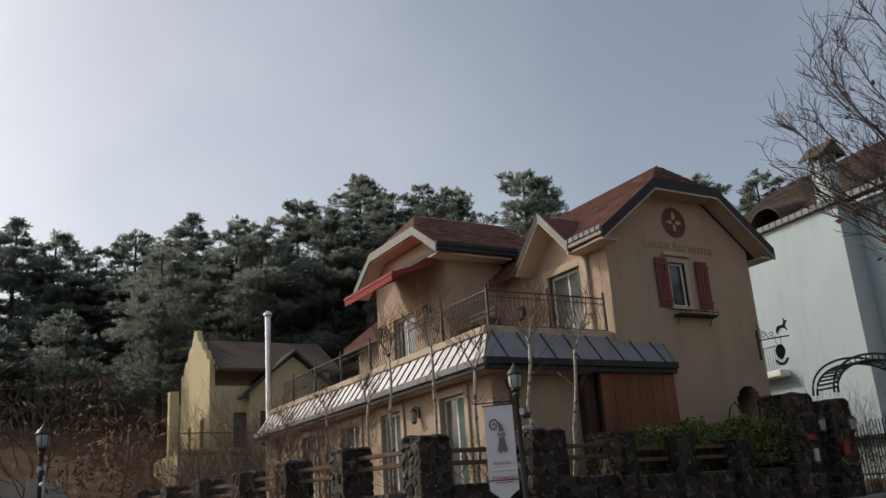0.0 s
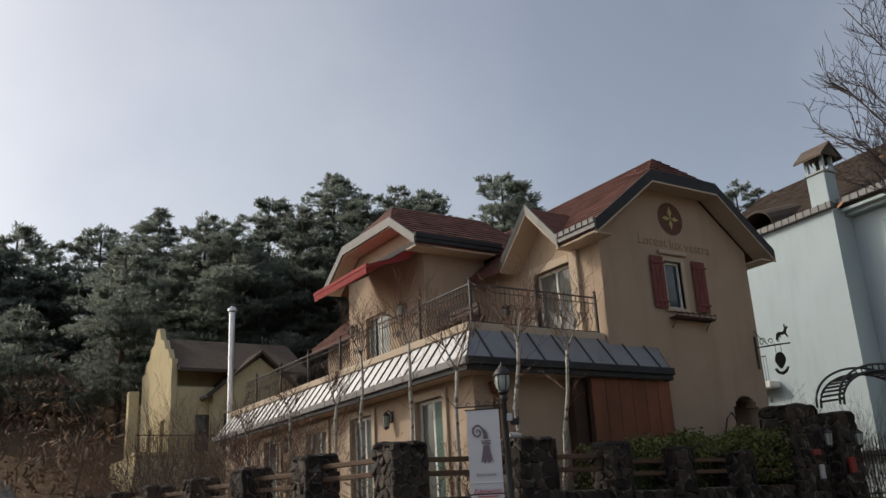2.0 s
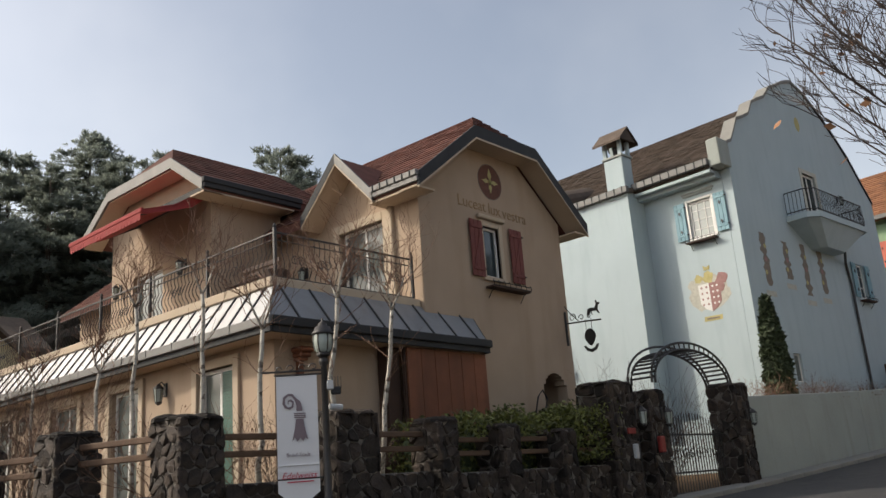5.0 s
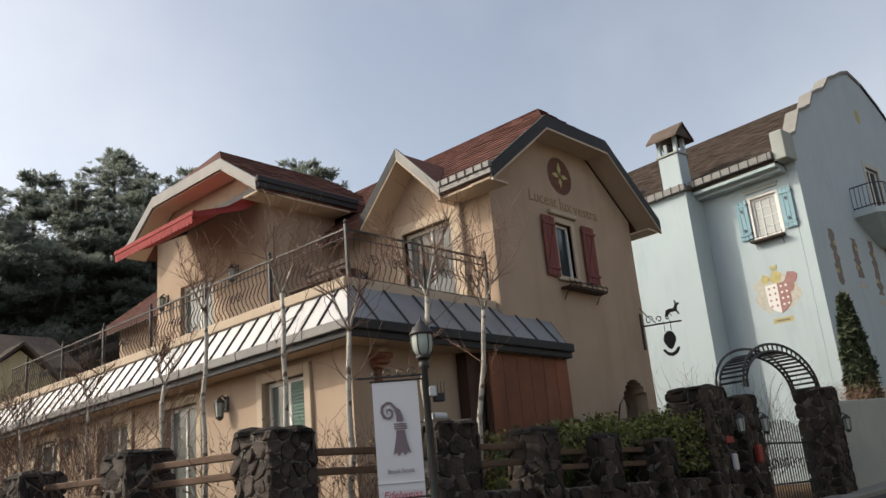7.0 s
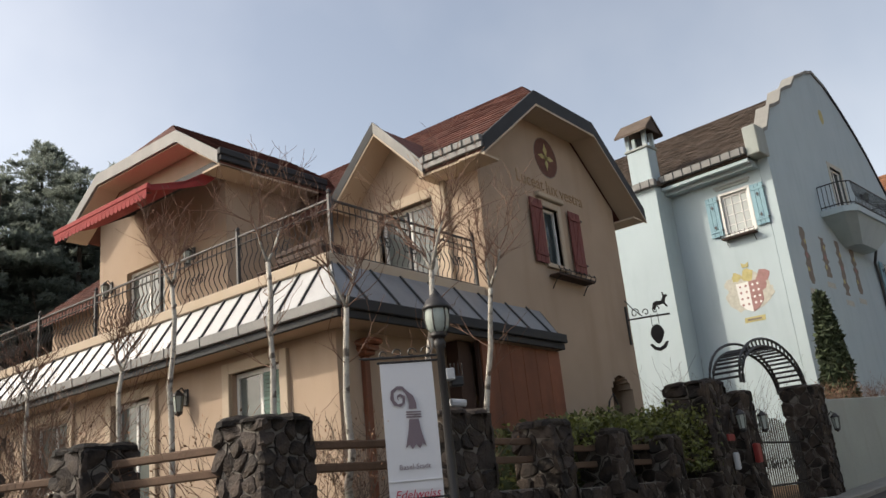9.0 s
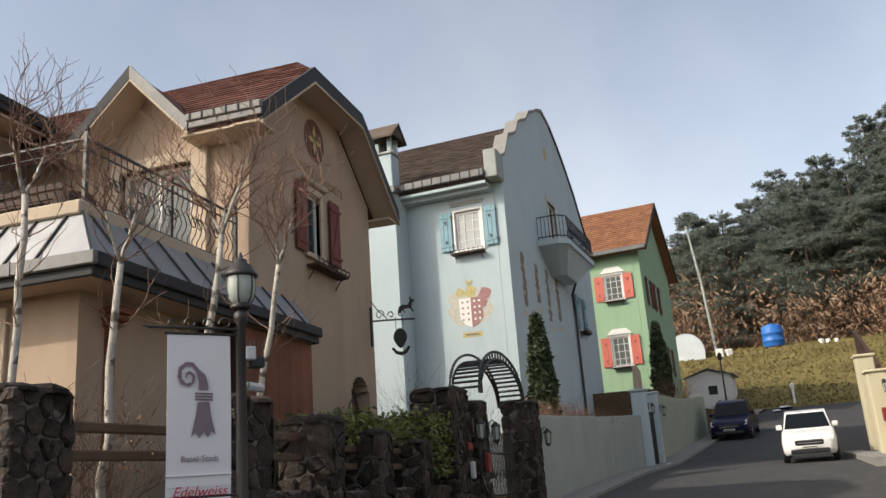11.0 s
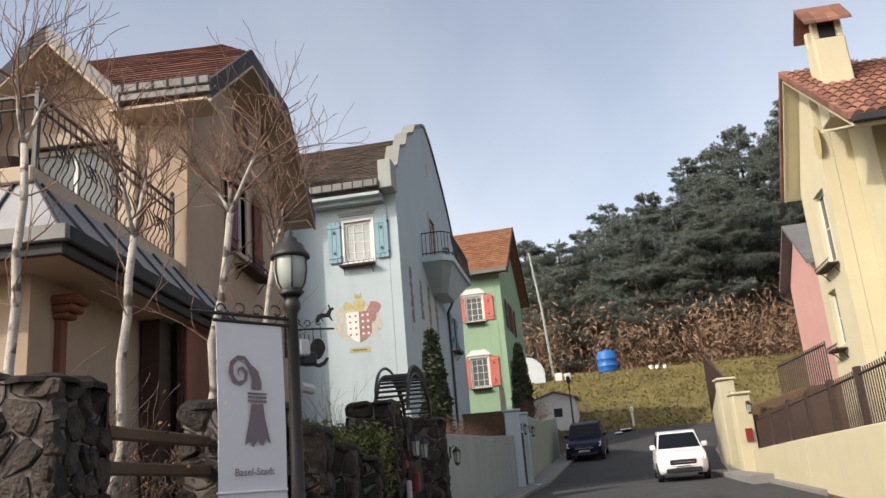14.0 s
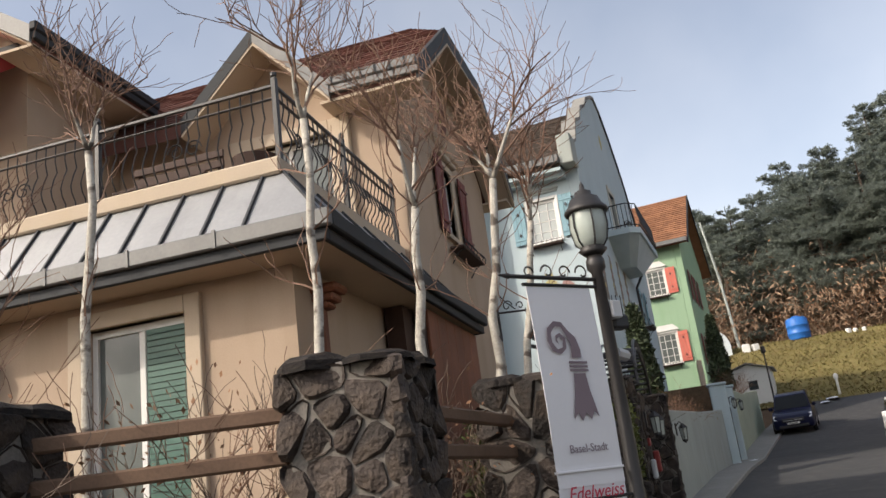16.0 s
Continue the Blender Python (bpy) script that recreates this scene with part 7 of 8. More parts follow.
me = leaf_mesh("hedge", cloud(24000, [(12.2, 14.2, 14.15, 15.0, 1.95, 2.95), (14.2, 17.4, 14.15, 15.1, 1.95, 3.15), (16.6, 17.9, 14.3, 15.3, 1.95, 3.2), (12.8, 16.0, 13.72, 14.2, 2.62, 3.02), (15.8, 17.55, 13.5, 14.35, 2.15, 3.2)], 4), 0.055, HEDGE, 0, 4)
tagged(new("hedge", me), "dense clipped evergreen hedge behind the stone wall", "hedge", kind="stuff")
# dark solid boxes stand in for the shade between the hedge leaves
bm = B()
for x0, x1, z1 in ((12.35, 14.2, 2.75), (14.2, 17.6, 2.95)):
    bbox(bm, x0, x1, 14.35, 14.9, 1.9, z1, 0.15)
tagged(part("hedge_core", bm, THUJA), "shaded inside of the hedge", "hedge", kind="stuff")


def shrub(x, y, z, h, w, seed, material=TWIG, n=10, label="bare brown garden shrub", leaves=0):
    r = random.Random(seed)
    o = root("shrub", pose(x, y, z), label, "shrub", "bare garden shrubs")
    bm = B()
    for i in range(n):
        a = r.uniform(0, 6.28)
        d = Vector((math.cos(a) * w, math.sin(a) * w, h)).normalized()
        limb(bm, r, Vector((r.uniform(-0.15, 0.15) * w, r.uniform(-0.15, 0.15) * w, 0)), d, h * r.uniform(0.5, 0.8), 0.007, 2, 0.6, 0.7)
    part("branchwork", bm, material, o)
    if leaves:
        g = np.random.RandomState(seed)
        c = g.normal(size=(leaves, 3)) * np.array([w * 0.45, w * 0.45, h * 0.22]) + np.array([0, 0, h * 0.65])
        ob = new("foliage", leaf_mesh("foliage", c, 0.026, DRYLEAF, 0, seed))
        ob.parent = o
        tagged(ob, "withered russet leaves")
    return o


r = random.Random(31)
for i, (x, y, h) in enumerate(((8.9, 14.75, 1.0), (9.45, 14.6, 0.9), (8.7, 15.4, 1.1), (8.2, 15.6, 1.0), (11.2, 14.5, 0.9), (9.9, 14.9, 0.9), (8.0, 17.9, 1.2), (7.8, 18.8, 1.5), (7.6, 20.8, 1.6), (7.5, 21.8, 1.7), (7.4, 23.2, 1.7), (7.2, 24.4, 1.6), (7.4, 25.6, 1.8), (7.0, 27.0, 1.8), (6.9, 28.6, 1.8), (8.4, 20.2, 1.3), (8.6, 22.8, 1.4), (8.4, 25.0, 1.5), (6.6, 30.5, 2.0))):
    shrub(x, y, 1.93, h * (1.0 if y < 17 else 1.4), 0.95, 100 + i, TWIG if i % 3 else TWIG_RED, 9 if y < 17 else 19, leaves=160 if i % 2 else 60)
for i, (x, y) in enumerate(((6.5, 18.8), (6.2, 20.9), (5.9, 22.6), (5.6, 24.6), (5.6, 26.6), (6.4, 16.9))):
    shrub(x - 0.35, y, ground_z(x, y) - 0.05, 2.6 if i < 5 else 1.8, 0.8, 220 + i, TWIG, 14, 'bare brown shrub growing against the stone wall', 50)
for i in range(9):
    shrub(24.9 + 1.0 * i, 13.6 - 0.1 * i, 3.28, 0.75, 0.8, 140 + i, TWIG_RED, 10, "russet bare shrub above the garden wall", 220)
for i in range(6):
    shrub(19.6 + 0.6 * i, 15.0 + 0.3 * (i % 2), ground_z(19.6 + 0.6 * i, 15.0) - 0.03, 2.35, 0.6, 160 + i, TWIG, 14, "bare shrub behind the iron gate", 30)
for i in range(5):
    shrub(43.0 + 1.3 * i, 11.2 - 0.18 * i, 5.1, 1.0, 0.9, 180 + i, TWIG_RED, 9, "russet bare shrub above the garden wall", 220)


def column_tree(x, y, z, h, w, seed):
    o = root("thuja_tree", pose(x, y, z), "narrow dark green columnar thuja", "tree", "columnar thujas")
    g = np.random.RandomState(seed)
    n = 4200
    t = g.uniform(0, 1, n) ** 0.9
    a = g.uniform(0, 2 * np.pi, n)
    rad = w * np.sin(np.pi * np.clip(0.12 + 0.86 * (1 - t), 0, 1) * 0.62) * (0.8 + 0.2 * np.sin(a * 5 + t * 22)) * g.uniform(0.72, 1.05, n)
    ob = new("crown", leaf_mesh("crown", np.stack([rad * np.cos(a), rad * np.sin(a), t * h + 0.1], axis=1), 0.13, THUJA, 0, seed, 2.0))
    ob.parent = o
    bm = B()
    lathe(bm, [(0.06, 0), (w * 0.62, 0.25), (w * 0.66, h * 0.4), (w * 0.35, h * 0.8), (0.03, h * 0.97)], 10)
    part("inner_foliage", bm, THUJA, o)
    bm = B()
    tube(bm, [(0, 0, -0.1), (0, 0, 0.5)], 0.07, sides=7)
    part("trunk", bm, BARK, o)
    return o


column_tree(27.05, 13.72, 3.3, 3.2, 0.43, 1)
column_tree(44.3, 11.2, 5.1, 3.6, 0.5, 2)

# ---- pine woods ----


def pine_sprays(h, seed, full=1.0, m=9):
    """Needle sprays on flat boughs in whorls: their centres and outward directions."""
    g = np.random.RandomState(seed)
    cs, ds = [], []
    nw = int(19 * full)
    lean = g.uniform(0, 6.28)
    for k in range(nw):
        t = 0.16 + 0.80 * (k / (nw - 1)) ** 0.95
        rad = h * 0.32 * min(1.0, 2.1 * (1.02 - t)) ** 0.8 * (0.86 + 0.2 * math.sin(k * 2.3 + seed)) + 0.35
        for b in range(g.randint(5, 9)):
            a = g.uniform(0, 2 * np.pi)
            L = rad * g.uniform(0.55, 1.15) * (1 + 0.18 * math.cos(a - lean))
            z0 = t * h + g.normal(scale=0.22)
            rise = g.uniform(-0.06, 0.16) + 0.5 * max(0, t - 0.75)
            nt = max(6, int(L * 11))
            f = np.sqrt(g.uniform(0.06, 1, nt))
            side = g.normal(size=nt) * 0.24 * L * (0.35 + f * (1.25 - f))
            out = np.array([math.cos(a), math.sin(a), 0])
            lat = np.array([-math.sin(a), math.cos(a), 0])
            c = out * (L * f)[:, None] + lat * side[:, None]
            c[:, 2] = z0 + L * f * f * rise + g.normal(scale=0.07, size=nt)
            d = out + lat * (side / (0.6 * L))[:, None] + np.array([0, 0, 0.35])
            cs.append(np.repeat(c, m, axis=0))
            ds.append(np.repeat(d, m, axis=0))
    for q in range(10):
        c = np.array([g.normal(scale=0.22), g.normal(scale=0.22), h * (0.93 + 0.065 * g.rand())])
        cs.append(np.repeat(c[None], m, axis=0))
        ds.append(np.repeat(np.array([[g.normal(scale=0.6), g.normal(scale=0.6), 1.0]]), m, axis=0))
    return np.concatenate(cs), np.concatenate(ds)


def needle_mesh(name, c, d, width, length, material, seed):
    """Thin needle blades fanning out of each spray, lying mostly flat."""
    g = np.random.RandomState(seed)
    n = len(c)
    a = d / np.linalg.norm(d, axis=1)[:, None] + g.normal(size=(n, 3)) * np.array([0.55, 0.55, 0.4])
    a /= np.linalg.norm(a, axis=1)[:, None]
    b = np.cross(a, np.array([0, 0, 1.0]) + g.normal(size=(n, 3)) * 0.45)
    b /= np.linalg.norm(b, axis=1)[:, None]
    s = g.uniform(0.65, 1.3, size=(n, 1))
    c = c + g.normal(size=(n, 3)) * np.array([0.07, 0.07, 0.04])
    a, b = a * s * length, b * s * width / 2
    v = np.stack([c, c + a * 0.55 + b, c + a, c + a * 0.55 - b], axis=1).reshape(-1, 3)
    me = bpy.data.meshes.new(name)
    me.from_pydata(v.tolist(), [], np.arange(4 * n).reshape(-1, 4).tolist())
    me.materials.append(material)
    return me


PINES = []
for k in range(5):
    h = 14.0
    c, d = pine_sprays(h, 200 + k, (1.0, 0.9, 1.1, 1.0, 0.95)[k], 13)
    me = needle_mesh("crown", c, d, 0.075, 0.36, NEEDLE if k % 2 == 0 else NEEDLE_B, k)
    bm = B()
    tube(bm, [(0, 0, -1.5), (0.08, 0, 5), (0, 0.05, 10), (0, 0, 13.6)], 0.26, 0.05, 8)
    rr = random.Random(k)
    for i in range(34):
        z = rr.uniform(1.6, 12.5)
        a = rr.uniform(0, 6.28)
        L = 3.4 * (1 - z / 15) * rr.uniform(0.6, 1)
        tube(bm, [(0, 0, z), (math.cos(a) * L, math.sin(a) * L, z + 0.06 * L)], 0.045, 0.015, 4, cap=False)
    tm = bpy.data.meshes.new("trunk")
    bm.to_mesh(tm)
    bm.free()
    tm.materials.append(BARK)
    PINES.append((me, tm))


def pine(x, y, top, k, h, rz):
    z = top - h
    o = root("pine_tree", pose(x, y, z, 0, 0, rz) @ Matrix.Diagonal((h / 14, h / 14, h / 14, 1)), "tall dark pine with layered branches at the wood's edge", "tree", "pines at the wood's edge")
    shared("crown", PINES[k][0], Matrix.Identity(4), o)
    shared("trunk", PINES[k][1], Matrix.Identity(4), o)
    return o


# skyline pines: bearing over the first eye (x per y or slope) and top height, north wood then east wood
NORTH = [(-0.06, 0.32, 100), (-0.005, 0.335, 102), (0.06, 0.335, 98), (0.1, 0.325, 100), (0.135, 0.30, 96), (0.185, 0.332, 96), (0.215, 0.31, 70), (0.25, 0.352, 82), (0.305, 0.352, 76), (0.335, 0.34, 72), (0.385, 0.375, 78), (0.43, 0.365, 74), (0.475, 0.405, 80), (0.52, 0.375, 76), (0.575, 0.385, 84), (0.63, 0.38, 90), (0.755, 0.393, 72), (0.80, 0.37, 92), (1.16, 0.355, 80), (1.3, 0.345, 86), (1.42, 0.325, 84)]
r = random.Random(8)
for i, (s, e, d) in enumerate(NORTH):
    n = math.hypot(s, 1)
    x, y = d * s / n, d / n
    pine(x, y, 1.6 + e * d, i % 5, (15.5 + r.uniform(-1.5, 2.5)) * max(1.0, d / 80), r.uniform(0, 360))
EAST = [(-0.145, 0.30, 86), (-0.245, 0.33, 88), (-0.20, 0.31, 84), (-0.32, 0.36, 90), (-0.04, 0.25, 84), (-0.02, 0.285, 96), (-0.06, 0.28, 92), (-0.125, 0.315, 95), (-0.17, 0.325, 100), (-0.225, 0.36, 98), (-0.29, 0.385, 104), (-0.36, 0.41, 100), (-0.43, 0.44, 104), (-0.09, 0.29, 104), (-0.26, 0.365, 112)]
for i, (s, e, d) in enumerate(EAST):
    n = math.hypot(s, 1)
    pine(2.8 + d / n, 10.8 + d * s / n, 2.08 + e * d, (i + 2) % 5, 14 + r.uniform(-1, 3), r.uniform(0, 360))

# the wood behind them, one mass
g = np.random.RandomState(9)
base = [pine_sprays(14.0, 300 + k, 0.8, 5) for k in range(3)]
pts, dirs, trunks = [], [], B()
spots = []
while len(spots) < 170:
    if g.rand() < 0.62:
        s, d = g.uniform(-0.35, 1.7), g.uniform(72, 120)
        n = math.hypot(s, 1)
        x, y = d * s / n, d / n
        lim = 1.6 + d * min(0.35, (0.21 if s < 0.22 else 0.255) + 0.11 * max(0, s) + g.uniform(-0.03, 0.03))
    else:
        s, d = g.uniform(-0.75, 0.1), g.uniform(88, 135)
        n = math.hypot(s, 1)
        x, y = 2.8 + d / n, 10.8 + d * s / n
        lim = 2.1 + d * (0.235 - 0.32 * s + g.uniform(-0.03, 0.02))
    h = g.uniform(11, 16)
    z = min(ground_z(x, y), lim - h)
    spots.append((x, y, z, h))
for i, (x, y, z, h) in enumerate(spots):
    b, dr = base[i % 3]
    a = g.uniform(0, 6.28)
    rot = np.array([[math.cos(a), math.sin(a), 0], [-math.sin(a), math.cos(a), 0], [0, 0, 1]])
    pts.append((b * (h / 14)) @ rot + np.array([x, y, z]))
    dirs.append(dr @ rot)
    tube(trunks, [(x, y, z - 2), (x, y, z + h * 0.9)], 0.25, 0.06, 6, cap=False)
tagged(new("pine_wood", needle_mesh("pine_wood", np.concatenate(pts), np.concatenate(dirs), 0.13, 0.5, NEEDLE, 12)), "dense dark pine wood on the hillside", "wood", kind="stuff")
tagged(part("pine_wood_trunks", trunks, BARK), "dark bare pine trunks in the wood", "wood", kind="stuff")

# bare scrub and young trees below the pines
g = np.random.RandomState(21)
pts = []
for i in range(700):
    if i % 5 > 1:
        s, d = g.uniform(-0.6, 0.06), g.uniform(77, 94)
        n = math.hypot(s, 1)
        x, y = 2.8 + d / n, 10.8 + d * s / n
        hh = g.uniform(2.0, 6.0)
    else:
        s, d = g.uniform(-0.3, 1.6), g.uniform(55, 74)
        n = math.hypot(s, 1)
        x, y = d * s / n, d / n
        hh = g.uniform(2, 5)
        if 12 < x < 26 and y < 66:
            continue
    c = g.normal(size=(90, 3)) * np.array([0.9, 0.9, hh * 0.3]) + np.array([x, y, ground_z(x, y) + hh * 0.5])
    pts.append(c)
pts = np.concatenate(pts)
sel = g.rand(len(pts)) < 0.7
tagged(new("scrub", leaf_mesh("scrub", pts[sel], 0.16, SCRUB, -0.5, 13, 4.0)), "bare brown scrub on the slope", "scrub", kind="stuff")
tagged(new("withered_leaves", leaf_mesh("withered_leaves", pts[~sel], 0.2, DRYLEAF, 0, 14, 1.4)), "withered russet leaves in the scrub", "scrub", kind="stuff")
bm = B()
rr = random.Random(3)
for i in range(40):
    s, d = rr.uniform(-0.1, 0.7), rr.uniform(50, 70)
    n = math.hypot(s, 1)
    x, y = d * s / n, d / n
    if 11 < x < 26 and y < 66:
        continue
    limb(bm, rr, Vector((x, y, ground_z(x, y) - 0.2)), Vector((0, 0, 1)), rr.uniform(3, 5), 0.08, 3, 0.6, 1.0)
tagged(part("bare_saplings", bm, TWIG), "thin bare saplings in front of the pines", "sapling", kind="stuff")
# tufts on the grass bank
pts = []
for i in range(15000):
    x, y = 58 + 19 * g.rand(), -24 + 48 * g.rand()
    pts.append((x, y, ground_z(x, y) + 0.04 + 0.08 * g.rand()))
tagged(new("grass_tufts", leaf_mesh("grass_tufts", pts, 0.13, GRASS, -1.0, 15, 2.6)), "tufts of dry olive grass", "grass", kind="stuff")
# ---- vehicles ----


def wheel(o, x, y, r, w, m):
    bm = B()
    lathe(bm, [(r * 0.62, -w / 2), (r * 0.93, -w / 2), (r, -w * 0.35), (r, w * 0.35), (r * 0.93, w / 2), (r * 0.62, w / 2)], 20)
    bm.transform(m @ Matrix.Translation((x, y, r)) @ Matrix.Rotation(math.pi / 2, 4, "X"))
    t = part("wheel", bm, RUBBER, o, smooth=True)
    bm = B()
    sgn = 1 if y > 0 else -1
    for k in range(5):
        a = 2 * math.pi * k / 5
        bbox(bm, -0.035, 0.035, 0, r * 0.62, -0.02, 0.02, 0.01, Matrix.Translation((x, y + sgn * w * 0.42, r)) @ Matrix.Rotation(math.pi / 2, 4, "X") @ Matrix.Rotation(a, 4, "Z"))
    bm.transform(m)
    part("rim", bm, STEEL, t)


def car(name, m, length, width, height, paint, label, bonnet, tall=False):
    """A small car, its nose towards -x, on its wheels; lofted from cross sections."""
    o = root(name, m, label, "car")
    hw = width / 2
    I = Matrix.Identity(4)
    zb, zs = 0.2 * height / 1.5, (0.62 if not tall else 0.6) * height
    nose, tail = 0.0, length
    # (x, half width low, half width high, z low, z shoulder)
    secs = [(nose, hw * 0.72, hw * 0.66, zb + 0.12, zs * 0.72), (0.12, hw * 0.9, hw * 0.84, zb + 0.02, zs * 0.8), (0.5, hw * 0.99, hw * 0.93, zb, zs * 0.9), (bonnet, hw, hw * 0.95, zb, zs), (length * 0.62, hw, hw * 0.96, zb, zs * 1.03), (length * 0.93, hw * 0.97, hw * 0.92, zb, zs * 1.02), (tail, hw * 0.86, hw * 0.8, zb + 0.1, zs * 0.95)]
    bm = B()
    rings = []
    for x, wl, wh, z0, z1 in secs:
        prof = [(-wl * 0.92, z0), (-wl, z0 + 0.12), (-wl, (z0 + z1) / 2), (-wh, z1 - 0.04), (-wh * 0.9, z1), (wh * 0.9, z1), (wh, z1 - 0.04), (wl, (z0 + z1) / 2), (wl, z0 + 0.12), (wl * 0.92, z0)]
        rings.append([bm.verts.new((x, y, z)) for y, z in prof])
    for a, b in zip(rings, rings[1:]):
        for k in range(len(a)):
            bm.faces.new((a[k], a[(k + 1) % len(a)], b[(k + 1) % len(a)], b[k]))
    bm.faces.new(rings[0])
    bm.faces.new(rings[-1][::-1])
    bmesh.ops.bevel(bm, geom=list(bm.edges), offset=0.02, segments=1, affect="EDGES")
    body = part("body", bm, paint, o, smooth=True)
    # cabin
    rh = height
    cab = [(bonnet - 0.05, hw * 0.88, zs * 0.99), (bonnet + 0.62, hw * 0.74, rh - 0.05), (bonnet + 0.95, hw * 0.74, rh), (length * 0.8, hw * 0.74, rh - 0.01), (length * 0.93 if not tall else length * 0.95, hw * 0.84, zs * 1.02)]
    bm = B()
    lo = [(cab[0][0], cab[0][1]), (cab[4][0], cab[4][1])]
    tops = cab[1:4]
    vl = [[bm.verts.new((lo[0][0], s * lo[0][1], cab[0][2])), *[bm.verts.new((x, s * w, z)) for x, w, z in tops], bm.verts.new((lo[1][0], s * lo[1][1], cab[4][2]))] for s in (-1, 1)]
    for i in range(4):
        bm.faces.new((vl[0][i], vl[0][i + 1], vl[1][i + 1], vl[1][i]))
    bm.faces.new(vl[0])
    bm.faces.new(vl[1][::-1])
    bm.faces.new((vl[0][0], vl[1][0], vl[1][4], vl[0][4]))
    part("cabin", bm, paint, o)
    # glazing set just proud of the cabin
    e = 0.012
    bm = B()
    (x0, w0, z0), (x1, w1, z1) = cab[0], cab[1]
    prism(bm, [(x0 + 0.06 - e, -w0 * 0.93, z0 + 0.05), (x0 + 0.06 - e, w0 * 0.93, z0 + 0.05), (x1 - 0.06 - e, w1 * 0.93, z1 - 0.05), (x1 - 0.06 - e, -w1 * 0.93, z1 - 0.05)], (-0.012, 0, 0.012))
    part("windscreen", bm, CAR_GLASS, o)
    for s in (-1, 1):
        for xa, xb in ((bonnet + 0.28, length * 0.52), (length * 0.54, length * 0.78)):
            bm = B()
            ya, yb = s * (hw * 0.87), s * (hw * 0.755)
            off = Vector((0, s * 0.012, 0))
            prism(bm, [Vector((xa, ya, zs + 0.06)) + off, Vector((xb, ya, zs + 0.06)) + off, Vector((xb - 0.05, yb, rh - 0.1)) + off, Vector((max(xa + 0.3, xa), yb, rh - 0.1)) + off], (0, s * 0.01, 0))
            part("side_window", bm, CAR_GLASS, o)
        bm = B()
        bbox(bm, bonnet + 0.2, bonnet + 0.36, s * hw * 1.02 - 0.09, s * hw * 1.02 + 0.09, zs + 0.02, zs + 0.18, 0.03)
        part("mirror", bm, paint, o)
        bm = B()
        prism(bm, [(0.06, s * hw * 0.5, zs * 0.62), (0.1, s * hw * 0.86, zs * 0.66), (0.32, s * hw * 0.9, zs * 0.86), (0.2, s * hw * 0.62, zs * 0.78)], (-0.05, 0, 0.01))
        part("headlight", bm, HEADLIGHT, o)
        bm = B()
        lathe(bm, [(0.06, 0), (0.07, 0.03), (0.05, 0.05)], 10)
        bm.transform(Matrix.Translation((0.08, s * hw * 0.68, zb + 0.2)) @ Matrix.Rotation(-math.pi / 2, 4, "Y"))
        part("fog_light", bm, HEADLIGHT, o)
        for x in (0.17 * length, 0.81 * length):
            wheel(o, x, s * (hw - 0.09), 0.2 * height if not tall else 0.2 * height, 0.19, I)
        if tall:
            bm = B()
            tube(bm, [(bonnet + 1.0, s * hw * 0.66, rh + 0.04), (length * 0.8, s * hw * 0.66, rh + 0.04)], 0.02, sides=5)
            part("roof_rail", bm, FASCIA, o)
    bm = B()
    bbox(bm, -0.035, 0.05, -hw * 0.5, hw * 0.5, zs * 0.54, zs * 0.70, 0.03)
    part("upper_grille", bm, BLACK_PLASTIC, o)
    bm = B()
    bbox(bm, -0.03, 0.08, -hw * 0.68, hw * 0.68, zb + 0.06, zb + 0.2, 0.03)
    part("lower_grille", bm, BLACK_PLASTIC, o)
    bm = B()
    bbox(bm, -0.045, 0.0, -hw * 0.44, hw * 0.44, zs * 0.60, zs * 0.615, 0.003)
    part("chrome_strip", bm, STEEL, o)
    bm = B()
    bbox(bm, -0.05, -0.02, -0.26, 0.26, zs * 0.44, zs * 0.52, 0.01)
    pl = part("number_plate", bm, WHITE, o)
    bm = B()
    bbox(bm, -0.056, -0.05, -0.2, 0.2, zs * 0.465, zs * 0.495, 0.002)
    part("plate_bar", bm, BLACK_PLASTIC, pl)
    for s in (-1, 1):
        bm = B()
        tube(bm, [(bonnet + 0.02, s * 0.1, zs + 0.03), (bonnet + 0.3, s * 0.5, zs + 0.3)], 0.008, sides=4)
        part("wiper", bm, BLACK_PLASTIC, o)
    return o


def on_road(x, y, rz):
    a, b = ground_z(x + 2, y), ground_z(x - 2, y)
    return pose(x, y, ground_z(x, y) + 0.035, 0, -math.degrees(math.atan2(a - b, 4)), rz)


car("car", on_road(30.9, 6.6, -6), 3.6, 1.6, 1.52, CAR_WHITE, "white compact hatchback parked beside the lane", 1.0)
car("car", on_road(45.6, 8.55, -9), 4.4, 1.86, 1.72, CAR_NAVY, "dark navy blue sport utility car parked by the wall", 1.25, True)

# ---- things at the lane's end ----
tz = ground_z(76.5, 3.6)
tank = root("water_tank", pose(76.5, 3.6, tz - 0.05), "blue polyethylene water tank on the slope", "tank")
bm = B()
lathe(bm, [(0.82, 0), (0.84, 0.1), (0.84, 0.45), (0.87, 0.48), (0.87, 0.54), (0.84, 0.57), (0.84, 1.05), (0.87, 1.08), (0.87, 1.14), (0.84, 1.17), (0.82, 1.62), (0.7, 1.75), (0.3, 1.82)], 24)
part("shell", bm, TANK_BLUE, tank, smooth=True)
bm = B()
lathe(bm, [(0.3, 1.8), (0.3, 1.9), (0.1, 1.94)], 16)
part("lid", bm, TANK_BLUE, tank)
gx, gy = 74.0, 10.4
gz = ground_z(gx, gy)
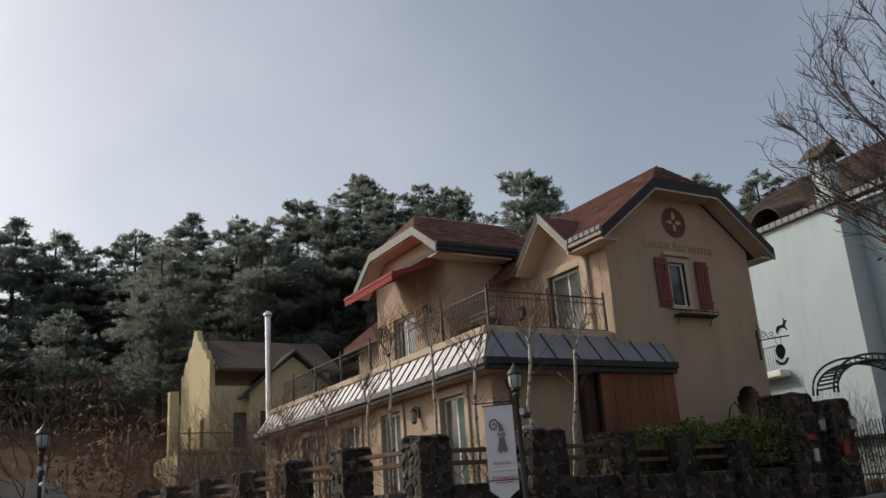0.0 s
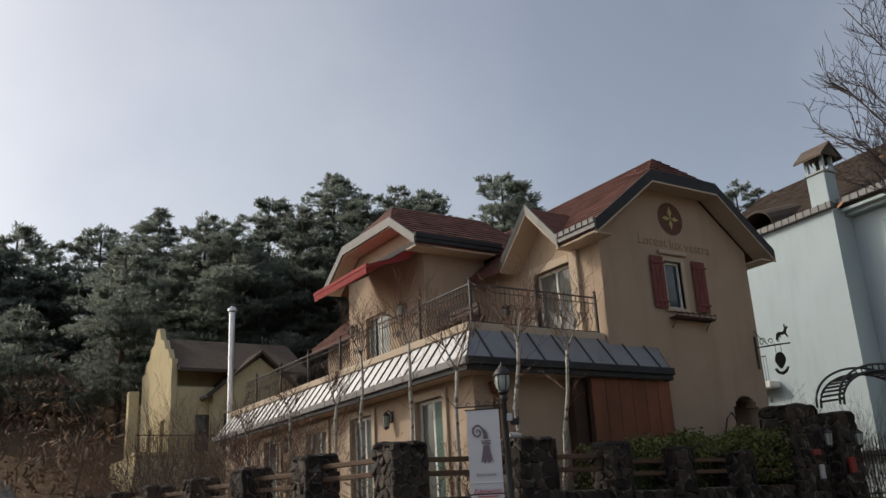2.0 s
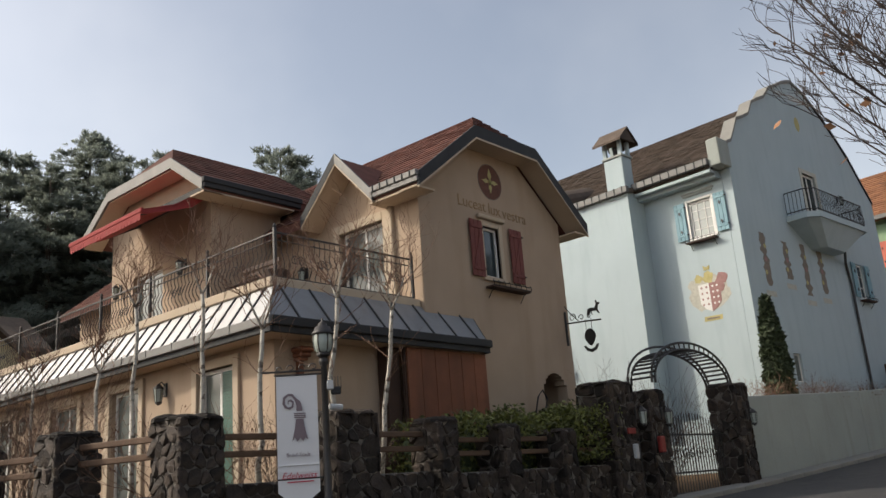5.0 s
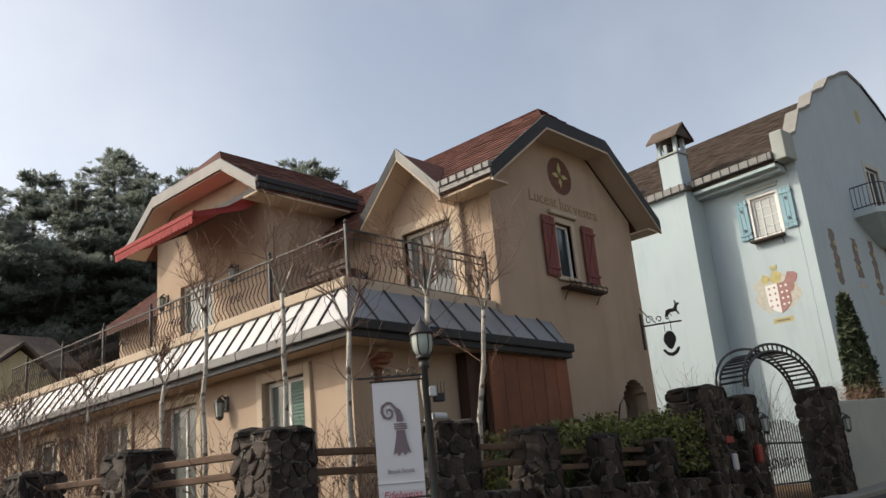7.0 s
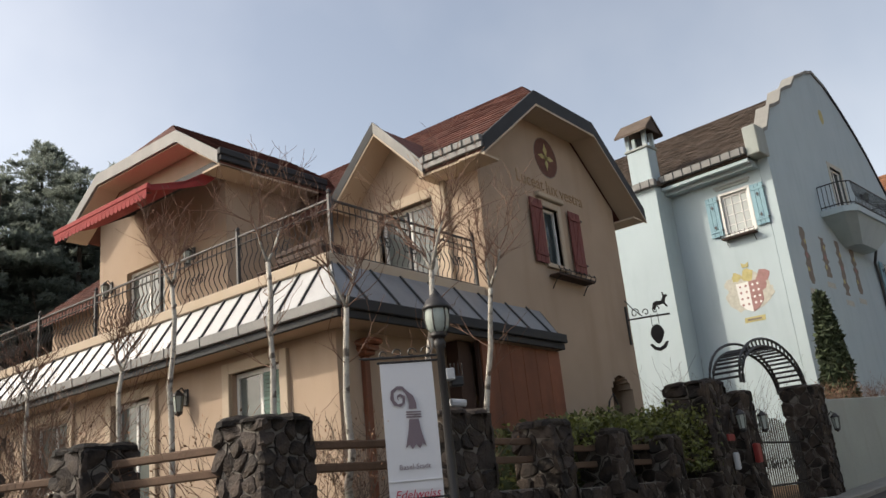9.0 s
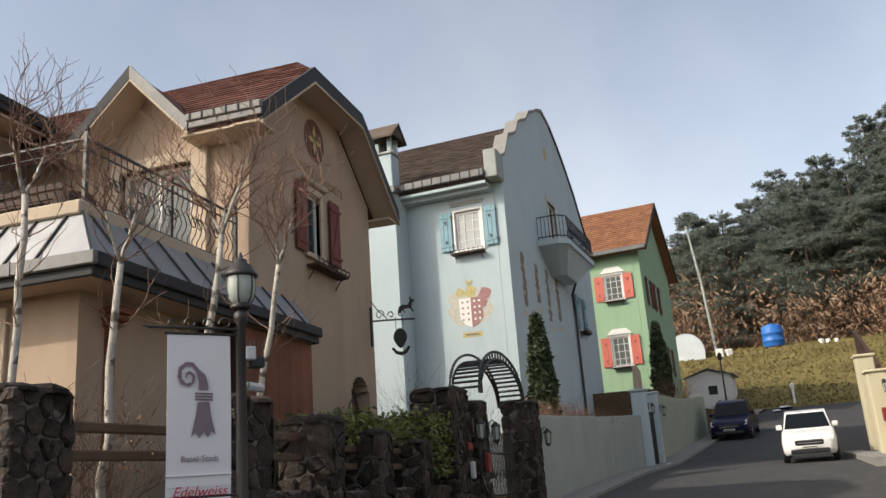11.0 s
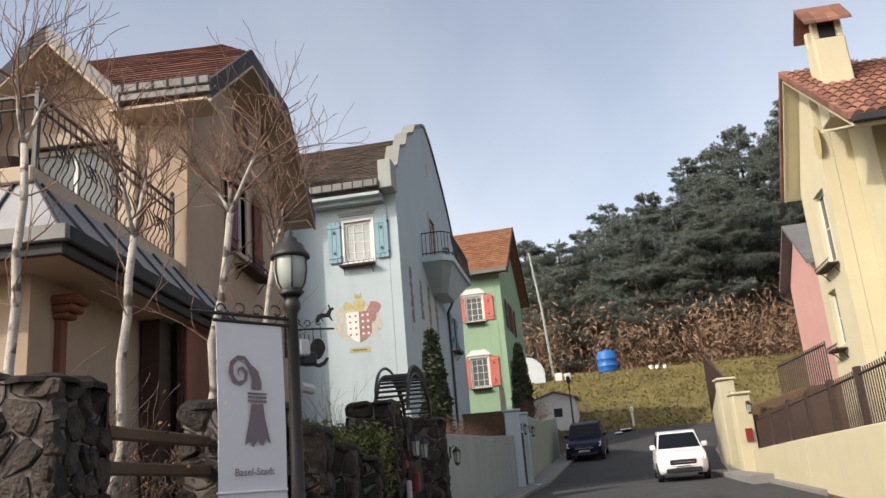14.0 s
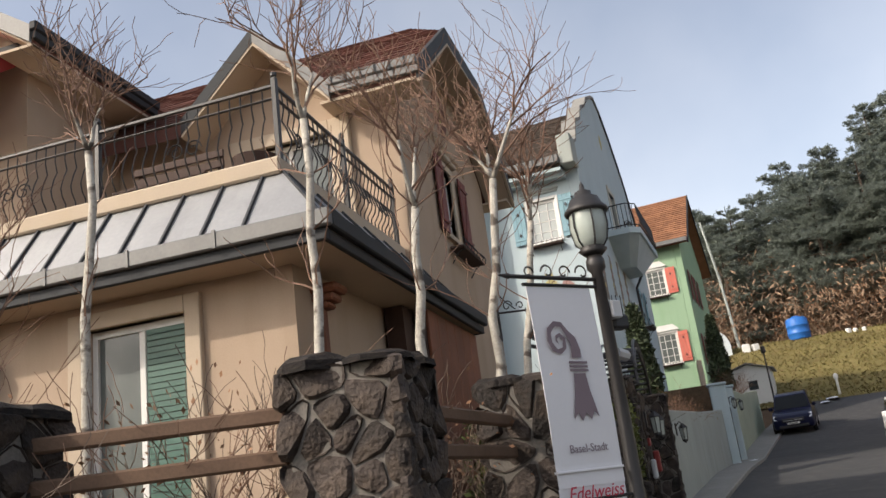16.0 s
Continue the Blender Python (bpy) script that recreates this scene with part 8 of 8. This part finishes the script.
gh = root("greenhouse", pose(gx, gy, gz), "small film-covered tunnel greenhouse", "greenhouse")
bm = B()
K = 10
for k in range(K):
    a0, a1 = math.pi * k / K, math.pi * (k + 1) / K
    prism(bm, [(0, -1.4 * math.cos(a0), 0.7 + 1.5 * math.sin(a0)), (0, -1.4 * math.cos(a1), 0.7 + 1.5 * math.sin(a1)), (5, -1.4 * math.cos(a1), 0.7 + 1.5 * math.sin(a1)), (5, -1.4 * math.cos(a0), 0.7 + 1.5 * math.sin(a0))], (0, 0, 0.02))
prism(bm, [(0, -1.4, -0.3), (0, 1.4, -0.3), (0, 1.4, 0.7)] + [(0, -1.4 * math.cos(math.pi * k / K), 0.7 + 1.5 * math.sin(math.pi * k / K)) for k in range(K - 1, 0, -1)] + [(0, -1.4, 0.7)], (0.02, 0, 0))
part("film", bm, PLASTIC_FILM, gh)
for k in range(5):
    bm = B()
    tube(bm, [(0.02 + k * 1.24, -1.42 * math.cos(math.pi * i / 10), 0.7 + 1.53 * math.sin(math.pi * i / 10)) for i in range(11)], 0.03, sides=4)
    part("hoop", bm, STEEL, gh)
for i, (x, y, s) in enumerate(((74.5, 7.9, 0.6), (74.6, 7.2, 0.5), (75.5, 0.2, 0.35), (75.5, -0.3, 0.3), (75.4, -0.9, 0.3))):
    bm = B()
    bbox(bm, -s / 2, s / 2, -s / 2, s / 2, -0.2, s, 0.06)
    o = part("white_crate", bm, WHITE)
    o.matrix_basis = pose(x, y, ground_z(x, y), 0, 0, 20 * i)
    tagged(o, "small white crate on the bank", "crate", "white crates")
# shed beside the lane
shed = root("shed", pose(60.0, 7.8, 5.6, 0, 0, -8), "small white boarded shed with grey roof", "shed")
bm = B()
wall(bm, (0, 2.6), (0, 0), -0.8, [(0, 2.0), (1.3, 2.35), (2.6, 2.0)], 0.12, [(1.2, 1.75, 0.8, 1.35)])
wall(bm, (0.13, 0), (3, 0), -0.8, 2.0, 0.12)
wall(bm, (3, 0.13), (3, 2.6), -0.8, 2.0, 0.12)
wall(bm, (2.8, 2.73), (0, 2.73), -0.8, 2.0, 0.12)
part("wall", bm, WHITE, shed)
for s in (-0.25, 2.85):
    bm = B()
    slab(bm, [(-0.2, s, 2.0), (3.2, s, 2.0), (3.2, 1.3, 2.5), (-0.2, 1.3, 2.5)], 0.08)
    part("roof", bm, ZINC, shed)
window(shed, -1.4, -0.85, 0.8, 1.35, WEST.copy(), GLASS, (2, 2), 0.05, BLACK_PLASTIC, "window", "small black window", 0.02)
# white marker post, lamp post and snow
bm = B()
tube(bm, [(0, 0, -0.1), (0, 0, 0.95)], 0.07, sides=10)
lathe(bm, [(0.1, 0.95), (0.13, 1.0), (0.13, 1.2), (0.05, 1.3)], 10)
o = part("marker_post", bm, WHITE)
o.matrix_basis = pose(59.5, 4.3, ground_z(59.5, 4.3))
tagged(o, "white marker post at the lane's end", "post")
bm = B()
tube(bm, [(0, 0, -0.2), (0, 0, 3.4)], 0.06, 0.04, sides=8)
lathe(bm, [(0.1, 3.4), (0.14, 3.5), (0.12, 3.75), (0.03, 3.85)], 8)
o = part("lamp_post", bm, IRON)
o.matrix_basis = pose(55.5, 8.3, ground_z(55.5, 8.3))
tagged(o, "slim black lamp post beside the shed", "lamp post")
bm = B()
tube(bm, [(0, 0, -0.5), (0, 0.4, 6), (0.1, 1.0, 11.5)], 0.13, 0.09, sides=8)
o = part("leaning_pole", bm, CONCRETE)
o.matrix_basis = pose(80, 8.0, ground_z(80, 8.0))
tagged(o, "leaning grey utility pole before the wood", "pole")
rr = random.Random(4)
for i, (x, y, w) in enumerate(((36.6, 11.0, 0.5), (58.0, 5.0, 1.0), (56.8, 5.6, 0.8), (48.0, 8.95, 0.4), (32.0, 4.9, 0.3))):
    bm = B()
    n = 12
    ring = [(w * rr.uniform(0.6, 1.2) * math.cos(6.283 * k / n), 0.45 * w * rr.uniform(0.6, 1.2) * math.sin(6.283 * k / n)) for k in range(n)]
    a = [bm.verts.new((u, v, 0.0)) for u, v in ring]
    b = [bm.verts.new((u * 0.7, v * 0.7, 0.07)) for u, v in ring]
    for k in range(n):
        bm.faces.new((a[k], a[(k + 1) % n], b[(k + 1) % n], b[k]))
    bm.faces.new(b)
    o = part("snow_patch", bm, SNOW)
    o.matrix_basis = pose(x, y, ground_z(x, y) + 0.04)
    tagged(o, "small patch of old snow by the kerb", "snow", "snow patches")

# ---- the stones of the walls ----
for parent, me, t in PIECES:
    shared("stone", me, WM[parent].inverted() @ t, parent)
me = bpy.data.meshes.new("stone")
me.from_pydata(BULK[0], [], BULK[1])
me.materials.append(STONE)
o = new("stones", me)
o.parent = stone_wall
o.matrix_parent_inverse = WM[stone_wall].inverted()
tagged(o, kind="stuff")
